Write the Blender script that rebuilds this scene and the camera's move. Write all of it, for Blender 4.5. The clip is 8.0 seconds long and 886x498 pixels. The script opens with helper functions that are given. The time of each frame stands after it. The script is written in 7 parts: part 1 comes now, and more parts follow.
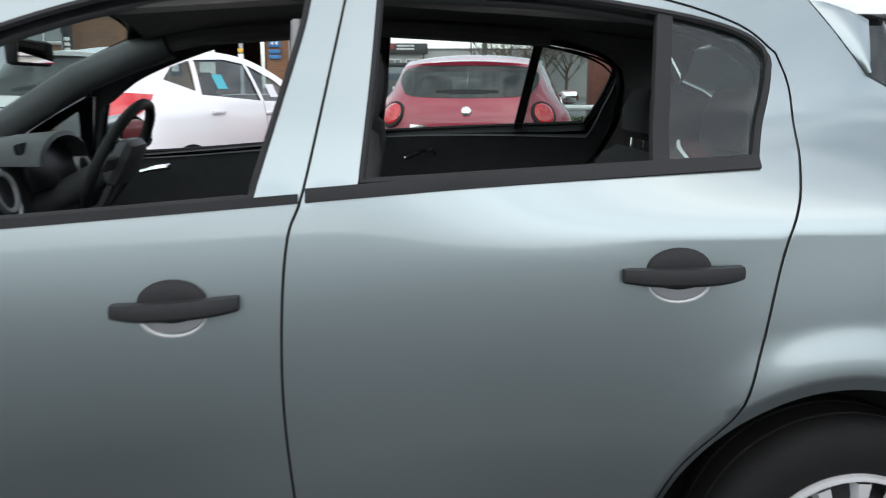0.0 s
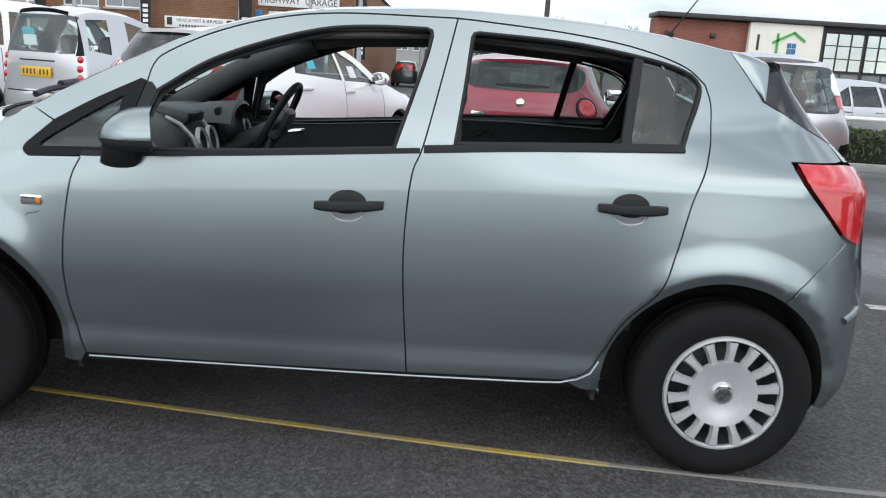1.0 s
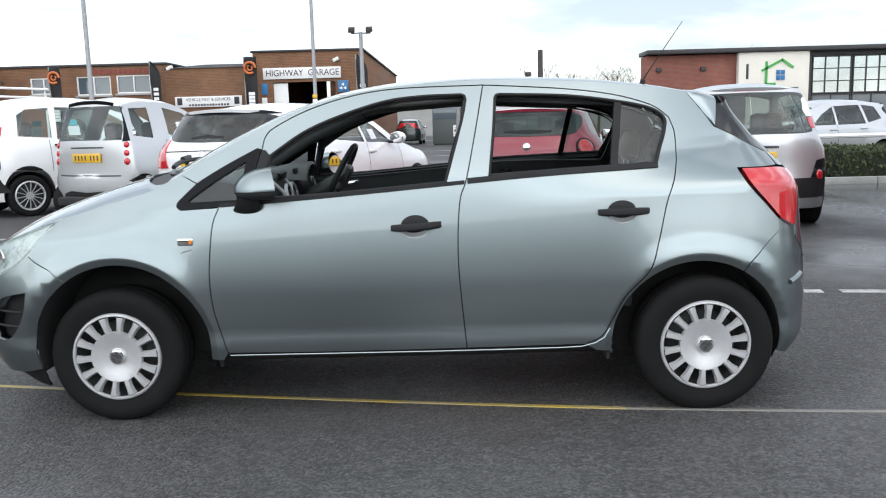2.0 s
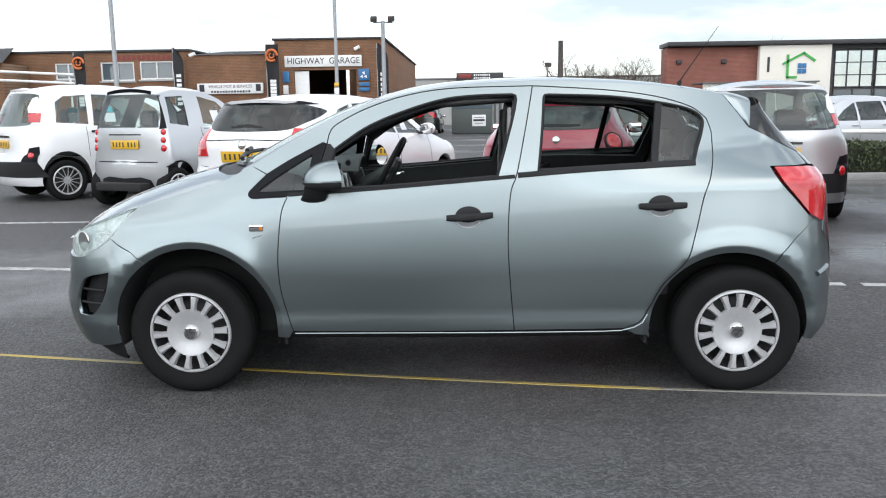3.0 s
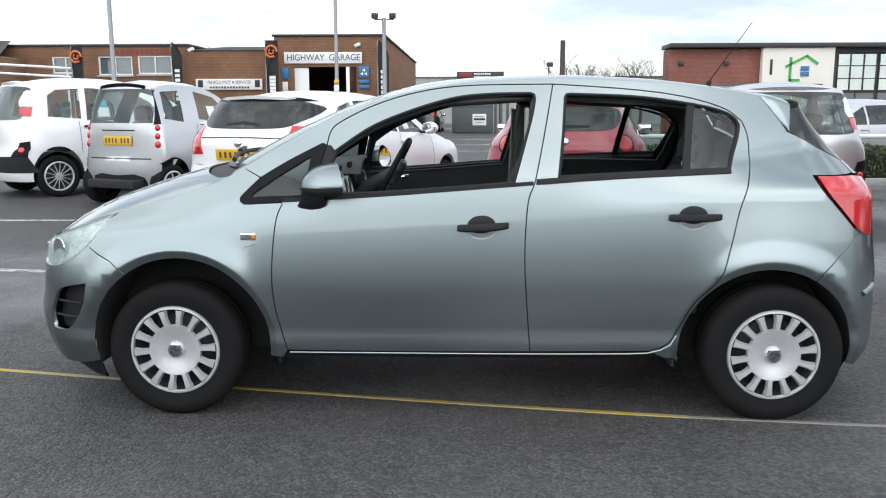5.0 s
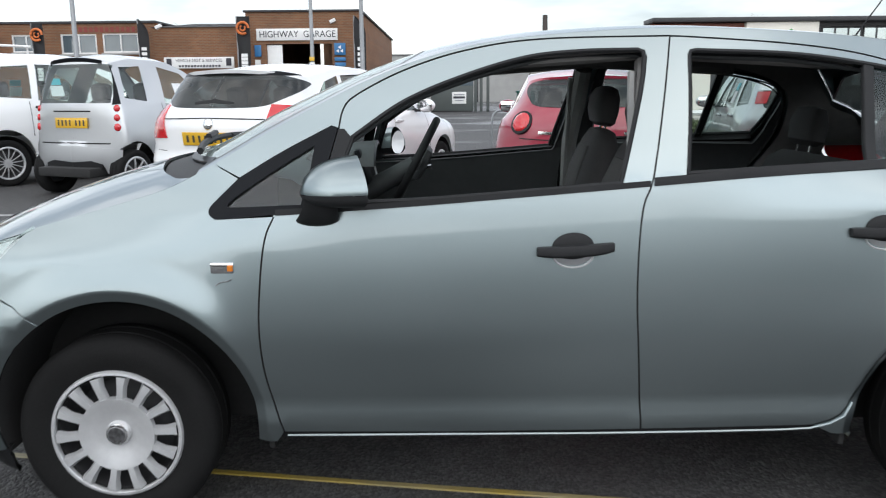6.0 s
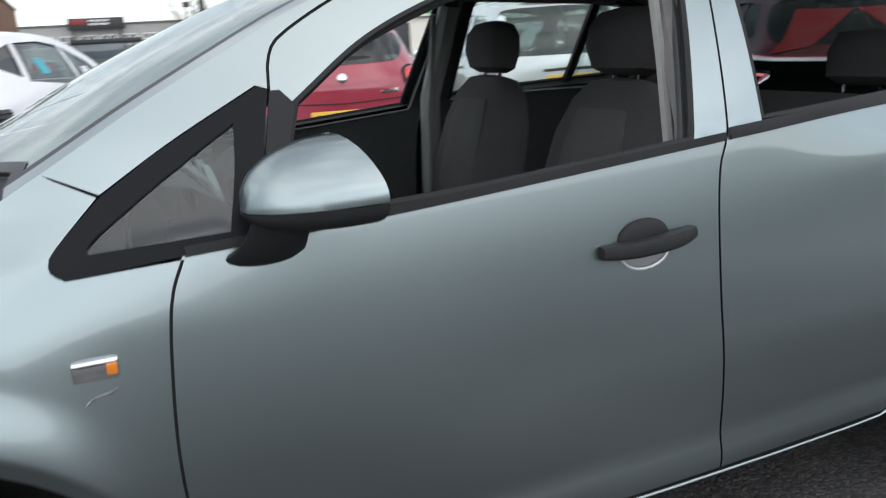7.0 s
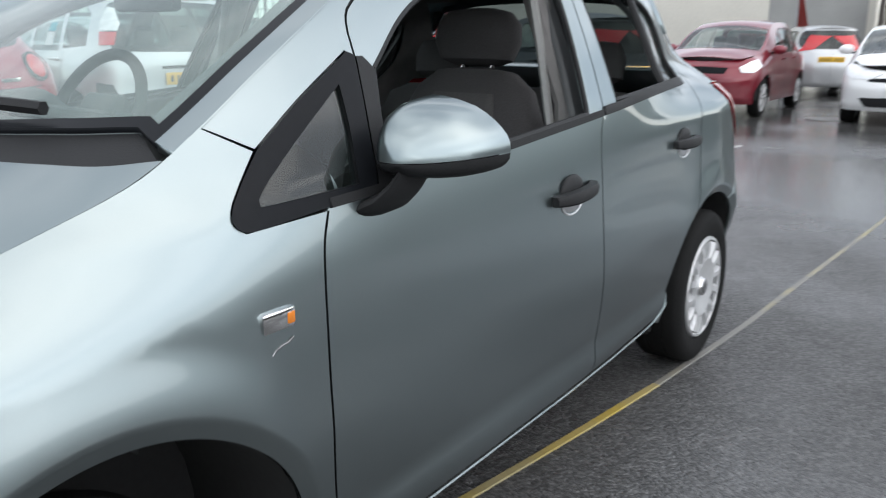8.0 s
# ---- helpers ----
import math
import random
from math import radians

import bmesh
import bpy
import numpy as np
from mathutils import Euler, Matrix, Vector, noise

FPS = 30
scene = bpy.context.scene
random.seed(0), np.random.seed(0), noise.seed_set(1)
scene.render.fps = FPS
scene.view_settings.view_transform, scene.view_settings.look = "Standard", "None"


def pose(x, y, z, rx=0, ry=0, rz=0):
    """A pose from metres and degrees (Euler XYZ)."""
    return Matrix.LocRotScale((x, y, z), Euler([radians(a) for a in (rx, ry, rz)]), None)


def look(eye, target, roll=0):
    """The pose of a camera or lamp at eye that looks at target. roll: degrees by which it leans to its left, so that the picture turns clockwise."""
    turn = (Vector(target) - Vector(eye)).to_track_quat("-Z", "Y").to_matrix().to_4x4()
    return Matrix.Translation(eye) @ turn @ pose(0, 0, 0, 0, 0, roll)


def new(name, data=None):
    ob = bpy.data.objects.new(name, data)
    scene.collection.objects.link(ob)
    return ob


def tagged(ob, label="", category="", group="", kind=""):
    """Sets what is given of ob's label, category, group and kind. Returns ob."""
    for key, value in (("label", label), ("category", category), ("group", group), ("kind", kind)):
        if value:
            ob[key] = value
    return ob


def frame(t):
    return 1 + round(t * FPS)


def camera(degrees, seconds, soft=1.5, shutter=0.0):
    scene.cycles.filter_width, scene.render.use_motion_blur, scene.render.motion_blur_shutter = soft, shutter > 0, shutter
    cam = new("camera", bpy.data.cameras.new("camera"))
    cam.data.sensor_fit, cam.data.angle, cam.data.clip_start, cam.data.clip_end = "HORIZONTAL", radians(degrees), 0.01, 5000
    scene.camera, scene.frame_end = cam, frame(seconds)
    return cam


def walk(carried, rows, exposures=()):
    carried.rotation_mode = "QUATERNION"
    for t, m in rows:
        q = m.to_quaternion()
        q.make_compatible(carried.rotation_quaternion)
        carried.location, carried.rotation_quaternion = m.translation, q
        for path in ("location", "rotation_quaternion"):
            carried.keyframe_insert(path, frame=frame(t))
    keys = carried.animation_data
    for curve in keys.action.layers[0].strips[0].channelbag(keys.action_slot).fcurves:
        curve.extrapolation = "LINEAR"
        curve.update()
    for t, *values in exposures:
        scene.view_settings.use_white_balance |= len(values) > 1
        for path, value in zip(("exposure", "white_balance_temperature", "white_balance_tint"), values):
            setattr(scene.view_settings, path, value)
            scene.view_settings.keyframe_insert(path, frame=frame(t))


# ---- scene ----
cam = camera(57.0, 8.0, soft=1.1, shutter=0.25)
PATH = [
    (0, (0.42, -2.142, 1.184), (0.522, -0.184, 0.79), -0.1),
    (0.2, (0.42, -2.361, 1.174), (0.442, -0.395, 0.804), 1.7),
    (0.5, (0.413, -2.702, 1.226), (0.333, -0.746, 0.815), 3.0),
    (0.8, (0.365, -3.034, 1.22), (0.353, -1.071, 0.839), 2.8),
    (1, (0.345, -3.243, 1.246), (0.339, -1.29, 0.813), 3.6),
    (1.5, (0.345, -3.747, 1.241), (0.306, -1.786, 0.848), 1.2),
    (2, (0.221, -4.158, 1.243), (0.182, -2.181, 0.938), -1.5),
    (3.5, (0.049, -4.438, 1.304), (-0.036, -2.468, 0.964), -0.5),
    (4, (0.04, -4.429, 1.307), (-0.032, -2.457, 0.984), -0.5),
    (5.3, (-0.048, -3.812, 1.269), (-0.121, -1.843, 0.922), 0.2),
    (5.5, (-0.111, -3.564, 1.245), (-0.197, -1.603, 0.864), 0.7),
    (6, (-0.301, -2.994, 1.255), (-0.311, -1.031, 0.871), -0.5),
    (6.5, (-0.519, -2.47, 1.234), (-0.341, -0.52, 0.825), -0.8),
    (6.8, (-0.73, -2.205, 1.208), (-0.238, -0.325, 0.735), -3.2),
    (7, (-0.867, -2.033, 1.208), (-0.124, -0.242, 0.718), -3.5),
    (7.2, (-0.988, -1.86, 1.186), (-0.026, -0.151, 0.794), -4.3),
    (7.5, (-1.215, -1.693, 1.169), (0.013, -0.185, 0.698), -4.7),
    (7.7, (-1.391, -1.621, 1.192), (0.006, -0.298, 0.646), -2.3),
    (8, (-1.7, -1.658, 1.182), (-0.109, -0.553, 0.68), 0.5),
]
walk(cam, [(t, look(eye, target, roll)) for t, eye, target, roll in PATH],
     [(0, 0.35), (0.5, 0.2), (1, 0.22), (2.2, 0.37), (4.2, 0.37), (6.2, 0.22), (7.2, 0.2), (8, 0.33)])


# ---- world and light ----
world = bpy.data.worlds.new("overcast_sky")
scene.world = world
world.use_nodes = True
wn, wl = world.node_tree.nodes, world.node_tree.links
wn.clear()
w_out = wn.new("ShaderNodeOutputWorld")
w_bg = wn.new("ShaderNodeBackground")
w_bg.inputs["Strength"].default_value = 1.25
w_sky = wn.new("ShaderNodeTexSky")
w_sky.sky_type = "NISHITA"
w_sky.sun_disc = False
w_sky.sun_elevation, w_sky.sun_rotation = radians(48), radians(150)
w_geo = wn.new("ShaderNodeTexCoord")
w_sep = wn.new("ShaderNodeSeparateXYZ")
wl.new(w_geo.outputs["Generated"], w_sep.inputs[0])
w_map = wn.new("ShaderNodeMapping")
w_map.inputs["Scale"].default_value = (1.3, 1.3, 5.0)
w_map.inputs["Location"].default_value = (0.6, 0.0, 0.0)
wl.new(w_geo.outputs["Generated"], w_map.inputs["Vector"])
w_noise = wn.new("ShaderNodeTexNoise")
w_noise.inputs["Scale"].default_value = 1.6
w_noise.inputs["Detail"].default_value = 5.0
w_noise.inputs["Roughness"].default_value = 0.55
wl.new(w_map.outputs[0], w_noise.inputs["Vector"])
w_ramp = wn.new("ShaderNodeValToRGB")
w_ramp.color_ramp.elements[0].position = 0.42
w_ramp.color_ramp.elements[0].color = (0.44, 0.465, 0.49, 1)
w_ramp.color_ramp.elements[1].position = 0.60
w_ramp.color_ramp.elements[1].color = (1.10, 1.11, 1.12, 1)
wl.new(w_noise.outputs["Fac"], w_ramp.inputs[0])
w_up = wn.new("ShaderNodeMapRange")          # an overcast sky is brighter away from the horizon
w_up.interpolation_type = "SMOOTHSTEP"
w_up.inputs["From Min"].default_value, w_up.inputs["From Max"].default_value = 0.06, 0.42
w_up.inputs["To Min"].default_value, w_up.inputs["To Max"].default_value = 0.67, 0.91
wl.new(w_sep.outputs["Z"], w_up.inputs["Value"])
w_side = wn.new("ShaderNodeMapRange")        # thinner cloud low on the sun's side
w_side.interpolation_type = "SMOOTHSTEP"
w_side.inputs["From Min"].default_value, w_side.inputs["From Max"].default_value = 0.1, -0.8
w_side.inputs["To Min"].default_value, w_side.inputs["To Max"].default_value = 0.0, 0.55
wl.new(w_sep.outputs["Y"], w_side.inputs["Value"])
w_low = wn.new("ShaderNodeMapRange")
w_low.interpolation_type = "SMOOTHSTEP"
w_low.inputs["From Min"].default_value, w_low.inputs["From Max"].default_value = 0.2, 0.8
w_low.inputs["To Min"].default_value, w_low.inputs["To Max"].default_value = 1.0, 0.15
wl.new(w_sep.outputs["Z"], w_low.inputs["Value"])
w_glow = wn.new("ShaderNodeMath")
w_glow.operation = "MULTIPLY_ADD"
wl.new(w_side.outputs[0], w_glow.inputs[0])
wl.new(w_low.outputs[0], w_glow.inputs[1])
wl.new(w_up.outputs[0], w_glow.inputs[2])
w_mul = wn.new("ShaderNodeVectorMath")
w_mul.operation = "SCALE"
wl.new(w_ramp.outputs["Color"], w_mul.inputs[0])
wl.new(w_glow.outputs[0], w_mul.inputs["Scale"])
w_skys = wn.new("ShaderNodeVectorMath")
w_skys.operation = "SCALE"
w_skys.inputs["Scale"].default_value = 0.05
wl.new(w_sky.outputs["Color"], w_skys.inputs[0])
w_add = wn.new("ShaderNodeVectorMath")
w_add.operation = "ADD"
wl.new(w_mul.outputs[0], w_add.inputs[0])
wl.new(w_skys.outputs[0], w_add.inputs[1])
wl.new(w_add.outputs[0], w_bg.inputs["Color"])
wl.new(w_bg.outputs[0], w_out.inputs["Surface"])

sun = new("sun", bpy.data.lights.new("sun", "SUN"))
sun.data.energy, sun.data.angle, sun.data.color = 0.8, radians(100), (1.0, 0.96, 0.9)
sun.matrix_world = look((-3, -8, 8), (0, 0, 0))


# ---- materials ----
def mat(name, color, rough=0.5, metal=0.0, var=0.12, scale=6.0, fine=60.0, bump=0.0, coat=0.0, coat_rough=0.03, emit=0.0, spec=0.5, rvar=0.1):
    m = bpy.data.materials.new(name)
    m.use_nodes = True
    nt = m.node_tree
    n, l = nt.nodes, nt.links
    b = n["Principled BSDF"]
    b.inputs["Metallic"].default_value = metal
    b.inputs["Coat Weight"].default_value = coat
    b.inputs["Coat Roughness"].default_value = coat_rough
    b.inputs["Specular IOR Level"].default_value = spec
    tc = n.new("ShaderNodeTexCoord")
    big, small = n.new("ShaderNodeTexNoise"), n.new("ShaderNodeTexNoise")
    big.inputs["Scale"].default_value, small.inputs["Scale"].default_value = scale, fine
    big.inputs["Detail"].default_value = small.inputs["Detail"].default_value = 4
    for k in (big, small):
        l.new(tc.outputs["Object"], k.inputs["Vector"])
    both = n.new("ShaderNodeMath")
    both.operation = "ADD"
    l.new(big.outputs["Fac"], both.inputs[0])
    l.new(small.outputs["Fac"], both.inputs[1])
    ramp = n.new("ShaderNodeMapRange")
    ramp.inputs["From Min"].default_value, ramp.inputs["From Max"].default_value = 0.65, 1.35
    ramp.inputs["To Min"].default_value, ramp.inputs["To Max"].default_value = 1 - var, 1 + var
    l.new(both.outputs[0], ramp.inputs["Value"])
    mul = n.new("ShaderNodeVectorMath")
    mul.operation = "SCALE"
    mul.inputs[0].default_value = color
    l.new(ramp.outputs[0], mul.inputs["Scale"])
    l.new(mul.outputs[0], b.inputs["Base Color"])
    rr = n.new("ShaderNodeMapRange")
    rr.inputs["To Min"].default_value, rr.inputs["To Max"].default_value = max(0.0, rough * (1 - rvar)), min(1.0, rough * (1 + rvar))
    l.new(big.outputs["Fac"], rr.inputs["Value"])
    l.new(rr.outputs[0], b.inputs["Roughness"])
    if bump:
        bp = n.new("ShaderNodeBump")
        bp.inputs["Strength"].default_value = bump
        bp.inputs["Distance"].default_value = 0.004
        l.new(small.outputs["Fac"], bp.inputs["Height"])
        l.new(bp.outputs[0], b.inputs["Normal"])
    if emit:
        b.inputs["Emission Color"].default_value = (*color, 1)
        b.inputs["Emission Strength"].default_value = emit
    return m


def glass(name, tint, mix=0.9, rough=0.0, dust_haze=0.05):
    """A thin pane: tinted clear, with a mirror coat that grows at grazing angles."""
    m = bpy.data.materials.new(name)
    m.use_nodes = True
    nt = m.node_tree
    n, l = nt.nodes, nt.links
    n.remove(n["Principled BSDF"])
    tr, gl, mx, fr = n.new("ShaderNodeBsdfTransparent"), n.new("ShaderNodeBsdfGlossy"), n.new("ShaderNodeMixShader"), n.new("ShaderNodeLayerWeight")
    tr.inputs["Color"].default_value = (*tint, 1)
    gl.inputs["Roughness"].default_value = rough
    gl.inputs["Color"].default_value = (mix, mix, mix, 1)
    fr.inputs["Blend"].default_value = 0.5
    p5, ma = n.new("ShaderNodeMath"), n.new("ShaderNodeMath")      # the same gloss from either side of the pane
    p5.operation, ma.operation = "POWER", "MULTIPLY_ADD"
    p5.inputs[1].default_value, ma.inputs[1].default_value, ma.inputs[2].default_value = 5.0, 0.94, 0.06
    l.new(fr.outputs["Facing"], p5.inputs[0])
    l.new(p5.outputs[0], ma.inputs[0])
    l.new(ma.outputs[0], mx.inputs[0])
    l.new(tr.outputs[0], mx.inputs[1])
    l.new(gl.outputs[0], mx.inputs[2])
    df, md = n.new("ShaderNodeBsdfDiffuse"), n.new("ShaderNodeMixShader")       # a thin film: dust, plus sky haze and reflection painted as diffuse colour
    df.inputs["Color"].default_value = (0.56, 0.68, 0.645, 1)
    nz, rg, tc = n.new("ShaderNodeTexNoise"), n.new("ShaderNodeMapRange"), n.new("ShaderNodeTexCoord")
    nz.inputs["Scale"].default_value, nz.inputs["Detail"].default_value = 3.0, 5
    l.new(tc.outputs["Object"], nz.inputs["Vector"])
    rg.inputs["From Min"].default_value, rg.inputs["From Max"].default_value = 0.3, 0.7
    rg.inputs["To Min"].default_value, rg.inputs["To Max"].default_value = dust_haze * 0.5, dust_haze * 1.5
    l.new(nz.outputs["Fac"], rg.inputs["Value"])
    l.new(rg.outputs[0], md.inputs[0])
    l.new(mx.outputs[0], md.inputs[1])
    l.new(df.outputs[0], md.inputs[2])
    l.new(md.outputs[0], n["Material Output"].inputs["Surface"])
    return m


def paint(name, color, metal=0.0, rough=0.35, flake=0.0):
    return mat(name, color, rough=rough, metal=metal, var=0.03 + flake, scale=1.5, fine=900.0, coat=1.0, coat_rough=0.035, rvar=0.05)


M_SILVER = paint("silver_green_paint", (0.285, 0.335, 0.341), metal=1.0, rough=0.32)
M_SILVER.node_tree.nodes["Principled BSDF"].inputs["Specular Tint"].default_value = (0.4, 0.42, 0.43, 1)
M_WHITE = paint("white_paint", (0.84, 0.845, 0.845))
M_RED = paint("red_paint", (0.30, 0.012, 0.036), rough=0.3)
M_DARKRED = paint("dark_red_paint", (0.20, 0.012, 0.025), metal=0.3, rough=0.3)
M_SILVER2 = paint("silver_paint", (0.55, 0.56, 0.57), metal=0.7, rough=0.35)
M_DARKCAR = paint("dark_green_paint", (0.02, 0.03, 0.028), rough=0.3)
M_BLACK = mat("black_plastic", (0.021, 0.0215, 0.0225), rough=0.55, spec=0.2, bump=0.15, fine=400, var=0.2)
M_GLOSSBLACK = mat("gloss_black_trim", (0.010, 0.011, 0.013), rough=0.3, spec=0.1, var=0.1)
M_VOID = mat("dark_cavity", (0.022, 0.022, 0.022), rough=0.9, var=0.2)
M_RUBBER = mat("tyre_rubber", (0.012, 0.012, 0.012), rough=0.8, spec=0.15, bump=0.25, fine=220, var=0.3, scale=9)
M_CAP = mat("silver_hubcap_plastic", (0.64, 0.645, 0.65), rough=0.36, metal=0.5, var=0.06, scale=14)
M_STEEL = mat("dark_steel_wheel", (0.03, 0.03, 0.032), rough=0.6, var=0.3)
M_BADGE = mat("worn_badge_metal", (0.22, 0.22, 0.225), rough=0.3, metal=0.9, var=0.5, scale=60)
M_CHROME = mat("chrome", (0.8, 0.8, 0.8), rough=0.08, metal=1.0, var=0.03)
M_REDLAMP = mat("red_lamp_lens", (0.55, 0.012, 0.018), rough=0.12, coat=1.0, var=0.1, scale=30)
M_CLEARLAMP = mat("clear_lamp_lens", (0.86, 0.87, 0.88), rough=0.15, metal=0.15, coat=1.0, var=0.15, scale=24)
M_AMBER = mat("amber_lens", (0.75, 0.22, 0.02), rough=0.15, coat=1.0, var=0.1)
M_YPLATE = mat("yellow_plate", (0.72, 0.42, 0.02), rough=0.35, coat=0.4, var=0.05)
M_WPLATE = mat("white_plate", (0.75, 0.75, 0.74), rough=0.35, coat=0.4, var=0.05)
M_PLATEINK = mat("plate_black", (0.06, 0.05, 0.04), rough=0.5)
M_CLOTH = mat("charcoal_cloth", (0.060, 0.057, 0.058), rough=0.92, bump=0.4, fine=260, var=0.25, scale=5)
M_CLOTHL = mat("grey_seat_cloth", (0.080, 0.077, 0.076), rough=0.95, bump=0.4, fine=260, var=0.25, scale=5)
M_DASH = mat("dash_plastic", (0.062, 0.066, 0.068), rough=0.55, fine=30, var=0.12)
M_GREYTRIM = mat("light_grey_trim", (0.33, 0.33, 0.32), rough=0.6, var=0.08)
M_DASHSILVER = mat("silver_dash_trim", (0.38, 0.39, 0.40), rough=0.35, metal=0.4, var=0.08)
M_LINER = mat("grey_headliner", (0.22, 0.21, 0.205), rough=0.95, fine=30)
M_GLASS = glass("clear_green_glass", (0.84, 0.92, 0.89), dust_haze=0.02)
# the windscreen's milky sky reflection is painted in as extra film
M_SCREEN = glass("dusty_hazed_windscreen", (0.74, 0.86, 0.82), dust_haze=0.19)
M_TINT = glass("tinted_glass", (0.50, 0.58, 0.56), dust_haze=0.03)
M_QUARTER = glass("hazy_quarter_glass", (0.52, 0.61, 0.585), dust_haze=0.012)
M_SMOKE = glass("smoked_glass", (0.26, 0.31, 0.30), dust_haze=0.03)
M_DARKGLASS = glass("privacy_glass", (0.12, 0.14, 0.14), dust_haze=0.02)
# extra film pales the headlamp in place of the light it returns
M_LAMPGLASS = glass("lamp_glass", (0.92, 0.95, 0.95), dust_haze=0.30)
M_LAMPHOUSE = mat("lamp_reflector", (0.52, 0.55, 0.55), rough=0.3, metal=0.7, var=0.45, scale=22)
M_MIRROR = mat("mirror_glass", (0.85, 0.85, 0.85), rough=0.01, metal=1.0, var=0.01)


# ---- mesh helpers ----
def obj(name, me, material, parent=None, label=""):
    me.materials.append(material)
    ob = new(name, me)
    if parent is not None:
        ob.parent = parent
    if label:
        tagged(ob, label)
    return ob


def part(name, bm, material, parent=None, label="", smooth=True, angle=40):
    me = bpy.data.meshes.new(name)
    bm.normal_update()
    bm.to_mesh(me)
    bm.free()
    if smooth:
        me.shade_smooth()
        me.set_sharp_from_angle(angle=radians(angle))
    return obj(name, me, material, parent, label)


def thing(name, m, label, category, group="", kind=""):
    ob = new(name)
    ob.empty_display_size = 0.2
    ob.matrix_world = m
    return tagged(ob, label, category, group, kind)


def box(bm, cx, cy, cz, sx, sy, sz, bev=0.0, m=None, seg=2):
    r = bmesh.ops.create_cube(bm, size=1.0)
    vs = r["verts"]
    bmesh.ops.scale(bm, vec=(sx, sy, sz), verts=vs)
    if bev:
        es = list({e for v in vs for e in v.link_edges})
        r = bmesh.ops.bevel(bm, geom=es, offset=bev, segments=seg, affect="EDGES", profile=0.5, clamp_overlap=True)
        vs = list({v for f in r["faces"] for v in f.verts} | {v for v in vs if v.is_valid})
    mt = Matrix.Translation((cx, cy, cz))
    if m is not None:
        mt = mt @ m
    bmesh.ops.transform(bm, matrix=mt, verts=vs)
    return vs


def boxpart(name, c, s, material, parent=None, label="", bev=0.006, m=None):
    bm = bmesh.new()
    box(bm, *c, *s, bev, m)
    return part(name, bm, material, parent, label)


def cyl(bm, p0, p1, r0, r1=None, n=16, caps=True):
    p0, p1 = Vector(p0), Vector(p1)
    d = p1 - p0
    r = bmesh.ops.create_cone(bm, cap_ends=caps, segments=n, radius1=r0, radius2=r0 if r1 is None else r1, depth=d.length)
    bmesh.ops.transform(bm, matrix=Matrix.Translation((p0 + p1) / 2) @ d.to_track_quat("Z", "Y").to_matrix().to_4x4(), verts=r["verts"])
    return r["verts"]


def lathe(bm, prof, n=48, m=None):
    """Turns (r, h) about the local z axis."""
    rings = []
    for r, h in prof:
        rings.append([bm.verts.new((r * math.cos(a), r * math.sin(a), h)) for a in (2 * math.pi * k / n for k in range(n))])
    for a, b in zip(rings, rings[1:]):
        for k in range(n):
            bm.faces.new((a[k], a[(k + 1) % n], b[(k + 1) % n], b[k]))
    if m is not None:
        bmesh.ops.transform(bm, matrix=m, verts=[v for r in rings for v in r])


def tube(bm, pts, r, n=8, taper=1.0):
    pts = [Vector(p) for p in pts]
    rings = []
    for i, p in enumerate(pts):
        d = (pts[min(i + 1, len(pts) - 1)] - pts[max(i - 1, 0)]).normalized()
        q = d.to_track_quat("Z", "Y")
        rr = r * (1 + (taper - 1) * i / (len(pts) - 1))
        rings.append([bm.verts.new(p + q @ Vector((rr * math.cos(a), rr * math.sin(a), 0))) for a in (2 * math.pi * k / n for k in range(n))])
    for a, b in zip(rings, rings[1:]):
        for k in range(n):
            bm.faces.new((a[k], a[(k + 1) % n], b[(k + 1) % n], b[k]))
    bm.faces.new(rings[0][::-1])
    bm.faces.new(rings[-1])


def spline(pts):
    """A smooth function through (a, b) pairs in rising a."""
    xs, ys = [p[0] for p in pts], [p[1] for p in pts]
    n = len(xs)
    sl = [(ys[i + 1] - ys[i]) / (xs[i + 1] - xs[i]) for i in range(n - 1)]
    tg = [sl[0]] + [0.0 if sl[i - 1] * sl[i] <= 0 else 2 * sl[i - 1] * sl[i] / (sl[i - 1] + sl[i]) for i in range(1, n - 1)] + [sl[-1]]

    def f(x):
        if x <= xs[0]:
            return ys[0] + tg[0] * (x - xs[0])
        if x >= xs[-1]:
            return ys[-1] + tg[-1] * (x - xs[-1])
        i = 0
        while x > xs[i + 1]:
            i += 1
        h = xs[i + 1] - xs[i]
        t = (x - xs[i]) / h
        return ((2 * t ** 3 - 3 * t ** 2 + 1) * ys[i] + (t ** 3 - 2 * t ** 2 + t) * h * tg[i]
                + (-2 * t ** 3 + 3 * t ** 2) * ys[i + 1] + (t ** 3 - t ** 2) * h * tg[i + 1])
    return f


def curve(pts, step=0.02):
    """Catmull-Rom through 2D points, sampled about every step."""
    P = [Vector(p) for p in pts]
    if len(P) == 2:
        n = max(1, round((P[1] - P[0]).length / step))
        return [P[0].lerp(P[1], k / n) for k in range(n + 1)]
    out = []
    for i in range(len(P) - 1):
        a = P[i - 1] if i else P[0] * 2 - P[1]
        b, c = P[i], P[i + 1]
        d = P[i + 2] if i + 2 < len(P) else P[-1] * 2 - P[-2]
        n = max(1, round((c - b).length / step))
        for k in range(n):
            t = k / n
            out.append(0.5 * ((2 * b) + (c - a) * t + (2 * a - 5 * b + 4 * c - d) * t * t + (3 * b - a - 3 * c + d) * t ** 3))
    return out + [P[-1]]


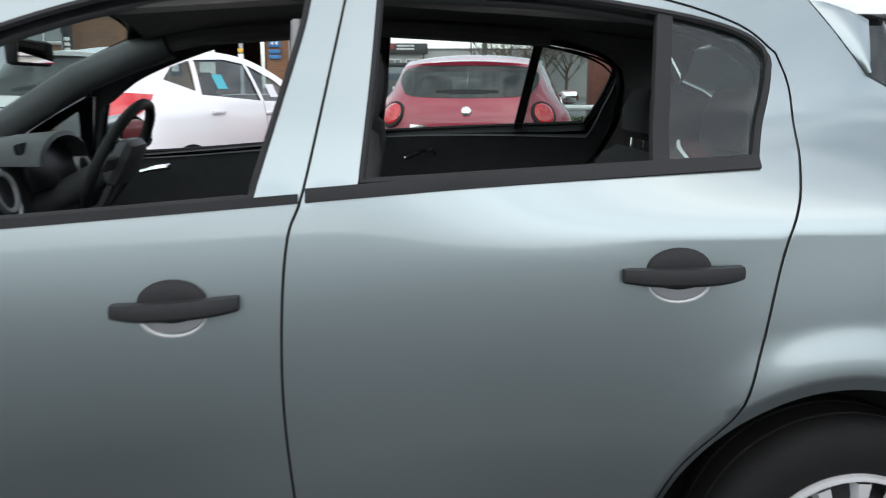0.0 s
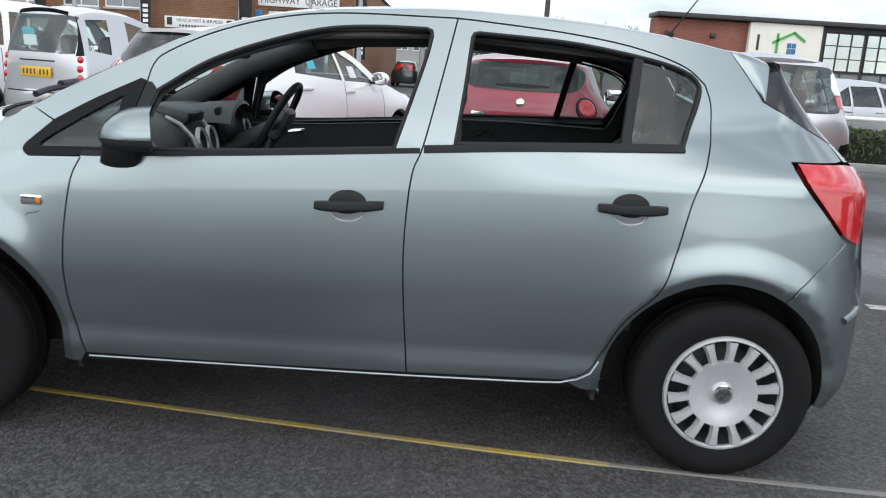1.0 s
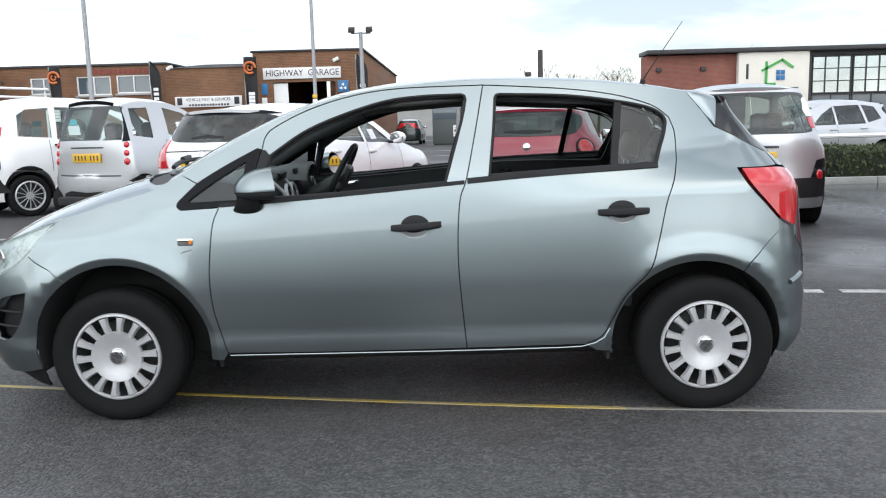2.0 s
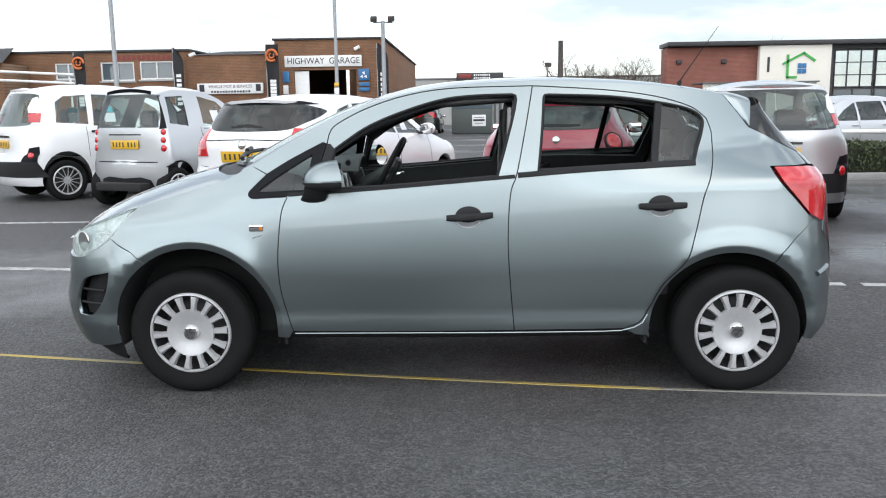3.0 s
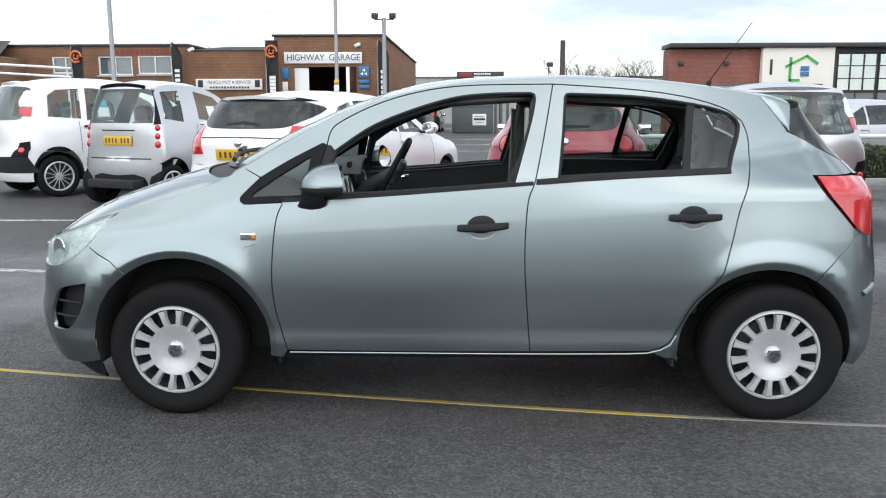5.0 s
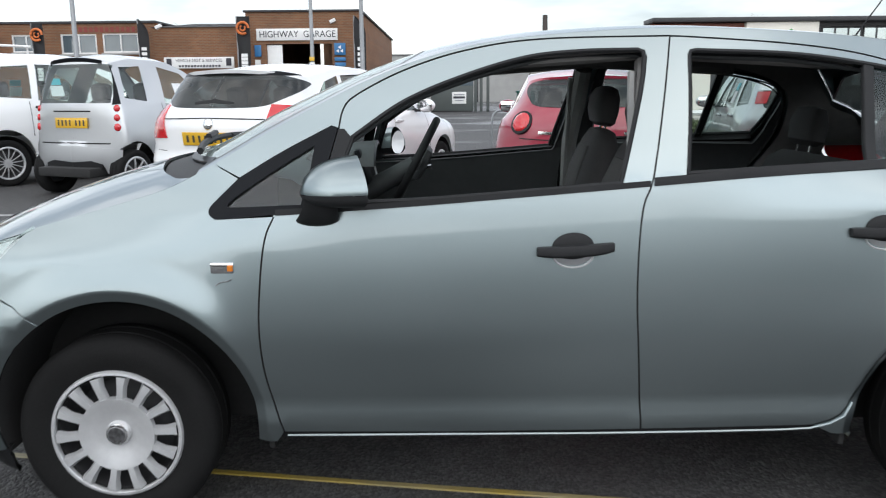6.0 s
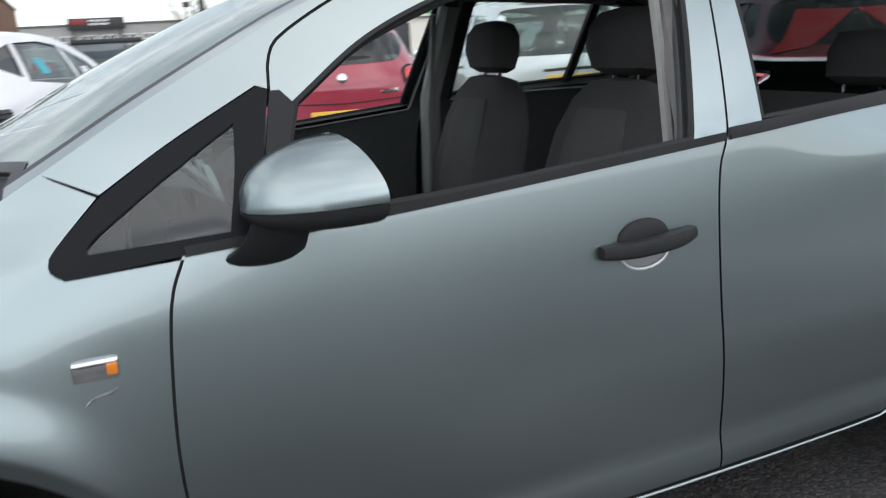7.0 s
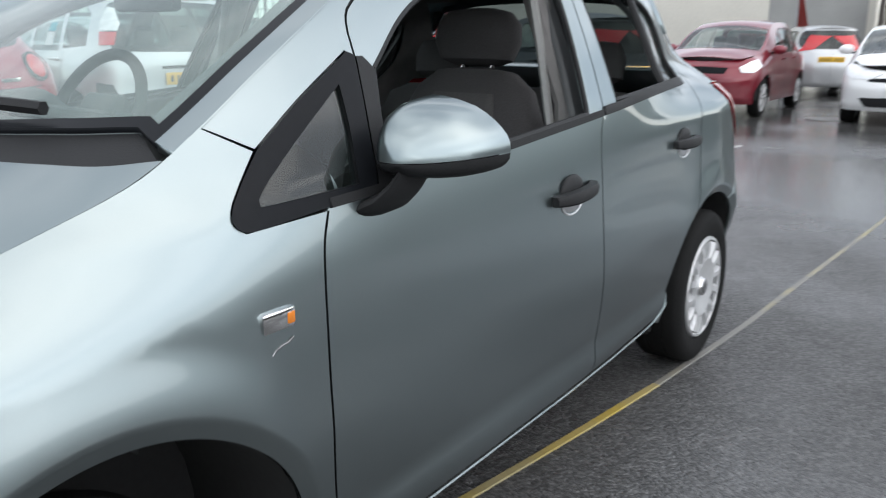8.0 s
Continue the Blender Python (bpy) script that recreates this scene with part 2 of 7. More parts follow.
def loop(*runs, step=0.02):
    """A closed outline from runs of points; each run is a smooth curve, corners lie between them."""
    out = []
    for r in runs:
        for q in curve(r, step):
            if not out or (q - out[-1]).length > 1e-4:
                out.append(q)
    if (out[0] - out[-1]).length < 1e-4:
        out.pop()
    return out


def area2(o):
    return sum(a.x * b.y - b.x * a.y for a, b in zip(o, o[1:] + o[:1])) / 2


def shrink(o, d):
    """Moves a closed outline inwards by d (outwards if minus)."""
    s = 1 if area2(o) > 0 else -1
    res = []
    n = len(o)
    for i in range(n):
        e0, e1 = (o[i] - o[i - 1]), (o[(i + 1) % n] - o[i])
        t = (e0.normalized() + e1.normalized())
        t = t.normalized() if t.length > 1e-6 else e1.normalized()
        nv = Vector((-t.y, t.x)) * s
        c = max(0.5, abs(e1.normalized().dot(t)))
        res.append(o[i] + nv * d / c)
    return res


def inside(px, py, o):
    c = np.zeros(len(px), bool)
    for a, b in zip(o, o[1:] + o[:1]):
        if a.y == b.y:
            continue
        hit = ((a.y > py) != (b.y > py)) & (px < (b.x - a.x) * (py - a.y) / (b.y - a.y) + a.x)
        c ^= hit
    return c


class Sheet:
    """Points, faces and normals of curved panels that share one mesh."""

    def __init__(self):
        self.v, self.f, self.n = [], [], []

    def panel(self, surf, outline, holes=(), grid=0.045, inset=0.0025, depth=0.018, lift=0.0, core=(0, 0, 0.6), rings=()):
        outs = [shrink(outline, inset)] + [shrink(h, -inset) for h in holes]
        pts, edges = [], []
        for o in outs:
            b = len(pts)
            pts += o
            edges += [(b + i, b + (i + 1) % len(o)) for i in range(len(o))]
        lo = (min(p.x for p in outs[0]), min(p.y for p in outs[0]))
        hi = (max(p.x for p in outs[0]), max(p.y for p in outs[0]))
        gx, gy = np.meshgrid(np.arange(lo[0] + grid / 2, hi[0], grid), np.arange(lo[1] + grid / 2, hi[1], grid))
        gx, gy = gx.ravel(), gy.ravel()
        ok = inside(gx, gy, outs[0])
        for h in outs[1:]:
            ok &= ~inside(gx, gy, h)
        gx, gy = gx[ok], gy[ok]
        bx, by = np.array([p.x for p in pts]), np.array([p.y for p in pts])
        for cx, cz, r0, r1 in rings:            # points in rings round a wheel arch in place of the grid
            far = np.hypot(gx - cx, gy - cz) > r1 + 0.012
            ring = [(cx + r * math.cos(k * 0.022 / r), cz + r * math.sin(k * 0.022 / r)) for r in np.linspace(r0, r1, 11) for k in range(int(2 * math.pi * r / 0.022))]
            rx, ry = np.array([q[0] for q in ring]), np.array([q[1] for q in ring])
            ok = inside(rx, ry, outs[0])
            for h in outs[1:]:
                ok &= ~inside(rx, ry, h)
            ok &= np.min((rx[:, None] - bx) ** 2 + (ry[:, None] - by) ** 2, axis=1) > 0.009 ** 2
            gx, gy = gx[far], gy[far]
            near = np.min((gx[:, None] - bx) ** 2 + (gy[:, None] - by) ** 2, axis=1) > (0.42 * grid) ** 2 if len(gx) else []
            gx, gy = gx[near], gy[near]
            pts = pts + [Vector(q) for q, k in zip(ring, ok) if k]
        if len(gx):
            near = np.min((gx[:, None] - bx) ** 2 + (gy[:, None] - by) ** 2, axis=1) > (0.42 * grid) ** 2
            pts = pts + [Vector((x, y)) for x, y in zip(gx[near], gy[near])]
        from mathutils.geometry import delaunay_2d_cdt
        cv, ce, cf, ov, oe, of = delaunay_2d_cdt(pts, edges, [], 0, 1e-6)
        mx = np.array([sum(cv[i].x for i in f) / 3 for f in cf])
        my = np.array([sum(cv[i].y for i in f) / 3 for f in cf])
        keep = inside(mx, my, outs[0])
        for h in outs[1:]:
            keep &= ~inside(mx, my, h)
        cf = [f for f, k in zip(cf, keep) if k]
        base = len(self.v)

        def at(p):
            q = surf(p.x, p.y)
            a, b = surf(p.x + 1e-3, p.y) - surf(p.x - 1e-3, p.y), surf(p.x, p.y + 1e-3) - surf(p.x, p.y - 1e-3)
            nn = a.cross(b)
            nn = nn.normalized() if nn.length > 1e-12 else Vector((0, 0, 1))
            if nn.dot(q - Vector((max(-1.1, min(1.1, q.x)) + core[0], core[1], core[2]))) < 0:
                nn = -nn
            return q + nn * lift, nn
        for p in cv:
            q, nn = at(p)
            self.v.append(q)
            self.n.append(nn)
        for f in cf:
            a, b, c = (self.v[base + i] for i in f[:3])
            g = (b - a).cross(c - a)
            if g.dot(self.n[base + f[0]]) < 0:
                f = list(reversed(f))
            self.f.append([base + i for i in f])
        if depth:
            for o in outs:
                ctr = sum(o, Vector((0, 0))) / len(o)
                b = len(self.v)
                for i, p in enumerate(o):
                    q, nn = at(p)
                    t = at(o[(i + 1) % len(o)])[0] - at(o[i - 1])[0]
                    side = t.cross(nn)
                    side = side.normalized() if side.length > 1e-9 else nn
                    self.v += [q, q - nn * depth]
                    self.n += [(side + nn).normalized(), side]
                k = len(o)
                for i in range(k):
                    j = (i + 1) % k
                    q4 = [b + 2 * i, b + 2 * j, b + 2 * j + 1, b + 2 * i + 1]
                    if (self.v[q4[1]] - self.v[q4[0]]).cross(self.v[q4[3]] - self.v[q4[0]]).dot(self.n[q4[3]]) < 0:
                        q4.reverse()
                    self.f.append(q4)

    def done(self, name, material, parent=None, label=""):
        me = bpy.data.meshes.new(name)
        me.from_pydata([tuple(v) for v in self.v], [], self.f)
        me.shade_smooth()
        me.normals_split_custom_set_from_vertices([tuple(n) for n in self.n])
        return obj(name, me, material, parent, label)


def smooth01(a, b, v):
    t = min(1.0, max(0.0, (v - a) / (b - a)))
    return t * t * (3 - 2 * t)


class Shell:
    """A car body as smooth functions: side half-width by (x, z), top height by (x, y), rounded ends. The car faces -x."""

    def __init__(self, p):
        self.p = p
        self.zc, self.h = spline(p["edge"]), spline(p["crown"])
        self.nose, self.tail = spline(p["nose"]), spline(p["tail"])

    def belt(self, x):
        return self.p["belt"][0] + self.p["belt"][1] * x

    def width(self, x, z, lips=True):
        p = self.p
        w = p["W"]
        fx, rx = p["axles"]
        if x < fx:
            w -= p["taper"][0] * ((fx - x) / 0.8) ** 2
        if x > rx:
            w -= p["taper"][1] * ((x - rx) / 0.75) ** 2
        w -= p.get("narrow", 0.0) * smooth01(0.1, 1.1, x)
        b = self.belt(x)
        fold, swell = p.get("fold", (0.70, 0.66, 2.0)), max(0.0, min(z, b))
        if z < fold[0]:
            w -= p.get("tuck", 0.03) * ((fold[0] - z) / (fold[0] - 0.30)) ** 2
        w -= 0.045 * (max(0.0, swell - fold[1]) / (b - fold[1])) ** fold[2]
        up = smooth01(b - 0.13, b + 0.07, z)
        if x > 0.3:
            w -= p["wedge"][1] * up * ((x - 0.3) / 0.76) ** 2
        if x < -0.5:
            w -= p["wedge"][0] * up * ((-0.5 - x) / 0.5) ** 2
        if z > b:
            w -= p["lean"] * (z - b) + 0.25 * (z - b) ** 2
        for hx in (fx, rx):
            r = math.hypot(x - hx, z - p["hub"])
            if z > 0.2:
                door = p.get("door_edges")
                part_of = 1.0 if not door else smooth01(door[1] - 0.26, door[1] + 0.06, x) if hx > 0 else 1 - smooth01(door[0] - 0.10, door[0] + 0.10, x)
                w += p["flare"] * (1 - smooth01(p["arch"] - 0.04, p["arch"] + 0.30, r)) * part_of
        w += p.get("kick", 0.014) * (1 - smooth01(0.315, 0.40, z))
        return max(0.05, w + (self.lips(x, z) if lips else 0.0))

    def lips(self, x, z):
        """What the rolled wheel arch edges add to the half width."""
        p, w = self.p, 0.0
        for hx, hz, ar in p.get("arcs", ()):
            d = math.hypot(x - hx, z - hz) - ar
            edge = p.get("door_edges")
            on = 1.0 if not edge else smooth01(edge[1] - 0.12, edge[1] + 0.10, x) if hx > 0 else 1 - smooth01(edge[0] - 0.12, edge[0] + 0.02, x)
            w += p["lip"] * on * (1 - smooth01(0.03, 0.13, d)) - p.get("chamfer", 0.012) * (1 - min(1.0, max(0.0, d / 0.036)))
        return w

    def side(self, sd):
        """The side by (u, z): u is x along the flanks; past the blends it turns round the corner to the middle."""
        p = self.p
        xa, xb, n = p["ends"]

        def f(u, z):
            if xa <= u <= xb:
                return Vector((u, sd * self.width(u, z), z))
            x0 = xa if u < xa else xb
            th = min(1.0, abs(u - x0) / 0.6) * math.pi / 2
            reach = (self.nose(z) if u < xa else self.tail(z)) - x0
            s, c = math.sin(th), math.cos(th)
            x, c = x0 + reach * max(0.0, s) ** (2 / n), max(0.0, c) ** (2 / n)
            return Vector((x, sd * c * (self.width(x0, z, False) + self.lips(x, z)), z))
        return f

    def u(self, x, z):
        xa, xb, n = self.p["ends"]
        if xa <= x <= xb:
            return x
        x0 = xa if x < xa else xb
        reach = (self.nose(z) if x < xa else self.tail(z)) - x0
        q = min(1.0, max(0.0, (x - x0) / reach))
        return x0 + (1 if x > x0 else -1) * 0.6 * math.asin(q ** (n / 2)) / (math.pi / 2)

    def uy(self, y, z, end=1):
        """u of the point of the tail (end=1) or nose (-1) that lies y from the middle."""
        xa, xb, n = self.p["ends"]
        x0 = xb if end > 0 else xa
        q = min(1.0, max(0.0, abs(y) / self.width(x0, z)))
        return x0 + end * 0.5999 * math.acos(q ** (n / 2)) / (math.pi / 2)

    def yz(self, pts, end=1):
        return [(self.uy(y, z, end), z) for y, z in pts]

    def uz(self, pts):
        return [(self.u(x, z), z) for x, z in pts]

    def top(self):
        def f(x, y):
            zc = self.zc(x)
            yc = self.yc(x)
            return Vector((x, y, zc + self.h(x) * (1 - min(1.6, abs(y / yc)) ** 2.2)))
        return f

    def yc(self, x):
        xa = self.p["ends"][0]
        if x < xa and self.p.get("round"):      # the bonnet's edge follows the rounded corner
            z = self.zc(x)
            return max(0.3, abs(self.side(1)(self.u(x, z), z).y))
        return self.width(min(self.p["ends"][1], max(xa, x)), self.zc(x))


def arc(cx, cz, r, a0, a1, n=14):
    return [(cx + r * math.cos(radians(a0 + (a1 - a0) * k / n)), cz + r * math.sin(radians(a0 + (a1 - a0) * k / n))) for k in range(n + 1)]


# ---- wheels ----
def wheel(parent, x, y, z, r, rim, sd, cap_kind="cap", slots=14, turn=0.0, width=0.19):
    """A wheel on its axle; its outer face looks along sd * y. Parts: tyre, steel wheel, cover."""
    m = Matrix.Translation((x, y, z)) @ Matrix.Rotation(radians(-90 * sd), 4, "X") @ Matrix.Rotation(radians(turn), 4, "Z")
    bm = bmesh.new()
    w = width / 2
    prof = [(rim - 0.01, -w * 0.8), (rim + 0.012, -w * 0.92), (r - 0.035, -w), (r - 0.012, -w * 0.9), (r, -w * 0.72), (r, -w * 0.35), (r - 0.006, -w * 0.3), (r, -w * 0.25),
            (r, w * 0.25), (r - 0.006, w * 0.3), (r, w * 0.35), (r, w * 0.72), (r - 0.012, w * 0.9), (r - 0.032, w * 0.985), ((r + rim) / 2 + 0.006, w * 1.0), ((r + rim) / 2 - 0.004, w * 0.985),
            (rim + 0.02, w * 0.95), (rim + 0.006, w * 0.86), (rim - 0.012, w * 0.80)]
    lathe(bm, prof, 56, m)
    tyre = part("tyre", bm, M_RUBBER, parent)
    bm = bmesh.new()
    lathe(bm, [(rim - 0.008, w * 0.8), (rim - 0.02, w * 0.3), (rim * 0.8, w * 0.1), (rim * 0.55, w * 0.3), (0.0005, w * 0.3)], 40, m)
    part("steel_wheel" if cap_kind == "cap" else "brake_disc", bm, M_STEEL, parent)
    bm = bmesh.new()
    ri, ro = rim * 0.60, rim * 0.985
    if cap_kind == "cap":
        # dished centre, outer ring and flat spokes between the slots
        lathe(bm, [(0.0005, w * 0.90), (rim * 0.17, w * 0.90), (rim * 0.20, w * 0.78), (rim * 0.24, w * 0.79), (rim * 0.40, w * 0.87), (ri * 0.94, w * 0.965), (ri, w * 0.975), (ri + 0.002, w * 0.80)], 56, m)
        lathe(bm, [(ro - 0.002, w * 0.80), (ro - 0.0015, w * 0.95), (ro + 0.001, w * 0.985), (rim + 0.006, w * 0.97), (rim + 0.011, w * 0.86)], 56, m)
        n, half = slots, 0.265
    else:
        lathe(bm, [(0.0005, w * 0.86), (rim * 0.12, w * 0.88), (rim * 0.26, w * 0.80), (rim * 0.28, w * 0.6)], 40, m)
        lathe(bm, [(ro - 0.012, w * 0.6), (ro - 0.010, w * 0.92), (ro, w * 0.98), (rim + 0.01, w * 0.92), (rim + 0.012, w * 0.8)], 48, m)
        n, half, ri = slots, 0.20, rim * 0.22
    cover = part("hubcap" if cap_kind == "cap" else "alloy_wheel", bm, M_CAP, parent, angle=30)
    for k in range(n):
        bm = bmesh.new()
        a0 = 2 * math.pi * k / n
        ha = half * math.pi / n * (2 if cap_kind == "cap" else 1.2)
        pts = []
        for rr, hh, sc in ((ri - 0.004, w * (0.955 if cap_kind == "cap" else 0.84), 1.15), ((ri + ro) / 2, w * 1.01, 0.86), (ro - 0.004, w * 0.985, 1.0)):
            for s, dz in ((-1, -0.018), (-0.6, 0.0), (0.6, 0.0), (1, -0.018)):
                wd = ha * sc * s * (0.5 * (ri + ro) / rr if cap_kind != "cap" else 1)
                pts.append(bm.verts.new(m @ Vector((rr * math.cos(a0 + wd), rr * math.sin(a0 + wd), hh + dz))))
        for i in range(2):
            for j in range(3):
                bm.faces.new((pts[i * 4 + j], pts[i * 4 + j + 1], pts[i * 4 + 5 + j], pts[i * 4 + 4 + j]))
        part("spoke", bm, M_CAP, cover, angle=30)
    if cap_kind == "cap":
        bm = bmesh.new()
        lathe(bm, [(0.0005, w * 0.99), (rim * 0.11, w * 0.985), (rim * 0.17, w * 0.95), (rim * 0.19, w * 0.88)], 32, m)
        part("hub_badge", bm, M_CHROME, cover, "chrome centre badge")
        bm = bmesh.new()
        lathe(bm, [(0.0005, w * 0.994), (rim * 0.125, w * 0.994), (rim * 0.135, w * 0.975)], 32, m)
        part("badge_disc", bm, M_BADGE, cover)
    return tyre


def liner(bm, x, sd, zc, r, y0, y1, drop=0.02, skin=None):
    """The dark inside of a wheel arch: a half drum with a back wall; its outer edge may follow the skin."""
    n = 20
    rows = []
    for y in (y0, y1):
        rows.append([bm.verts.new((x + r * math.cos(a), sd * (skin(x + r * math.cos(a), zc + r * math.sin(a)) if skin and y == y0 else y), zc + r * math.sin(a))) for a in (math.pi * (-drop + (1 + 2 * drop) * k / n) for k in range(n + 1))])
    for k in range(n):
        bm.faces.new((rows[0][k], rows[0][k + 1], rows[1][k + 1], rows[1][k]))
    bm.faces.new(rows[1])


# ---- the silver hatchback ----
HATCH = Shell(dict(
    W=0.838, fold=(0.62, 0.56, 1.6), narrow=0.028, round=True, axles=(-1.2555, 1.2555), hub=0.29, arch=0.355, door_edges=(-0.88, 1.02), flare=0.014, lip=0.009, chamfer=0.019, tuck=0.044, kick=0.017, arcs=((-1.218, 0.318, 0.372), (1.222, 0.292, 0.358)), taper=(0.10, 0.09), wedge=(0.03, 0.09), lean=0.42, belt=(0.997, 0.058), ends=(-1.50, 1.40, 2.5),
    edge=[(-1.95, 0.66), (-1.80, 0.755), (-1.65, 0.815), (-1.43, 0.888), (-1.21, 0.95), (-1.08, 0.99), (-1.0, 1.028), (-0.82, 1.13), (-0.66, 1.215), (-0.54, 1.275), (-0.38, 1.338), (-0.2, 1.383),
          (0.0, 1.408), (0.34, 1.424), (0.76, 1.408), (1.07, 1.378), (1.25, 1.35), (1.5, 1.30)],
    crown=[(-1.95, 0.09), (-1.4, 0.095), (-1.0, 0.095), (-0.7, 0.075), (-0.4, 0.048), (-0.1, 0.038), (0.4, 0.034), (1.0, 0.034), (1.4, 0.03)],
    nose=[(0.10, -1.78), (0.174, -1.91), (0.234, -1.98), (0.31, -2.01), (0.41, -2.03), (0.53, -2.0), (0.62, -1.99), (0.70, -1.97), (0.757, -1.94), (0.83, -1.87), (0.92, -1.72)],
    tail=[(0.15, 1.70), (0.232, 1.805), (0.288, 1.835), (0.409, 1.838), (0.56, 1.828), (0.666, 1.818), (0.743, 1.805), (0.933, 1.79), (0.975, 1.765), (1.067, 1.69), (1.162, 1.60), (1.30, 1.465), (1.38, 1.42)]))

car = thing("hatchback_car", pose(0, 0, 0), "silver-green metallic five-door hatchback with open front and rear windows", "car")
AF, AR = (-1.218, 0.318, 0.372), (1.222, 0.292, 0.358)
DOOR_F = [(-0.768, 0.299), (-0.792, 0.389), (-0.812, 0.489), (-0.820, 0.606), (-0.815, 0.723), (-0.799, 0.854), (-0.771, 0.923)]
GAP = [(0.339, 1.399), (0.306, 1.232), (0.259, 1.014), (0.233, 0.941), (0.221, 0.829), (0.218, 0.681), (0.227, 0.526), (0.246, 0.300)]
TOP_F = [(-0.600, 1.150), (-0.588, 1.205), (-0.551, 1.243), (-0.418, 1.310), (-0.244, 1.364), (-0.029, 1.394), (0.339, 1.400)]
REAR = [(0.742, 0.301), (0.814, 0.334), (0.864, 0.411), (0.915, 0.509), (1.008, 0.614), (1.048, 0.735), (1.086, 0.899), (1.126, 1.003), (1.153, 1.092), (1.158, 1.180), (1.140, 1.243)]
TOP_R = [(1.140, 1.243), (1.068, 1.297), (0.907, 1.345), (0.694, 1.375), (0.406, 1.396), (0.339, 1.399)]
SASH = [(-0.655, 0.930), (-0.632, 1.03), (-0.600, 1.150)]
BELT_F = [(-0.655, 0.929), (-0.3, 0.953), (0.259, 0.995)]

for sd, tag in ((-1, "near"), (1, "far")):
    f = HATCH.side(sd)
    # front wing
    s = Sheet()
    wing = loop(HATCH.uz([(-1.43, 0.624), (-1.52, 0.69), (-1.586, 0.737)]), HATCH.uz([(-1.586, 0.737), (-1.545, 0.795), (-1.494, 0.860), (-1.462, 0.882)]),
                [(-1.462, 0.884), (-1.21, 0.9525), (-1.08, 0.9925), (-1.0, 1.0305), (-0.95, 1.058)], [(-0.95, 1.058), (-0.873, 1.018)], [(-0.873, 1.018), (-0.925, 0.968), (-0.950, 0.941), (-0.951, 0.924), (-0.935, 0.912)],
                [(-0.935, 0.912), (-0.771, 0.920)], DOOR_F[::-1], [(-0.768, 0.299), (-0.79, 0.265)], [(-0.79, 0.265), (-0.838, 0.265)], arc(*AF, -8, 125))
    s.panel(f, wing, grid=0.03, rings=[(-1.218, 0.318, 0.384, 0.512)])
    s.done("front_wing", M_SILVER, car)
    # front door with its window opening
    s = Sheet()
    win_f = loop([(-0.618, 0.948), (-0.600, 1.03), (-0.564, 1.130)], [(-0.564, 1.130), (-0.419, 1.226), (-0.247, 1.296), (-0.073, 1.345), (0.08, 1.361), (0.245, 1.364)], [(0.245, 1.364), (0.262, 1.358), (0.266, 1.340)],
                 [(0.266, 1.340), (0.247, 1.250), (0.174, 0.998)], [(0.174, 0.998), (-0.3, 0.962), (-0.618, 0.948)])
    s.panel(f, loop(DOOR_F, [(-0.771, 0.923), (-0.655, 0.930)], SASH, TOP_F, GAP, [(0.246, 0.300), (-0.3, 0.296), (-0.768, 0.299)]), [win_f])
    door = s.done("front_door", M_SILVER, car, "open-windowed silver front door")
    s = Sheet()
    s.panel(f, shrink(loop(DOOR_F, [(-0.771, 0.923), (-0.655, 0.930)], SASH, TOP_F, GAP, [(0.246, 0.300), (-0.3, 0.296), (-0.768, 0.299)]), 0.012), [shrink(win_f, -0.004)], lift=-0.045, grid=0.09)
    s.done("door_lining", M_DASH, door)
    for hx, hz in ((-0.42, 0.905),):
        bm = bmesh.new()
        tube(bm, [(hx - 0.05, sd * 0.715, hz - 0.012), (hx, sd * 0.70, hz), (hx + 0.05, sd * 0.712, hz + 0.006)], 0.011, 8)
        part("inner_handle", bm, M_CHROME, door, "chrome inner door handle")
    # rear door
    s = Sheet()
    win_r = loop([(0.351, 1.022), (0.372, 1.20), (0.385, 1.345)], [(0.385, 1.345), (0.392, 1.358), (0.41, 1.361)], [(0.41, 1.361), (0.693, 1.349), (0.905, 1.322), (1.030, 1.297), (1.098, 1.270), (1.126, 1.238), (1.123, 1.205), (1.105, 1.15), (1.061, 1.051)],
                 [(1.061, 1.051), (0.7, 1.038), (0.351, 1.022)])
    rdoor = loop(GAP[::-1], TOP_R[::-1], REAR[::-1], [(0.742, 0.301), (0.246, 0.300)])
    s.panel(f, rdoor, [win_r], grid=0.03, rings=[(1.222, 0.292, 0.370, 0.498)])
    rear_door = s.done("rear_door", M_SILVER, car, "silver rear door with lowered window")
    s = Sheet()
    s.panel(f, shrink(rdoor, 0.012), [shrink(win_r, -0.004)], lift=-0.045, grid=0.09)
    s.done("door_lining", M_DASH, rear_door)
    bm = bmesh.new()
    tube(bm, [(0.44, sd * 0.705, 0.935), (0.47, sd * 0.69, 0.95), (0.53, sd * 0.688, 0.965), (0.535, sd * 0.70, 0.95)], 0.011, 8)
    part("inner_handle", bm, M_CHROME, rear_door, "chrome inner door handle")
    # body side: sill end, quarter, roof rail and windscreen pillar in one pressing
    s = Sheet()
    rail = [(x, HATCH.zc(x)) for x in (-0.95, -0.82, -0.66, -0.54, -0.38, -0.2, 0.0, 0.34, 0.76, 1.07, 1.234)]
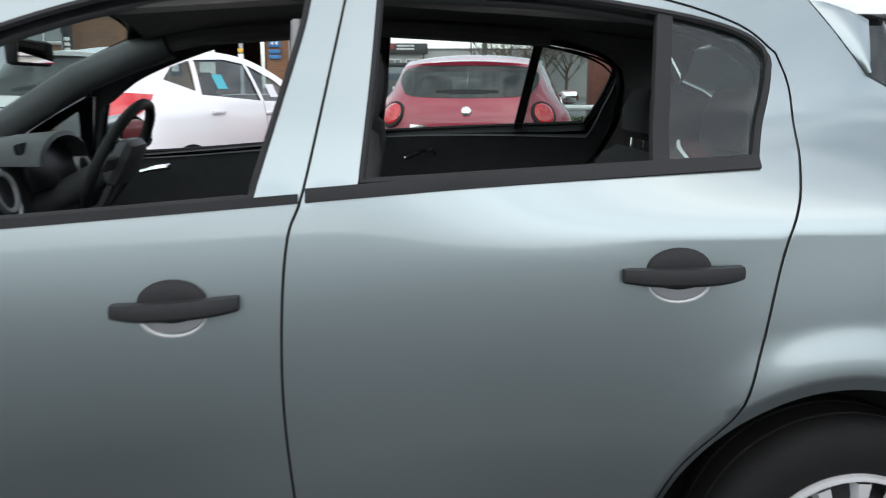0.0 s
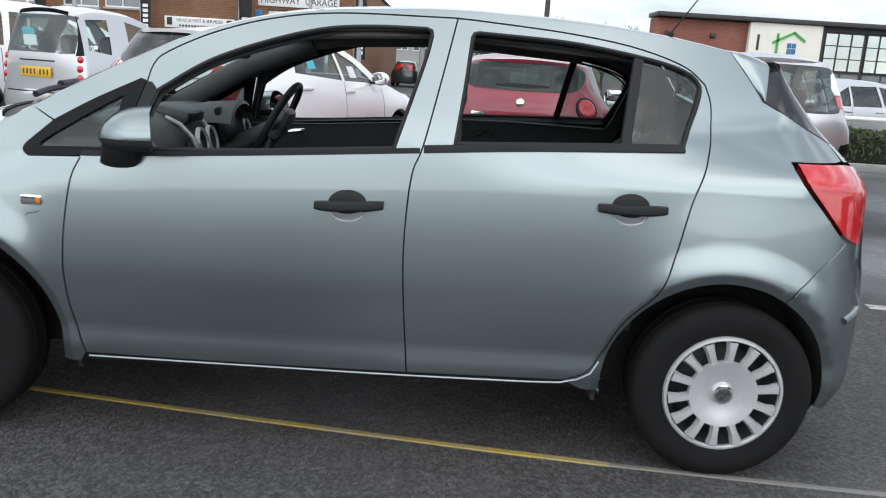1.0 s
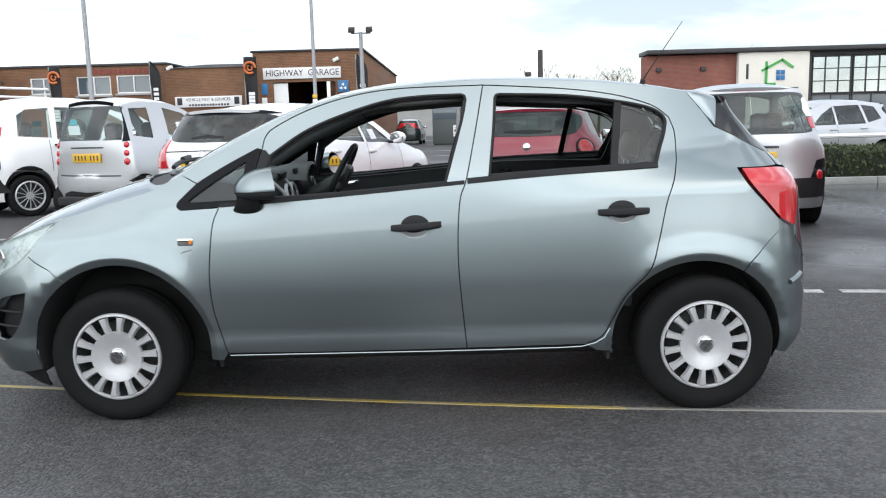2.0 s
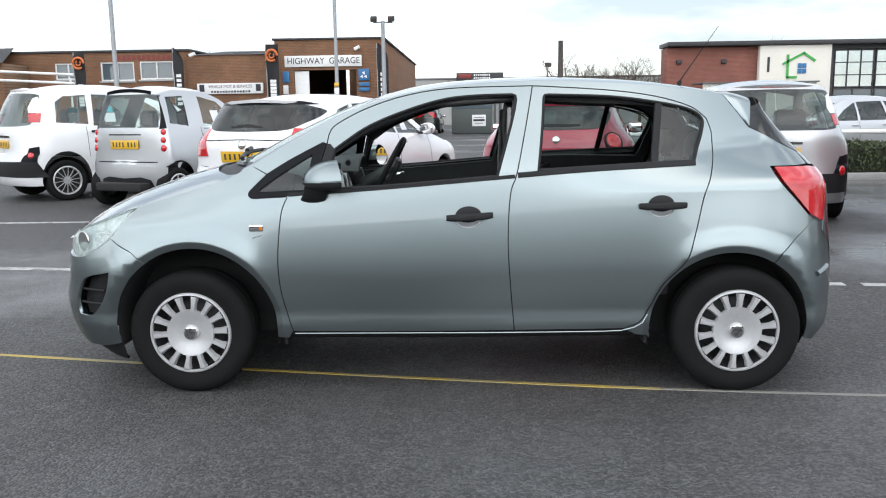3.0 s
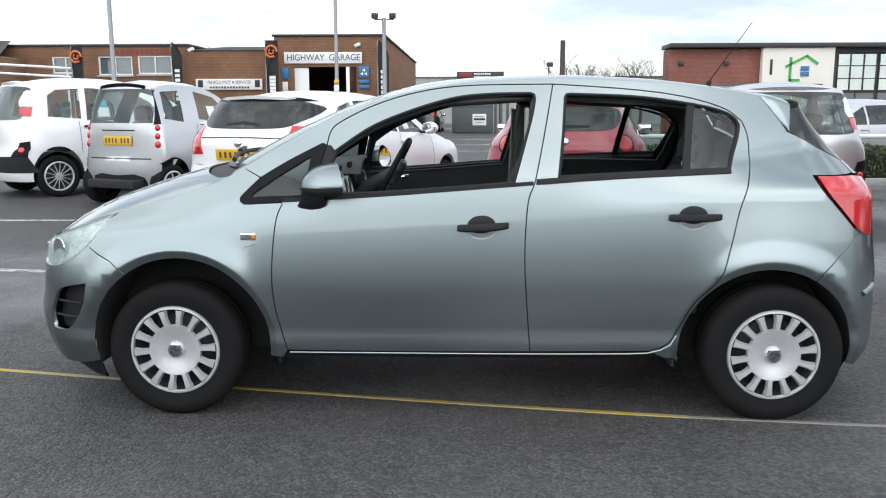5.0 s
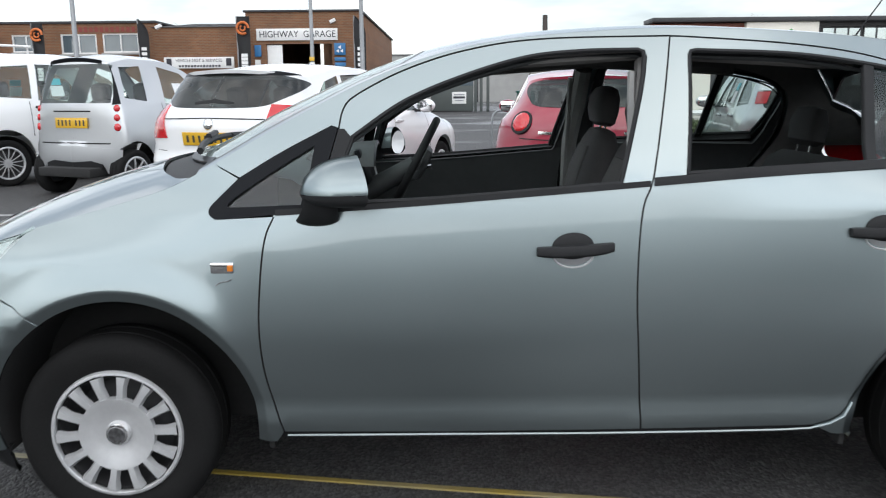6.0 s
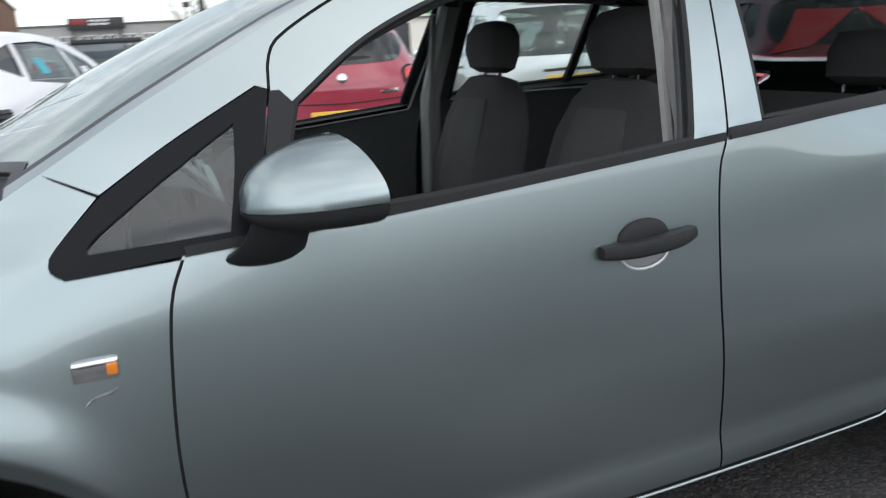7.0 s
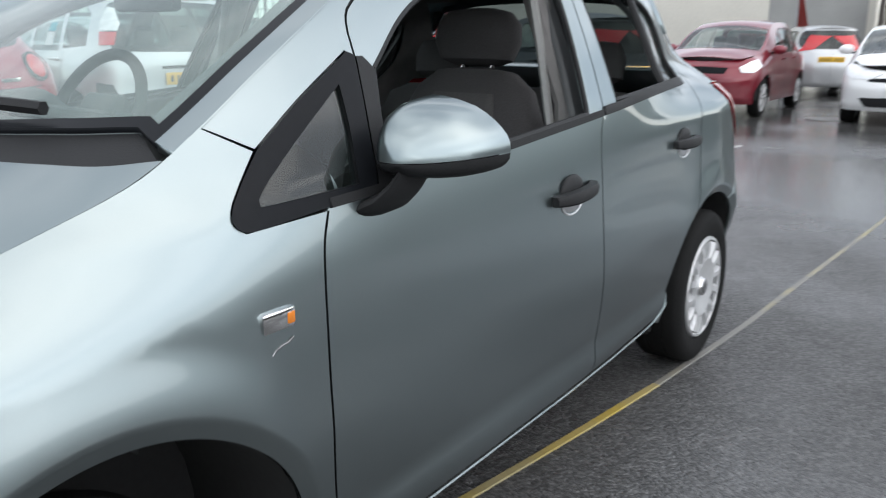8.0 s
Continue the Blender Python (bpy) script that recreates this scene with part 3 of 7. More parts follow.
    quarter = loop([(0.742, 0.301)] + REAR[1:], TOP_R, TOP_F[::-1], [(-0.600, 1.150), (-0.620, 1.157)], [(-0.620, 1.157), (-0.76, 1.085), (-0.873, 1.018)], [(-0.873, 1.018), (-0.95, rail[0][1])], rail,
                   HATCH.uz([(1.234, HATCH.zc(1.234)), (1.29, 1.28), (1.346, 1.201)]), HATCH.uz([(1.346, 1.201), (1.46, 1.142), (1.574, 1.082)]), HATCH.uz([(1.574, 1.082), (1.592, 1.03)]),
                   HATCH.uz([(1.592, 1.03), (1.536, 1.027), (1.398, 1.026)]), HATCH.uz([(1.398, 1.026), (1.436, 0.945), (1.54, 0.831), (1.585, 0.795)]), HATCH.uz([(1.585, 0.795), (1.50, 0.72), (1.43, 0.649)]),
                   HATCH.uz([(1.43, 0.649), (1.4022, 0.6045)]), arc(*AR, 60, 186), [(0.866, 0.262), (0.80, 0.270)], [(0.80, 0.270), (0.742, 0.301)])
    s.panel(f, quarter, grid=0.03, rings=[(1.222, 0.292, 0.370, 0.498)])
    side_body = s.done("body_side", M_SILVER, car)
    s = Sheet()
    s.panel(f, shrink(quarter, 0.01), lift=-0.05, grid=0.1, depth=0)
    s.done("pillar_trim", M_LINER, side_body)
    # dark tubes added behind the shut lines, standing for the shade in the gaps
    for run, owner in ((DOOR_F, door), (GAP, door), (REAR, rear_door), (TOP_F, door), (TOP_R, rear_door)):
        bm = bmesh.new()
        tube(bm, [f(q.x, q.y) + Vector((0, -sd * 0.0105, -0.004 * (q.y > 1.2))) for q in curve(run, 0.03)], 0.0065, 6)
        part("gap_backing", bm, M_VOID, owner)
    # sills: body-coloured parts made black, their shade put into the colour
    bm = bmesh.new()
    rows = []
    for x in np.linspace(-0.795, 0.862, 24):
        rows.append([bm.verts.new(f(x, 0.285) + Vector((0, -sd * inn, z - 0.285))) for z, inn in ((0.296, 0.014), (0.284, 0.015), (0.270, 0.030), (0.254, 0.062), (0.240, 0.105), (0.232, 0.15), (0.230, 0.22))])
    for a, b in zip(rows, rows[1:]):
        for k in range(6):
            bm.faces.new((a[k], a[k + 1], b[k + 1], b[k]))
    bmesh.ops.recalc_face_normals(bm, faces=bm.faces)
    part("sill", bm, M_BLACK, car, "dark sealed sill", angle=60)
    bm = bmesh.new()
    tube(bm, [f(x, z) + Vector((0, sd * 0.001, 0)) for x, z in ((-0.76, 0.289), (-0.5, 0.289), (-0.2, 0.289), (0.1, 0.289), (0.4, 0.289), (0.65, 0.289), (0.735, 0.292), (0.79, 0.306), (0.828, 0.330), (0.852, 0.368))], 0.0034, 6)
    part("sill_edge", bm, M_SILVER, car)
    # fixed triangle ahead of the door: black frame with a small pane
    s = Sheet()
    tri = loop([(-0.915, 0.908), (-0.940, 0.910), (-0.955, 0.923), (-0.953, 0.942), (-0.927, 0.970), (-0.873, 1.020)], [(-0.873, 1.020), (-0.76, 1.087), (-0.620, 1.159)], [(-0.620, 1.159), (-0.600, 1.152)], SASH[::-1], [(-0.655, 0.930), (-0.80, 0.918), (-0.915, 0.908)], step=0.005)
    pane = loop([(-0.898, 0.944), (-0.700, 0.952)], [(-0.700, 0.952), (-0.680, 1.03), (-0.668, 1.098)], [(-0.668, 1.100), (-0.77, 1.038), (-0.870, 0.972), (-0.898, 0.950)], [(-0.898, 0.950), (-0.898, 0.944)], step=0.005)
    s.panel(f, tri, [pane], lift=0.003, grid=0.03)
    trim = s.done("quarter_light", M_GLOSSBLACK, car, "black triangular window frame")
    s = Sheet()
    s.panel(f, shrink(pane, -0.01), lift=-0.004, depth=0, grid=0.03)
    s.done("pane", M_QUARTER if sd < 0 else M_DARKGLASS, trim).visible_shadow = False
    # black sash, belt mouldings and window surround
    s = Sheet()
    s.panel(f, loop(SASH, [(-0.600, 1.150), (-0.583, 1.150)], [(-0.583, 1.150), (-0.564, 1.128)], [(-0.560, 1.132), (-0.596, 1.03), (-0.616, 0.94)], [(-0.616, 0.94), (-0.655, 0.930)]), lift=0.003, grid=0.03, inset=0.001)
    s.done("window_sash", M_BLACK, door)
    for run, owner in (([(-0.768, 0.9205), (-0.6, 0.930), (-0.3, 0.950), (0.250, 0.992)], door), ([(0.262, 0.993), (0.6, 1.016), (1.062, 1.036)], rear_door)):
        s = Sheet()
        lo, hi = curve(run, 0.03), [Vector((p.x, p.y + (0.016 if owner is door else 0.022))) for p in curve(run, 0.03)]
        s.panel(f, lo + hi[::-1], lift=0.006, grid=0.02, inset=0, depth=0.05)
        s.done("belt_moulding", M_BLACK, owner)
    for o, owner in ((win_f, door), (win_r, rear_door)):
        bm = bmesh.new()
        run = [f(q.x, q.y) + Vector((0, -sd * 0.007, 0)) for q in shrink(o, 0.003)]
        tube(bm, run + run[:2], 0.0075, 6)
        part("window_seal", bm, M_BLACK, owner)
    s = Sheet()
    dv = 0.045 if sd > 0 else 0.0
    s.panel(f, loop([(0.862 - dv, 1.035), (0.892 - dv, 1.035)], [(0.892 - dv, 1.035), (0.938 - dv, 1.325)], [(0.938 - dv, 1.325), (0.908 - dv, 1.328)], [(0.908 - dv, 1.328), (0.862 - dv, 1.035)]), lift=-0.003, grid=0.03, inset=0)
    s.done("window_divider", M_BLACK, rear_door)
    s = Sheet()
    s.panel(f, loop([(0.885 - dv, 1.035), (1.061, 1.046)], [(1.061, 1.046), (1.105, 1.15), (1.123, 1.205), (1.126, 1.238), (1.098, 1.27), (1.030, 1.297), (0.930 - dv, 1.322)], [(0.930 - dv, 1.322), (0.885 - dv, 1.035)]), lift=-0.012, depth=0, inset=0)
    s.done("rear_quarter_pane", M_QUARTER, rear_door).visible_shadow = False
    if sd > 0:      # the far rear window is shut
        s = Sheet()
        s.panel(f, loop([(0.36, 1.02), (0.87, 1.035)], [(0.87, 1.035), (0.91, 1.322)], [(0.91, 1.322), (0.693, 1.347), (0.40, 1.359)], [(0.40, 1.359), (0.36, 1.02)]), lift=-0.014, depth=0)
        s.done("side_pane", M_GLASS, rear_door).visible_shadow = False
    # door handles: grip bar; recess shade and glint painted as black cup, bright lip
    for hx, hz, owner, tilt in ((0.047, 0.826, door, 3.2), (0.904, 0.864, rear_door, 0.8)):
        yy = sd * HATCH.width(hx, hz)
        slope = Matrix.Rotation(radians(-tilt), 4, "Y")
        bm = bmesh.new()
        r = bmesh.ops.create_uvsphere(bm, u_segments=24, v_segments=12, radius=1.0)
        bmesh.ops.transform(bm, matrix=Matrix.Translation((hx - 0.006, yy + sd * 0.0005, hz + 0.006)) @ slope @ Matrix.Diagonal((0.058, 0.014, 0.040, 1)), verts=r["verts"])
        cup = part("handle_recess", bm, M_BLACK, owner)
        bm = bmesh.new()
        r = bmesh.ops.create_uvsphere(bm, u_segments=24, v_segments=12, radius=1.0)
        bmesh.ops.transform(bm, matrix=Matrix.Translation((hx - 0.006, yy - sd * 0.001, hz - 0.016)) @ slope @ Matrix.Diagonal((0.056, 0.010, 0.035, 1)), verts=r["verts"])
        part("recess_lit_half", bm, M_SILVER2, owner, "bright lower scoop of the handle")
        bm = bmesh.new()
        tube(bm, [(hx - 0.006 + 0.055 * math.cos(a), yy + sd * 0.004, hz - 0.014 + 0.036 * math.sin(a)) for a in (radians(190 + 16 * k) for k in range(11))], 0.0032, 6)
        part("handle_lip", bm, M_CAP, owner)
        bm = bmesh.new()
        n = 14
        rows = []
        for k in range(n + 1):
            t = -1 + 2 * k / n
            x = hx + 0.104 * t
            yo = yy + sd * (0.012 + 0.026 * (1 - abs(t) ** 2.6))
            hh = 0.0155 * (1 - 0.25 * abs(t) ** 3)
            rows.append([bm.verts.new((x, yo + sd * a, hz + 0.104 * t * math.tan(radians(tilt)) + b * hh)) for a, b in ((-0.018, -0.9), (0, -1), (0.007, -0.6), (0.008, 0.4), (0.003, 1), (-0.018, 1))])
        for a, b in zip(rows, rows[1:]):
            for k in range(6):
                bm.faces.new((a[k], a[(k + 1) % 6], b[(k + 1) % 6], b[k]))
        bm.faces.new(rows[0])
        bm.faces.new(rows[-1][::-1])
        bmesh.ops.recalc_face_normals(bm, faces=bm.faces)
        part("door_handle", bm, M_BLACK, owner)
    # indicator repeater and badge on the wing
    bm = bmesh.new()
    ry = sd * HATCH.width(-0.915, 0.782)
    box(bm, -0.915, ry, 0.782, 0.066, 0.014, 0.033, 0.006)
    rep = part("side_repeater", bm, M_CHROME, car, "clear indicator repeater with an amber bulb")
    bm = bmesh.new()
    box(bm, -0.893, ry + sd * 0.0055, 0.782, 0.016, 0.006, 0.019, 0.004)
    part("amber_bulb", bm, M_AMBER, rep)
    bm = bmesh.new()
    tube(bm, [(-0.912 + dx, sd * HATCH.width(-0.912, 0.742) + sd * 0.001, 0.742 + dz) for dx, dz in ((-0.022, -0.009), (-0.014, -0.002), (-0.002, 0.002), (0.010, 0.003), (0.022, 0.009))], 0.0019, 6)
    part("wing_badge", bm, M_BADGE, car, "small dull metal badge")
    # lamps
    s = Sheet()
    s.panel(f, loop(HATCH.uz([(1.402, 1.024), (1.536, 1.024), (1.590, 1.022), (1.66, 1.01)]), HATCH.uz([(1.66, 1.01), (1.67, 0.95), (1.665, 0.87), (1.640, 0.775)]), HATCH.uz([(1.640, 0.775), (1.585, 0.800), (1.54, 0.835), (1.438, 0.950), (1.402, 1.024)])),
            lift=0.006, grid=0.03, inset=0.004)
    tl = s.done("tail_lamp", M_REDLAMP, car, "red tail lamp")
    s = Sheet()
    s.panel(f, loop([(HATCH.u(1.57, 0.83), 0.83), (HATCH.u(1.50, 0.70), 0.70)], [(HATCH.u(1.50, 0.70), 0.70), (1.76, 0.68)], [(1.76, 0.68), (1.76, 0.95)], [(1.76, 0.95), (HATCH.u(1.57, 0.83), 0.83)]), lift=-0.008, depth=0)
    s.done("corner_panel", M_SILVER, car)
    s = Sheet()
    s.panel(f, loop(HATCH.uz([(-1.466, 0.884), (-1.497, 0.860), (-1.55, 0.788), (-1.60, 0.732), (-1.66, 0.690), (-1.744, 0.655), (-1.80, 0.648)]), HATCH.uz([(-1.80, 0.648), (-1.865, 0.69), (-1.86, 0.725), (-1.835, 0.746), (-1.78, 0.764), (-1.72, 0.7885), (-1.60, 0.8325), (-1.466, 0.878)])),
            lift=0.001, grid=0.03, inset=0.002, depth=0.006)
    hl = s.done("headlamp", M_LAMPGLASS, car, "clear headlamp")
    hl.visible_shadow = False
    s = Sheet()
    s.panel(f, loop(HATCH.uz([(-1.47, 0.86), (-1.58, 0.72), (-1.74, 0.64), (-1.86, 0.635)]), HATCH.uz([(-1.86, 0.635), (-1.93, 0.68), (-1.92, 0.735), (-1.85, 0.758), (-1.78, 0.770), (-1.72, 0.790), (-1.60, 0.834), (-1.47, 0.876)])), lift=-0.010, grid=0.03, depth=0)
    s.done("lamp_housing", M_LAMPHOUSE, hl)
    bm = bmesh.new()
    q = f(HATCH.u(-1.74, 0.72), 0.72)
    lathe(bm, [(0.0005, 0.001), (0.030, 0.002), (0.042, 0.004), (0.044, 0.0)], 24, Matrix.Translation(q) @ Matrix.Rotation(radians(-90 * sd), 4, "X") @ Matrix.Rotation(radians(-35), 4, "Y"))
    part("lamp_bowl", bm, M_CHROME, hl)
    # wheels and arch liners
    for x, turn in ((-1.2555, 4), (1.2555, 9)):
        wheel(car, x, sd * 0.705, 0.288, 0.288, 0.182, sd, "cap", 14, turn)
    for ax, az, ar in (AF, AR):
        bm = bmesh.new()
        liner(bm, ax, sd, az, ar + 0.004, 0.745, 0.50, 0.08, lambda x, z: abs(f(HATCH.u(x, z), z).y) - 0.012)
        part("arch_liner", bm, M_VOID, car)
    for gx, lean in ((-0.835, -6), (0.862, 4)):
        boxpart("splash_guard", (gx, sd * 0.605, 0.375), (0.016, 0.28, 0.31), M_VOID, car, bev=0.003, m=Matrix.Rotation(radians(lean), 4, "Y"))
    # door mirror
    mb = thing("door_mirror", pose(0, 0, 0), "", "")
    mb.parent = car
    for k in ("label", "category"):
        if k in mb:
            del mb[k]
    bm = bmesh.new()
    nx, nt = 14, 28
    rows = []
    for i in range(nx + 1):
        t = i / nx
        # shell from the rounded front (t=0) to the glass opening (t=1)
        sc = (1 - (1 - min(1, t + 0.004)) ** 2.3) ** 0.5
        rows.append([bm.verts.new((-0.686 + 0.158 * t + 0.030 * sc * math.cos(a), sd * (0.864 + 0.012 * t + 0.086 * sc * math.copysign(abs(math.cos(a)) ** 0.75, math.cos(a))), (0.987 + 0.010 * t) + sc * (0.083 * math.sin(a) ** 0.8 * (1 - 0.42 * math.cos(a)) if math.sin(a) > 0 else -0.040 * (-math.sin(a)) ** 0.7)))
                     for a in (2 * math.pi * k / nt for k in range(nt))])
    low = []
    for a, b in zip(rows, rows[1:]):
        for k in range(nt):
            fc = bm.faces.new((a[k], a[(k + 1) % nt], b[(k + 1) % nt], b[k]))
    bm.faces.new(rows[0])
    bmesh.ops.recalc_face_normals(bm, faces=bm.faces)
    me_low = bm.copy()
    bmesh.ops.bisect_plane(bm, geom=bm.verts[:] + bm.edges[:] + bm.faces[:], plane_co=(-0.6, 0, 0.991), plane_no=(0.04, 0, -1), clear_outer=True)
    bmesh.ops.bisect_plane(me_low, geom=me_low.verts[:] + me_low.edges[:] + me_low.faces[:], plane_co=(-0.6, 0, 0.9895), plane_no=(0.04, 0, -1), clear_inner=True)
    part("mirror_cap", bm, M_SILVER, mb, "silver mirror cap")
    part("mirror_base", me_low, M_BLACK, mb)
    bm = bmesh.new()
    r = bmesh.ops.create_circle(bm, cap_ends=True, segments=24, radius=1.0)
    bmesh.ops.transform(bm, matrix=Matrix.Translation((-0.528, sd * 0.876, 1.012)) @ Matrix.Rotation(radians(-19 * sd), 4, "Z") @ Matrix.Rotation(radians(90), 4, "Y") @ Matrix.Diagonal((0.054, 0.079, 1, 1)), verts=r["verts"])
    part("mirror_glass", bm, M_MIRROR, mb)
    bm = bmesh.new()
    rows = []
    for t, y, z, lx, lz in ((0, 0.770, 0.905, 0.050, 0.014), (0.25, 0.800, 0.908, 0.058, 0.018), (0.55, 0.826, 0.922, 0.054, 0.020), (0.8, 0.846, 0.945, 0.048, 0.022), (1, 0.862, 0.972, 0.046, 0.02)):
        rows.append([bm.verts.new((-0.662 + 0.03 * t + lx * math.cos(a), sd * y, z + lz * math.sin(a))) for a in (2 * math.pi * k / 16 for k in range(16))])
    for a, b in zip(rows, rows[1:]):
        for k in range(16):
            bm.faces.new((a[k], a[(k + 1) % 16], b[(k + 1) % 16], b[k]))
    bm.faces.new(rows[0])
    bm.faces.new(rows[-1])
    bmesh.ops.recalc_face_normals(bm, faces=bm.faces)
    part("mirror_foot", bm, M_BLACK, mb)

# bonnet, cowl, windscreen, roof, tailgate, bumpers
tp = HATCH.top()


s = Sheet()
edge = [(x, -HATCH.yc(x) + 0.0008) for x in (-1.02, -1.1, -1.25, -1.43, -1.5, -1.6, -1.68, -1.78)]
front = [(-1.78, -HATCH.yc(-1.78) + 0.001), (-1.835, -0.62), (-1.90, -0.46), (-1.94, -0.27), (-1.95, 0.0), (-1.94, 0.27), (-1.90, 0.46), (-1.835, 0.62), (-1.78, HATCH.yc(-1.78) - 0.001)]
back = [(-1.02, HATCH.yc(-1.02) - 0.002), (-1.10, 0.62), (-1.20, 0.40), (-1.27, 0.0), (-1.20, -0.40), (-1.10, -0.62), (-1.02, -HATCH.yc(-1.02) + 0.002)]
s.panel(tp, loop(edge, front, [(x, -y) for x, y in edge[::-1]], back), grid=0.06, inset=0.0, depth=0.006)
s.done("bonnet", M_SILVER, car)
s = Sheet()
base = [(-0.99, -0.635), (-1.05, -0.52), (-1.13, -0.32), (-1.165, 0.0), (-1.13, 0.32), (-1.05, 0.52), (-0.99, 0.635)]
s.panel(tp, loop(back, [(-1.02, -HATCH.yc(-1.02) + 0.002), (-0.99, -0.635)], base, [(-0.99, 0.635), (-1.02, HATCH.yc(-1.02) - 0.002)]), lift=-0.012, grid=0.06)
s.done("cowl", M_BLACK, car)
pil_x = (-1.0, -0.9, -0.8, -0.7, -0.6, -0.5, -0.42)
inner = [(x, -HATCH.yc(x) + 0.040) for x in pil_x]
head = [(-0.42, -HATCH.yc(-0.42) + 0.040), (-0.37, -0.40), (-0.345, 0.0), (-0.37, 0.40), (-0.42, HATCH.yc(-0.42) - 0.040)]
screen = loop(base[::-1], [base[0], inner[0]], inner, head, [(x, -y) for x, y in inner[::-1]], [(inner[0][0], -inner[0][1]), base[-1]])
s = Sheet()
s.panel(tp, screen, lift=-0.003, depth=0, grid=0.06)
s.done("windscreen", M_SCREEN, car, "clear raked windscreen").visible_shadow = False
s = Sheet()
s.panel(tp, shrink(screen, -0.001), [shrink(screen, 0.022)], lift=-0.001, inset=0, depth=0.01, grid=0.03)
s.done("windscreen_seal", M_GLOSSBLACK, car)
for sd in (-1, 1):
    s = Sheet()
    out = [(x, sd * (HATCH.yc(x) - 0.0005)) for x in pil_x]
    s.panel(tp, loop(out, [out[-1], (-0.42, sd * (HATCH.yc(-0.42) - 0.039))], [(x, sd * (HATCH.yc(x) - 0.039)) for x in pil_x[::-1]], [(-1.0, sd * (HATCH.yc(-1.0) - 0.039)), out[0]]), inset=0, grid=0.03)
    s.done("windscreen_pillar", M_SILVER, car)
s = Sheet()
rx = (-0.42, -0.3, -0.1, 0.15, 0.45, 0.8, 1.05, 1.234)
re = [(x, -HATCH.yc(x) + 0.0005) for x in rx]
tail_line = [(1.234, -HATCH.yc(1.234)), (1.27, -0.40), (1.285, 0.0), (1.27, 0.40), (1.234, HATCH.yc(1.234))]
roof_o = loop(re, tail_line, [(x, -y) for x, y in re[::-1]], [(-0.42, HATCH.yc(-0.42)), head[-1]], head[::-1], [head[0], re[0]])
s.panel(tp, roof_o, grid=0.07, inset=0.0005)
roof = s.done("roof", M_SILVER, car)
s = Sheet()
s.panel(tp, shrink(roof_o, 0.01), lift=-0.035, grid=0.1, depth=0)
s.done("headliner", M_LINER, roof)
bm = bmesh.new()
tube(bm, [(1.15, 0, 1.405), (1.155, 0, 1.43)], 0.012, 10)
tube(bm, [(1.155, 0, 1.43), (1.22, 0, 1.525), (1.346, 0, 1.708)], 0.0035, 8, 0.4)
part("roof_aerial", bm, M_BLACK, car)
# spoiler over the tailgate, with cheeks that run down beside the rear window
fl, fr = HATCH.side(-1), HATCH.side(1)
lead, trail = [], []
seam = curve([(1.346, 1.203), (1.29, 1.282), (1.236, HATCH.zc(1.236) - 0.002)], 0.02)
for sd, f in ((-1, fl), (1, fr)):
    a, b = [], []
    for k, q in enumerate(seam):
        t = k / (len(seam) - 1)
        v = f(HATCH.u(q.x, q.y), q.y)
        a.append(v)
        b.append(Vector((1.352 + 0.016 * t, v.y * (1 - 0.02 * t) + sd * 0.002, 1.203 + 0.108 * t)))
    if sd < 0:
        lead, trail = a, b
        yt, y0 = -b[-1].y, -a[-1].y
        for k in range(1, 18):
            y = -1 + 2 * k / 18
            xl = 1.2355 + 0.05 * (1 - y * y)
            lead.append(tp(xl, y * y0) + Vector((0, 0, 0.0005)))
            trail.append(Vector((1.368 + 0.055 * (1 - abs(y) ** 2.4), y * yt, 1.311 + 0.036 * (1 - abs(y) ** 3))))
    else:
        lead, trail = lead + a[::-1], trail + b[::-1]
bm = bmesh.new()
rows = []
for a, b in zip(lead, trail):
    m1 = a.lerp(b, 0.5)
    out = Vector((0, m1.y, max(0.0, m1.z - 1.0) * 1.3)).normalized() * 0.008
    inn = Vector((-0.02, -0.35 * b.y * 0.1, -0.016))
    rows.append([bm.verts.new(c) for c in (a, a.lerp(b, 0.3) + out * 0.85, a.lerp(b, 0.65) + out * 0.9, a.lerp(b, 0.92) + out * 0.3, b, b + inn * 0.4, b + inn * 1.6)])
for a, b in zip(rows, rows[1:]):
    for k in range(6):
        bm.faces.new((a[k], a[k + 1], b[k + 1], b[k]))
bmesh.ops.recalc_face_normals(bm, faces=bm.faces)
part("roof_spoiler", bm, M_SILVER, car, angle=60)
ue, un = 1.40 + 0.5999, -1.50 - 0.5999
gate, pane_g, bump_r, bump_f = Sheet(), Sheet(), Sheet(), Sheet()
grilles = []
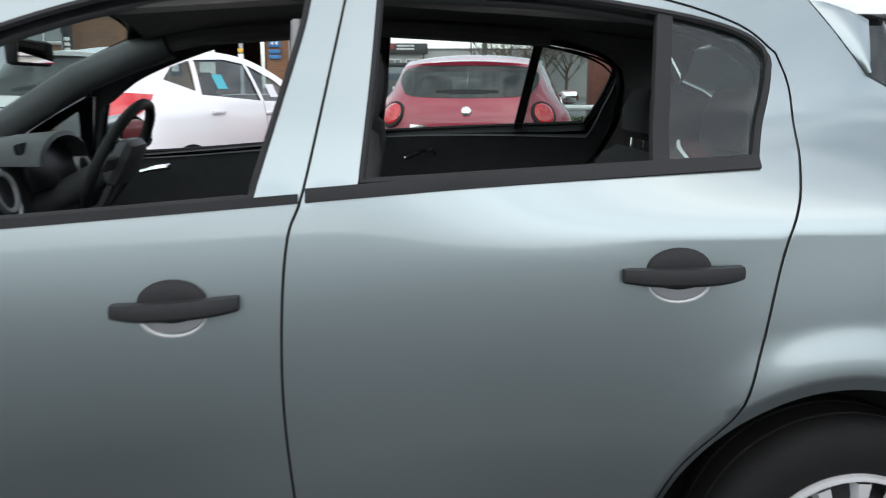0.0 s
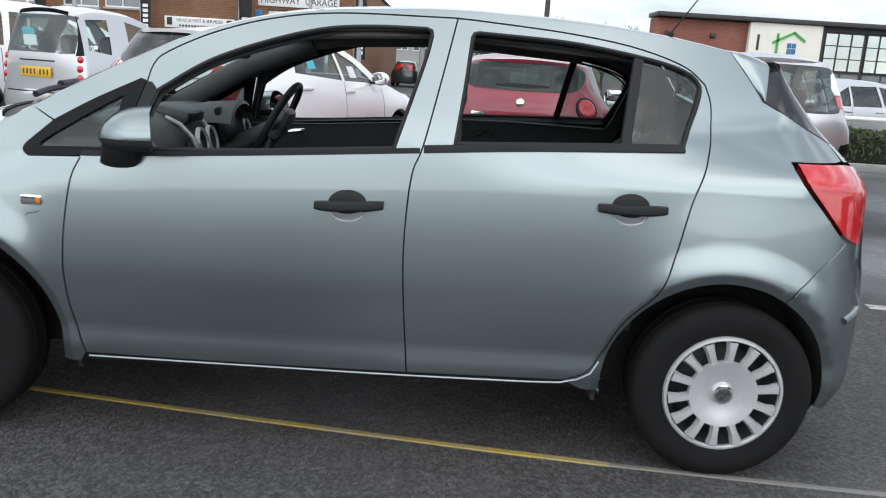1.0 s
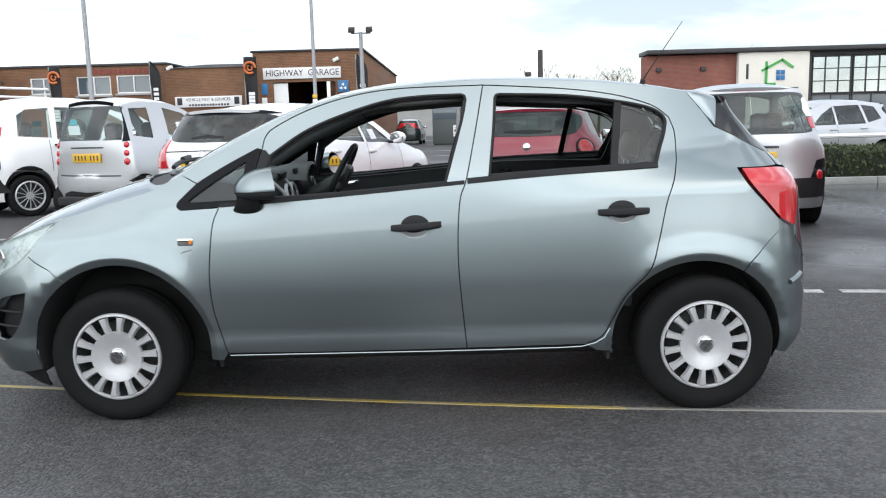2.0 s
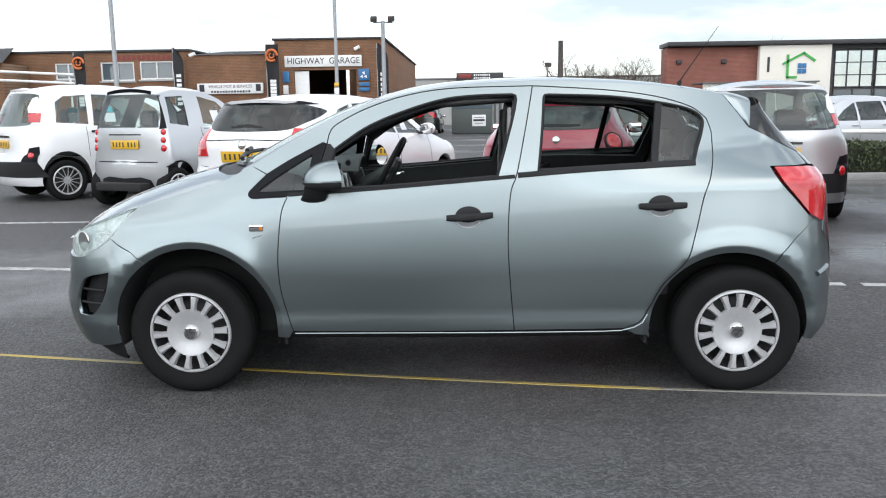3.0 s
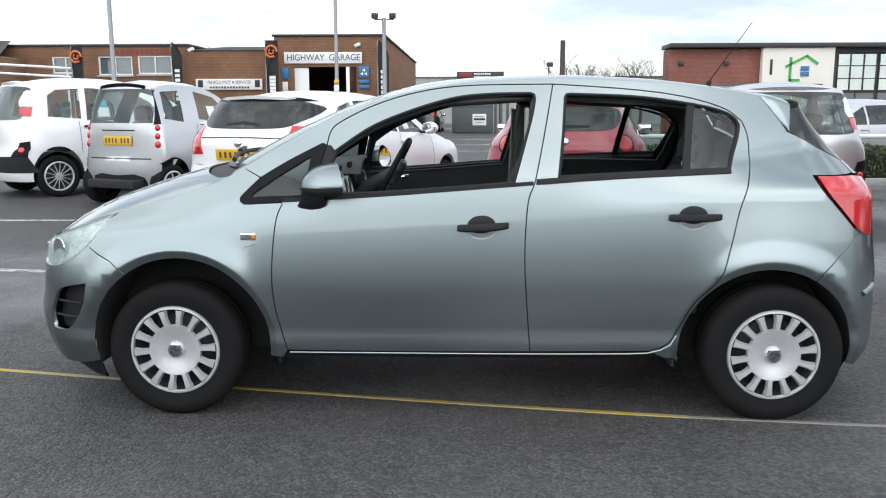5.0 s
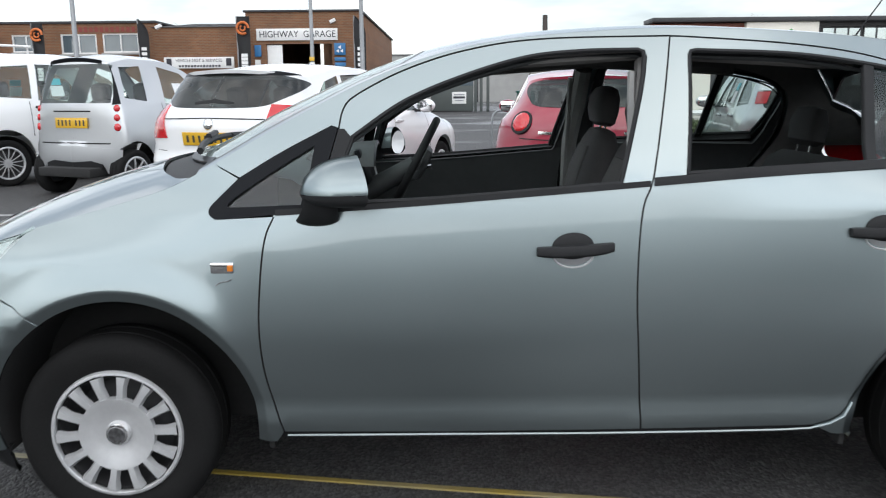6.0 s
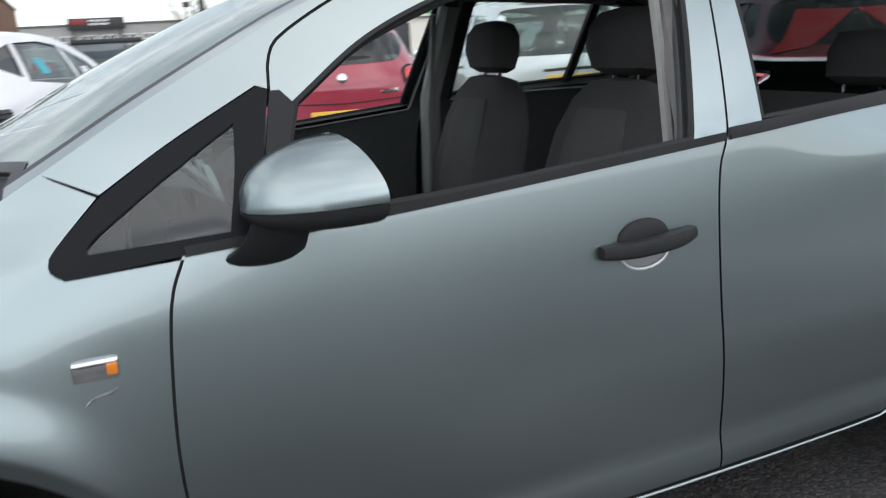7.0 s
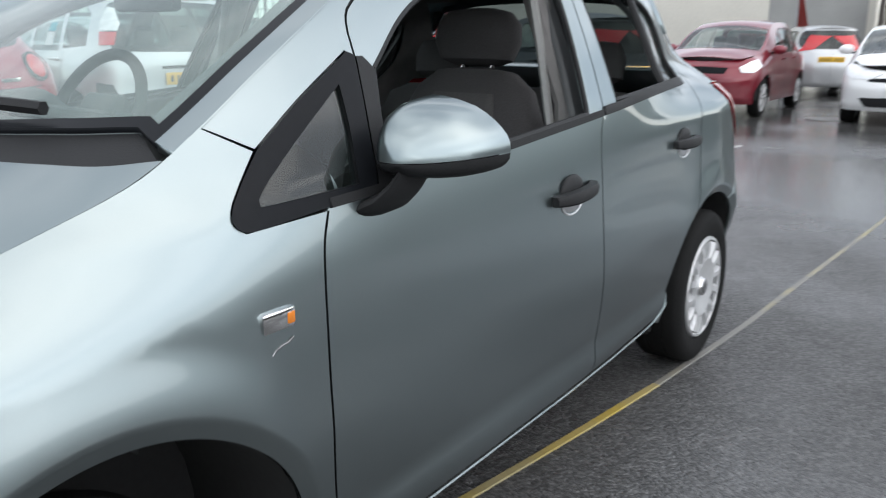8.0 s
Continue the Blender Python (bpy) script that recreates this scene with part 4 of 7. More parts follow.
for f in (fl, fr):
    pane_g.panel(f, loop(HATCH.uz([(1.352, 1.199), (1.46, 1.145), (1.574, 1.086)]), [(HATCH.u(1.574, 1.086), 1.086), (1.75, 1.075), (ue, 1.07)], [(ue, 1.07), (ue, 1.335)], [(ue, 1.335), (1.70, 1.335), (HATCH.u(1.32, 1.29), 1.29)], [(HATCH.u(1.32, 1.29), 1.29), (HATCH.u(1.352, 1.199), 1.199)]), inset=0.0, depth=0.0)
    gate.panel(f, loop([(HATCH.u(1.576, 1.082), 1.082), (1.75, 1.071), (ue, 1.066)], [(ue, 1.066), (ue, 0.64)], [(ue, 0.64), (1.72, 0.645), (1.63, 0.72)], [(1.63, 0.72), (HATCH.u(1.672, 0.86), 0.86), (HATCH.u(1.672, 0.95), 0.95), (HATCH.u(1.664, 1.015), 1.015), (HATCH.u(1.60, 1.03), 1.03)], [(HATCH.u(1.60, 1.03), 1.03), (HATCH.u(1.576, 1.082), 1.082)]), inset=0.0005)
    bump_r.panel(f, loop(HATCH.uz([(1.585, 0.795), (1.50, 0.72), (1.43, 0.649)]), HATCH.uz([(1.43, 0.649), (1.4022, 0.6045)]), [(HATCH.u(*q), q[1]) for q in arc(*AR, 60, -8)], [(HATCH.u(AR[0] + AR[2] - 0.004, 0.24), 0.24), (HATCH.u(1.64, 0.215), 0.215)], [(HATCH.u(1.64, 0.215), 0.215), (ue, 0.21)], [(ue, 0.21), (ue, 0.636)], [(ue, 0.636), (1.72, 0.641), (1.63, 0.715), (HATCH.u(1.612, 0.78), 0.78)], [(HATCH.u(1.612, 0.78), 0.78), (HATCH.u(1.585, 0.795), 0.795)]), inset=0.001, grid=0.026)
    fog = loop(HATCH.uz([(-1.800, 0.455), (-1.745, 0.545), (-1.60, 0.585)]), HATCH.uz([(-1.60, 0.585), (-1.62, 0.50), (-1.66, 0.43), (-1.72, 0.375), (-1.795, 0.372)]), HATCH.uz([(-1.795, 0.372), (-1.805, 0.41), (-1.800, 0.455)]))
    bump_f.panel(f, loop(HATCH.uz([(-1.43, 0.624), (-1.52, 0.69), (-1.586, 0.737)]), HATCH.uz([(-1.586, 0.737), (-1.65, 0.690), (-1.744, 0.65), (-1.82, 0.64)]), [(HATCH.u(-1.82, 0.64), 0.64), (un, 0.66)], [(un, 0.66), (un, 0.20)], [(un, 0.20), (HATCH.u(-1.75, 0.215), 0.215), (HATCH.u(-1.585, 0.24), 0.24)], [(HATCH.u(*q), q[1]) for q in arc(*AF, 192, 125)]), [fog], inset=0.001, grid=0.026)
    grilles.append(Sheet())
    grilles[-1].panel(f, shrink(fog, -0.004), lift=-0.045, depth=0, grid=0.03)
pane_g.done("rear_window", M_DARKGLASS, car, "dark rear window")
gate.done("tailgate", M_SILVER, car)
rb = bump_r.done("rear_bumper", M_SILVER, car)
fb = bump_f.done("front_bumper", M_SILVER, car)
for g in grilles:
    g.done("bumper_grille", M_BLACK, fb)
for sd, f in ((-1, fl), (1, fr)):
    for z in (0.43, 0.495):
        bm = bmesh.new()
        tube(bm, [f(HATCH.u(x, z), z) + Vector((0.01, -sd * 0.014, 0)) for x in (-1.79, -1.74, -1.69, -1.645)], 0.006, 6)
        part("grille_bar", bm, M_BLACK, fb)
    bm = bmesh.new()
    tube(bm, [f(HATCH.u(x, 0.545 + 0.012 * k), 0.545 + 0.012 * k) for k, x in enumerate((1.61, 1.65, 1.68))], 0.012, 8)
    part("bumper_strip", bm, M_SILVER, rb)
    s = Sheet()
    s.panel(f, loop([(HATCH.u(-1.58, 0.135), 0.135), (HATCH.u(-1.75, 0.135), 0.135)], [(HATCH.u(-1.75, 0.135), 0.135), (HATCH.u(-1.80, 0.212), 0.212)], [(HATCH.u(-1.80, 0.212), 0.212), (HATCH.u(-1.57, 0.245), 0.245)], [(HATCH.u(-1.57, 0.245), 0.245), (HATCH.u(-1.58, 0.135), 0.135)]), lift=-0.02)
    s.done("air_dam", M_BLACK, fb)
for f in (fl, fr):
    s = Sheet()
    s.panel(f, loop([(HATCH.u(-1.84, 0.64), 0.64), (un, 0.655)], [(un, 0.655), (un, 0.755)], [(un, 0.755), (HATCH.u(-1.87, 0.73), 0.73)], [(HATCH.u(-1.87, 0.73), 0.73), (HATCH.u(-1.84, 0.64), 0.64)]), lift=-0.012, depth=0)
    s.done("upper_grille", M_BLACK, fb)
    bm = bmesh.new()
    tube(bm, [f(u, 0.70) for u in np.linspace(HATCH.u(-1.88, 0.70), un, 8)], 0.012, 8)
    part("grille_bar", bm, M_CHROME, fb)
boxpart("number_plate", (-2.037, 0, 0.46), (0.012, 0.52, 0.111), M_WPLATE, fb)
boxpart("plate_holder", (-2.028, 0, 0.46), (0.02, 0.54, 0.13), M_BLACK, fb)
# underbody
bm = bmesh.new()
box(bm, 0.0, 0, 0.250, 1.68, 1.22, 0.07, 0.02)
box(bm, 1.58, 0, 0.31, 0.24, 0.98, 0.14, 0.03)
box(bm, -1.66, 0, 0.31, 0.30, 1.0, 0.14, 0.03)
box(bm, 0.0, 0, 0.26, 3.1, 0.98, 0.10, 0.02)
part("underbody", bm, M_VOID, car)

# ---- cabin ----
bm = bmesh.new()
prof = [(-1.08, 0.60), (-1.06, 0.985), (-0.95, 1.020), (-0.84, 1.027), (-0.74, 1.010), (-0.67, 0.965), (-0.645, 0.90), (-0.66, 0.80), (-0.71, 0.62), (-0.75, 0.50)]
rows = [[bm.verts.new((x + 0.03 * (1 - (y / 0.7) ** 2) * (-1), y, z)) for x, z in prof] for y in np.linspace(-0.70, 0.70, 15)]
for a, b in zip(rows, rows[1:]):
    for k in range(len(prof) - 1):
        bm.faces.new((a[k], a[k + 1], b[k + 1], b[k]))
bmesh.ops.recalc_face_normals(bm, faces=bm.faces)
dash = part("dashboard", bm, M_DASH, car, angle=60)
bm = bmesh.new()
rows = []
for k in range(11):
    a = math.pi * k / 10
    rows.append([bm.verts.new((x, 0.37 + r * math.cos(a), 0.962 + h * math.sin(a))) for x, r, h in ((-0.86, 0.15, 0.050), (-0.72, 0.172, 0.080), (-0.585, 0.180, 0.092), (-0.578, 0.170, 0.078), (-0.66, 0.155, 0.066))])
for a, b in zip(rows, rows[1:]):
    for k in range(4):
        bm.faces.new((a[k], a[k + 1], b[k + 1], b[k]))
part("instrument_hood", bm, M_DASH, dash)
bm = bmesh.new()
box(bm, -0.635, 0.37, 0.955, 0.03, 0.33, 0.15, 0.02, Matrix.Rotation(radians(-14), 4, "Y"))
part("instrument_panel", bm, M_GLOSSBLACK, dash, "black instrument face")
bm = bmesh.new()
box(bm, -0.640, 0.0, 0.79, 0.05, 0.26, 0.26, 0.03, Matrix.Rotation(radians(-12), 4, "Y"))
part("centre_console", bm, M_BLACK, dash, "black centre console")
bm = bmesh.new()
box(bm, -0.735, 0.0, 1.008, 0.13, 0.21, 0.055, 0.022, Matrix.Rotation(radians(10), 4, "Y"))
pod = part("display_pod", bm, M_DASH, dash)
bm = bmesh.new()
box(bm, -0.672, 0.0, 0.998, 0.012, 0.17, 0.036, 0.005, Matrix.Rotation(radians(10), 4, "Y"))
part("display", bm, M_GLOSSBLACK, pod, "dark display")
for sy in (-1, 1):          # silver strips that run down beside the vents
    bm = bmesh.new()
    tube(bm, [(-0.745, sy * 0.135, 1.000), (-0.690, sy * 0.133, 0.975), (-0.645, sy * 0.128, 0.930), (-0.618, sy * 0.120, 0.86), (-0.612, sy * 0.110, 0.78)], 0.009, 8)
    part("silver_strip", bm, M_DASHSILVER, dash, "silver trim strip")
for y in (-0.62, -0.062, 0.062, 0.62):
    at_v = Matrix.Translation((-0.632, y, 0.905)) @ Matrix.Rotation(radians(76), 4, "Y")
    bm = bmesh.new()
    lathe(bm, [(0.043, 0.0), (0.046, 0.014), (0.056, 0.016), (0.060, 0.0)], 24, at_v)
    ring = part("air_vent", bm, M_DASHSILVER, dash)
    bm = bmesh.new()
    lathe(bm, [(0.0005, 0.004), (0.030, 0.006), (0.045, 0.008)], 24, at_v)
    part("vent_disc", bm, M_GLOSSBLACK, ring, "black vent centre")
sw = Matrix.Translation((-0.425, 0.37, 0.970)) @ Matrix.Rotation(radians(-62), 4, "Y")
bm = bmesh.new()
n, m2 = 40, 10
rings = [[bm.verts.new(sw @ Vector(((0.182 + 0.016 * math.cos(b)) * math.cos(a), (0.182 + 0.016 * math.cos(b)) * math.sin(a), 0.016 * math.sin(b)))) for b in (2 * math.pi * j / m2 for j in range(m2))] for a in (2 * math.pi * k / n for k in range(n))]
for k in range(n):
    for j in range(m2):
        bm.faces.new((rings[k][j], rings[(k + 1) % n][j], rings[(k + 1) % n][(j + 1) % m2], rings[k][(j + 1) % m2]))
wheel_s = part("steering_wheel", bm, M_BLACK, car)
bm = bmesh.new()
box(bm, 0, 0, -0.02, 0.15, 0.17, 0.06, 0.03)
for ang in (90, -90, 180):
    box(bm, 0.12 * math.cos(radians(ang)), 0.12 * math.sin(radians(ang)), -0.012, 0.13, 0.045, 0.02, 0.008, Matrix.Rotation(radians(ang), 4, "Z"))
bmesh.ops.transform(bm, matrix=sw, verts=bm.verts)
part("steering_boss", bm, M_DASH, wheel_s)
bm = bmesh.new()
tube(bm, [(-0.43, 0.37, 0.95), (-0.72, 0.37, 0.80)], 0.04, 12)
part("steering_column", bm, M_DASH, wheel_s)


def soft(bm, rows_spec):
    """A cushion lofted through rounded-rectangle sections: (centre, half width, half thickness, tilt in the xz plane)."""
    rows = []
    for (cx, cy, cz), hw, ht, tilt in rows_spec:
        t = radians(tilt)
        rows.append([bm.verts.new((cx + ht * math.copysign(abs(math.cos(a)) ** 0.6, math.cos(a)) * math.cos(t), cy + hw * math.copysign(abs(math.sin(a)) ** 0.6, math.sin(a)), cz - ht * math.copysign(abs(math.cos(a)) ** 0.6, math.cos(a)) * math.sin(t)))
                     for a in (2 * math.pi * k / 20 for k in range(20))])
    for a, b in zip(rows, rows[1:]):
        for k in range(20):
            bm.faces.new((a[k], a[(k + 1) % 20], b[(k + 1) % 20], b[k]))
    bm.faces.new(rows[0])
    bm.faces.new(rows[-1])
    bmesh.ops.recalc_face_normals(bm, faces=bm.faces)


for y in (-0.36, 0.36):
    bm = bmesh.new()
    soft(bm, [((0.20, y, 0.50), 0.22, 0.06, 20), ((0.22, y, 0.62), 0.245, 0.075, 18), ((0.26, y, 0.80), 0.25, 0.075, 16), ((0.30, y, 0.95), 0.235, 0.065, 15), ((0.325, y, 1.04), 0.19, 0.055, 14), ((0.335, y, 1.085), 0.13, 0.04, 14), ((0.337, y, 1.095), 0.06, 0.02, 14)])
    seat = part("seat_back", bm, M_CLOTH, car, "dark cloth front seat back")
    bm = bmesh.new()
    soft(bm, [((0.245 - 0.073, y, 0.60), 0.13, 0.012, 17), ((0.262 - 0.073, y, 0.78), 0.13, 0.016, 16), ((0.295 - 0.062, y, 0.95), 0.12, 0.014, 15), ((0.318 - 0.055, y, 1.03), 0.10, 0.010, 14)])
    part("seat_insert", bm, M_CLOTHL, seat)
    bm = bmesh.new()
    soft(bm, [((-0.28, y, 0.44), 0.20, 0.05, 80), ((-0.25, y, 0.46), 0.245, 0.075, 85), ((0.0, y, 0.46), 0.255, 0.075, 88), ((0.22, y, 0.44), 0.24, 0.07, 90)])
    part("seat_cushion", bm, M_CLOTH, car)
    bm = bmesh.new()
    soft(bm, [((0.335, y, 1.105), 0.07, 0.025, 8), ((0.332, y, 1.12), 0.115, 0.042, 8), ((0.334, y, 1.17), 0.135, 0.052, 8), ((0.340, y, 1.22), 0.13, 0.050, 8), ((0.347, y, 1.252), 0.10, 0.036, 8), ((0.350, y, 1.262), 0.05, 0.015, 8)])
    hr = part("headrest", bm, M_CLOTH, car)
    for dy in (-0.05, 0.05):
        bm = bmesh.new()
        tube(bm, [(0.335, y + dy, 1.06), (0.336, y + dy, 1.13)], 0.006, 8)
        part("headrest_post", bm, M_CHROME, hr)
bm = bmesh.new()
soft(bm, [((0.98, 0, 0.50), 0.60, 0.06, 22), ((1.00, 0, 0.62), 0.63, 0.08, 22), ((1.07, 0, 0.82), 0.62, 0.075, 22), ((1.12, 0, 0.95), 0.58, 0.06, 22), ((1.135, 0, 0.99), 0.5, 0.03, 22)])
bench = part("rear_seat_back", bm, M_CLOTH, car, "dark cloth rear bench")
bm = bmesh.new()
soft(bm, [((0.56, 0, 0.46), 0.58, 0.06, 80), ((0.6, 0, 0.47), 0.63, 0.08, 85), ((0.98, 0, 0.46), 0.62, 0.08, 90)])
part("rear_cushion", bm, M_CLOTH, car)
for y in (-0.34, 0.34):
    bm = bmesh.new()
    soft(bm, [((1.155, y, 1.02), 0.08, 0.02, 12), ((1.155, y, 1.04), 0.12, 0.04, 12), ((1.163, y, 1.11), 0.125, 0.045, 12), ((1.172, y, 1.165), 0.10, 0.03, 12), ((1.174, y, 1.172), 0.05, 0.012, 12)])
    rest = part("rear_headrest", bm, M_CLOTH, bench)
    for dy in (-0.06, 0.06):
        bm = bmesh.new()
        tube(bm, [(1.142, y + dy, 0.955), (1.150, y + dy, 1.03)], 0.006, 8)
        part("headrest_post", bm, M_CHROME, bench)
bm = bmesh.new()
box(bm, 0.0, 0, 0.33, 1.6, 1.36, 0.03)
box(bm, 1.35, 0, 0.62, 0.40, 1.0, 0.03)
part("cabin_floor", bm, M_VOID, car)
for sd in (-1, 1):
    bm = bmesh.new()
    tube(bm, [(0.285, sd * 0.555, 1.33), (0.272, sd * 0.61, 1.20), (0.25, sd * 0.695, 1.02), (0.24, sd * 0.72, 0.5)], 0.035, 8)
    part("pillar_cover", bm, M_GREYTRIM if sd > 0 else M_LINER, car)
    bm = bmesh.new()
    tube(bm, [(0.235, sd * 0.585, 1.30), (0.232, sd * 0.62, 1.15), (0.225, sd * 0.66, 0.95), (0.22, sd * 0.68, 0.6)], 0.012, 6)
    part("seat_belt", bm, M_GREYTRIM, car)
    bm = bmesh.new()
    tube(bm, [(-1.02, sd * 0.63, 0.965), (-0.90, sd * 0.61, 1.03), (-0.8, sd * 0.605, 1.09), (-0.6, sd * 0.57, 1.205), (-0.42, sd * 0.55, 1.275), (-0.3, sd * 0.54, 1.315)], 0.05, 10)
    part("pillar_trim", bm, M_DASH, car)
    bm = bmesh.new()
    tube(bm, [(-0.42, sd * 0.545, 1.29), (-0.2, sd * 0.54, 1.335), (0.3, sd * 0.54, 1.365), (0.9, sd * 0.5, 1.33)], 0.028, 8)
    part("rail_trim", bm, M_LINER, car)
bm = bmesh.new()
box(bm, -0.50, 0.0, 1.265, 0.03, 0.22, 0.065, 0.012)
mirror_i = part("interior_mirror", bm, M_BLACK, car)
bm = bmesh.new()
box(bm, -0.484, 0.0, 1.265, 0.003, 0.20, 0.05)
part("mirror_glass", bm, M_MIRROR, mirror_i)
bm = bmesh.new()
tube(bm, [(-0.51, 0, 1.29), (-0.53, 0, 1.33)], 0.01, 8)
part("mirror_stem", bm, M_BLACK, mirror_i)
# wipers
for y0, y1 in ((-0.50, 0.10), (0.12, 0.58)):
    bm = bmesh.new()
    pts = [tp(-1.02 - 0.10 * (1 - (y / 0.6) ** 2), y) + Vector((0, 0, 0.022)) for y in np.linspace(y0, y1, 7)]
    tube(bm, pts, 0.011, 6)
    tube(bm, [pts[3] + Vector((0, 0, 0.012)), pts[5] + Vector((-0.02, 0, 0.014)), tp(-1.19, y1) + Vector((0, 0, 0.02))], 0.012, 6)
    part("wiper", bm, M_BLACK, car)


# ---- the other parked cars ----
def make_car(name, at, heading, shell, paint_m, label, cfg, group="parked cars"):
    """A parked car: at is the ground under the middle of its rear axle, heading the way it faces in degrees."""
    S = Shell(shell)
    fx, rx = shell["axles"]
    m = pose(at[0], at[1], 0, 0, 0, heading - 180) @ pose(-rx, 0, 0)
    c = thing(name, m, label, "car", group)
    xa, xb, n = shell["ends"]
    ue, un = xb + 0.5999, xa - 0.5999
    low, ar, hub = cfg["low"], shell["arch"], shell["hub"]
    ztail, znose = cfg["ztail"], cfg["znose"]
    body = Sheet()
    sides = [loop(*[[q[k], q[(k + 1) % len(q)]] for k in range(len(q))]) for q in cfg["side"]]
    rear_half = S.yz(cfg["rear"])
    for sd in (-1, 1):
        f = S.side(sd)
        rail = [(xb - (xb - xa) * k / 24, S.zc(xb - (xb - xa) * k / 24)) for k in range(25)]
        a0 = math.degrees(math.asin((low - hub) / ar))
        out = loop([(un, low), (fx - ar * math.cos(radians(a0)), low)], arc(fx, hub, ar, 180 - a0, a0), [(fx + ar * math.cos(radians(a0)), low), (rx - ar * math.cos(radians(a0)), low)],
                   [(S.u(x, z), z) for x, z in arc(rx, hub, ar, 180 - a0, a0)], [(S.u(rx + ar * math.cos(radians(a0)), low), low), (ue, low)], [(ue, low), (ue, ztail)],
                   [(ue, ztail), (xb + 0.35, ztail), (xb, S.zc(xb))], rail, [(xa, S.zc(xa)), (xa - 0.3, (S.zc(xa) * 0.4 + znose * 0.6)), (un, znose)], [(un, znose), (un, low)])
        rw = loop(rear_half, [rear_half[-1], rear_half[0]])
        body.panel(f, out, sides + [[Vector((ue + 0.02, q.y)) if q.x > ue - 0.003 else q for q in shrink(rw, 0.001)]], grid=0.08, inset=0.0, depth=0.0)
        for q in sides:
            pn = Sheet()
            pn.panel(f, q, lift=-0.012, inset=-0.004, depth=0.0, grid=0.1)
            pn.done("side_window", cfg.get("side_glass", M_TINT), c).visible_shadow = False
    b = body.done("body", paint_m, c)
    rw_s = Sheet()
    for sd in (-1, 1):
        rw_s.panel(S.side(sd), loop(rear_half, [rear_half[-1], rear_half[0]]), lift=0.003, inset=0.0, depth=0.0, grid=0.08)
    rw_ob = rw_s.done("rear_window", cfg.get("rear_glass", M_DARKGLASS), c, cfg.get("rear_label", ""))
    rw_ob.visible_shadow = False
    tp = S.top()
    xs, xr0 = cfg["screen"]      # windscreen base and roof front, on the middle line
    e = lambda x: S.yc(x)
    rail_x = lambda a, b2, k=10: [a + (b2 - a) * i / k for i in range(k + 1)]
    bon = Sheet()
    xn = S.nose(znose)
    bx = rail_x(xs + 0.10, xa)
    bon.panel(tp, loop([(x, -e(x)) for x in bx], [(xa, -e(xa)), ((xa + xn) / 2 - 0.12, -e(xa) * 0.78), (xn + 0.02, 0), ((xa + xn) / 2 - 0.12, e(xa) * 0.78), (xa, e(xa))], [(x, e(x)) for x in bx[::-1]], [(xs + 0.10, e(xs + 0.1)), (xs - 0.06, 0), (xs + 0.10, -e(xs + 0.1))]), grid=0.1, inset=0.001, depth=0.01)
    bon.done("bonnet", paint_m, c)
    ws = Sheet()
    wx = rail_x(xs + 0.12, xr0 - 0.04)
    ws.panel(tp, loop([(x, -e(x) + 0.03) for x in wx], [(wx[-1], -e(wx[-1]) + 0.03), (xr0, 0), (wx[-1], e(wx[-1]) - 0.03)], [(x, e(x) - 0.03) for x in wx[::-1]], [(wx[0], e(wx[0]) - 0.03), (xs, 0), (wx[0], -e(wx[0]) + 0.03)]), grid=0.1, inset=0.0, depth=0.0)
    ws_ob = ws.done("windscreen", M_GLASS, c)
    ws_ob.visible_shadow = False
    rf = Sheet()
    for sd in (-1, 1):
        rf.panel(tp, loop([(x, sd * e(x)) for x in wx], [(wx[-1], sd * e(wx[-1])), (wx[-1], sd * (e(wx[-1]) - 0.035))], [(x, sd * (e(x) - 0.035)) for x in wx[::-1]], [(wx[0], sd * (e(wx[0]) - 0.035)), (wx[0], sd * e(wx[0]))]), grid=0.1, inset=0, depth=0)
    xt = S.tail(ztail)
    rx2 = rail_x(wx[-1], xb)
    rf.panel(tp, loop([(x, -e(x)) for x in rx2], [(xb, -e(xb)), (xb + 0.75 * (xt - xb), -e(xb) * 0.72), (xt, 0), (xb + 0.75 * (xt - xb), e(xb) * 0.72), (xb, e(xb))], [(x, e(x)) for x in rx2[::-1]], [(wx[-1], e(wx[-1])), (xr0, 0), (wx[-1], -e(wx[-1]))]), grid=0.1, inset=0, depth=0.02)
    roof_o = rf.done("roof", cfg.get("roof_paint", paint_m), c)
    # spoiler
    if cfg.get("spoiler", 0.1):
        bm = bmesh.new()
        rows = []
        for y in np.linspace(-1, 1, 15):
            yy = y * e(xb) * 0.86
            x0 = xb + 0.05
            x1 = xb + (xt - xb) * (1 - abs(y) ** 2.6) ** 0.4 * 0.9 + cfg.get("spoiler", 0.1)
            z1 = ztail + 0.01 - 0.03 * y * y
            rows.append([bm.verts.new(q) for q in ((x0, yy, tp(x0, yy).z - 0.004), ((x0 + x1) / 2, yy, (tp(x0, yy).z + z1) / 2 + 0.014), (x1, yy, z1), (x1 - 0.01, yy, z1 - 0.03), (x0, yy, z1 - 0.05))])
        for a, b2 in zip(rows, rows[1:]):
            for k in range(5):
                bm.faces.new((a[k], a[(k + 1) % 5], b2[(k + 1) % 5], b2[k]))
        bm.faces.new(rows[0])
        bm.faces.new(rows[-1][::-1])
        bmesh.ops.recalc_face_normals(bm, faces=bm.faces)
        part("roof_spoiler", bm, cfg.get("spoiler_paint", paint_m), c)
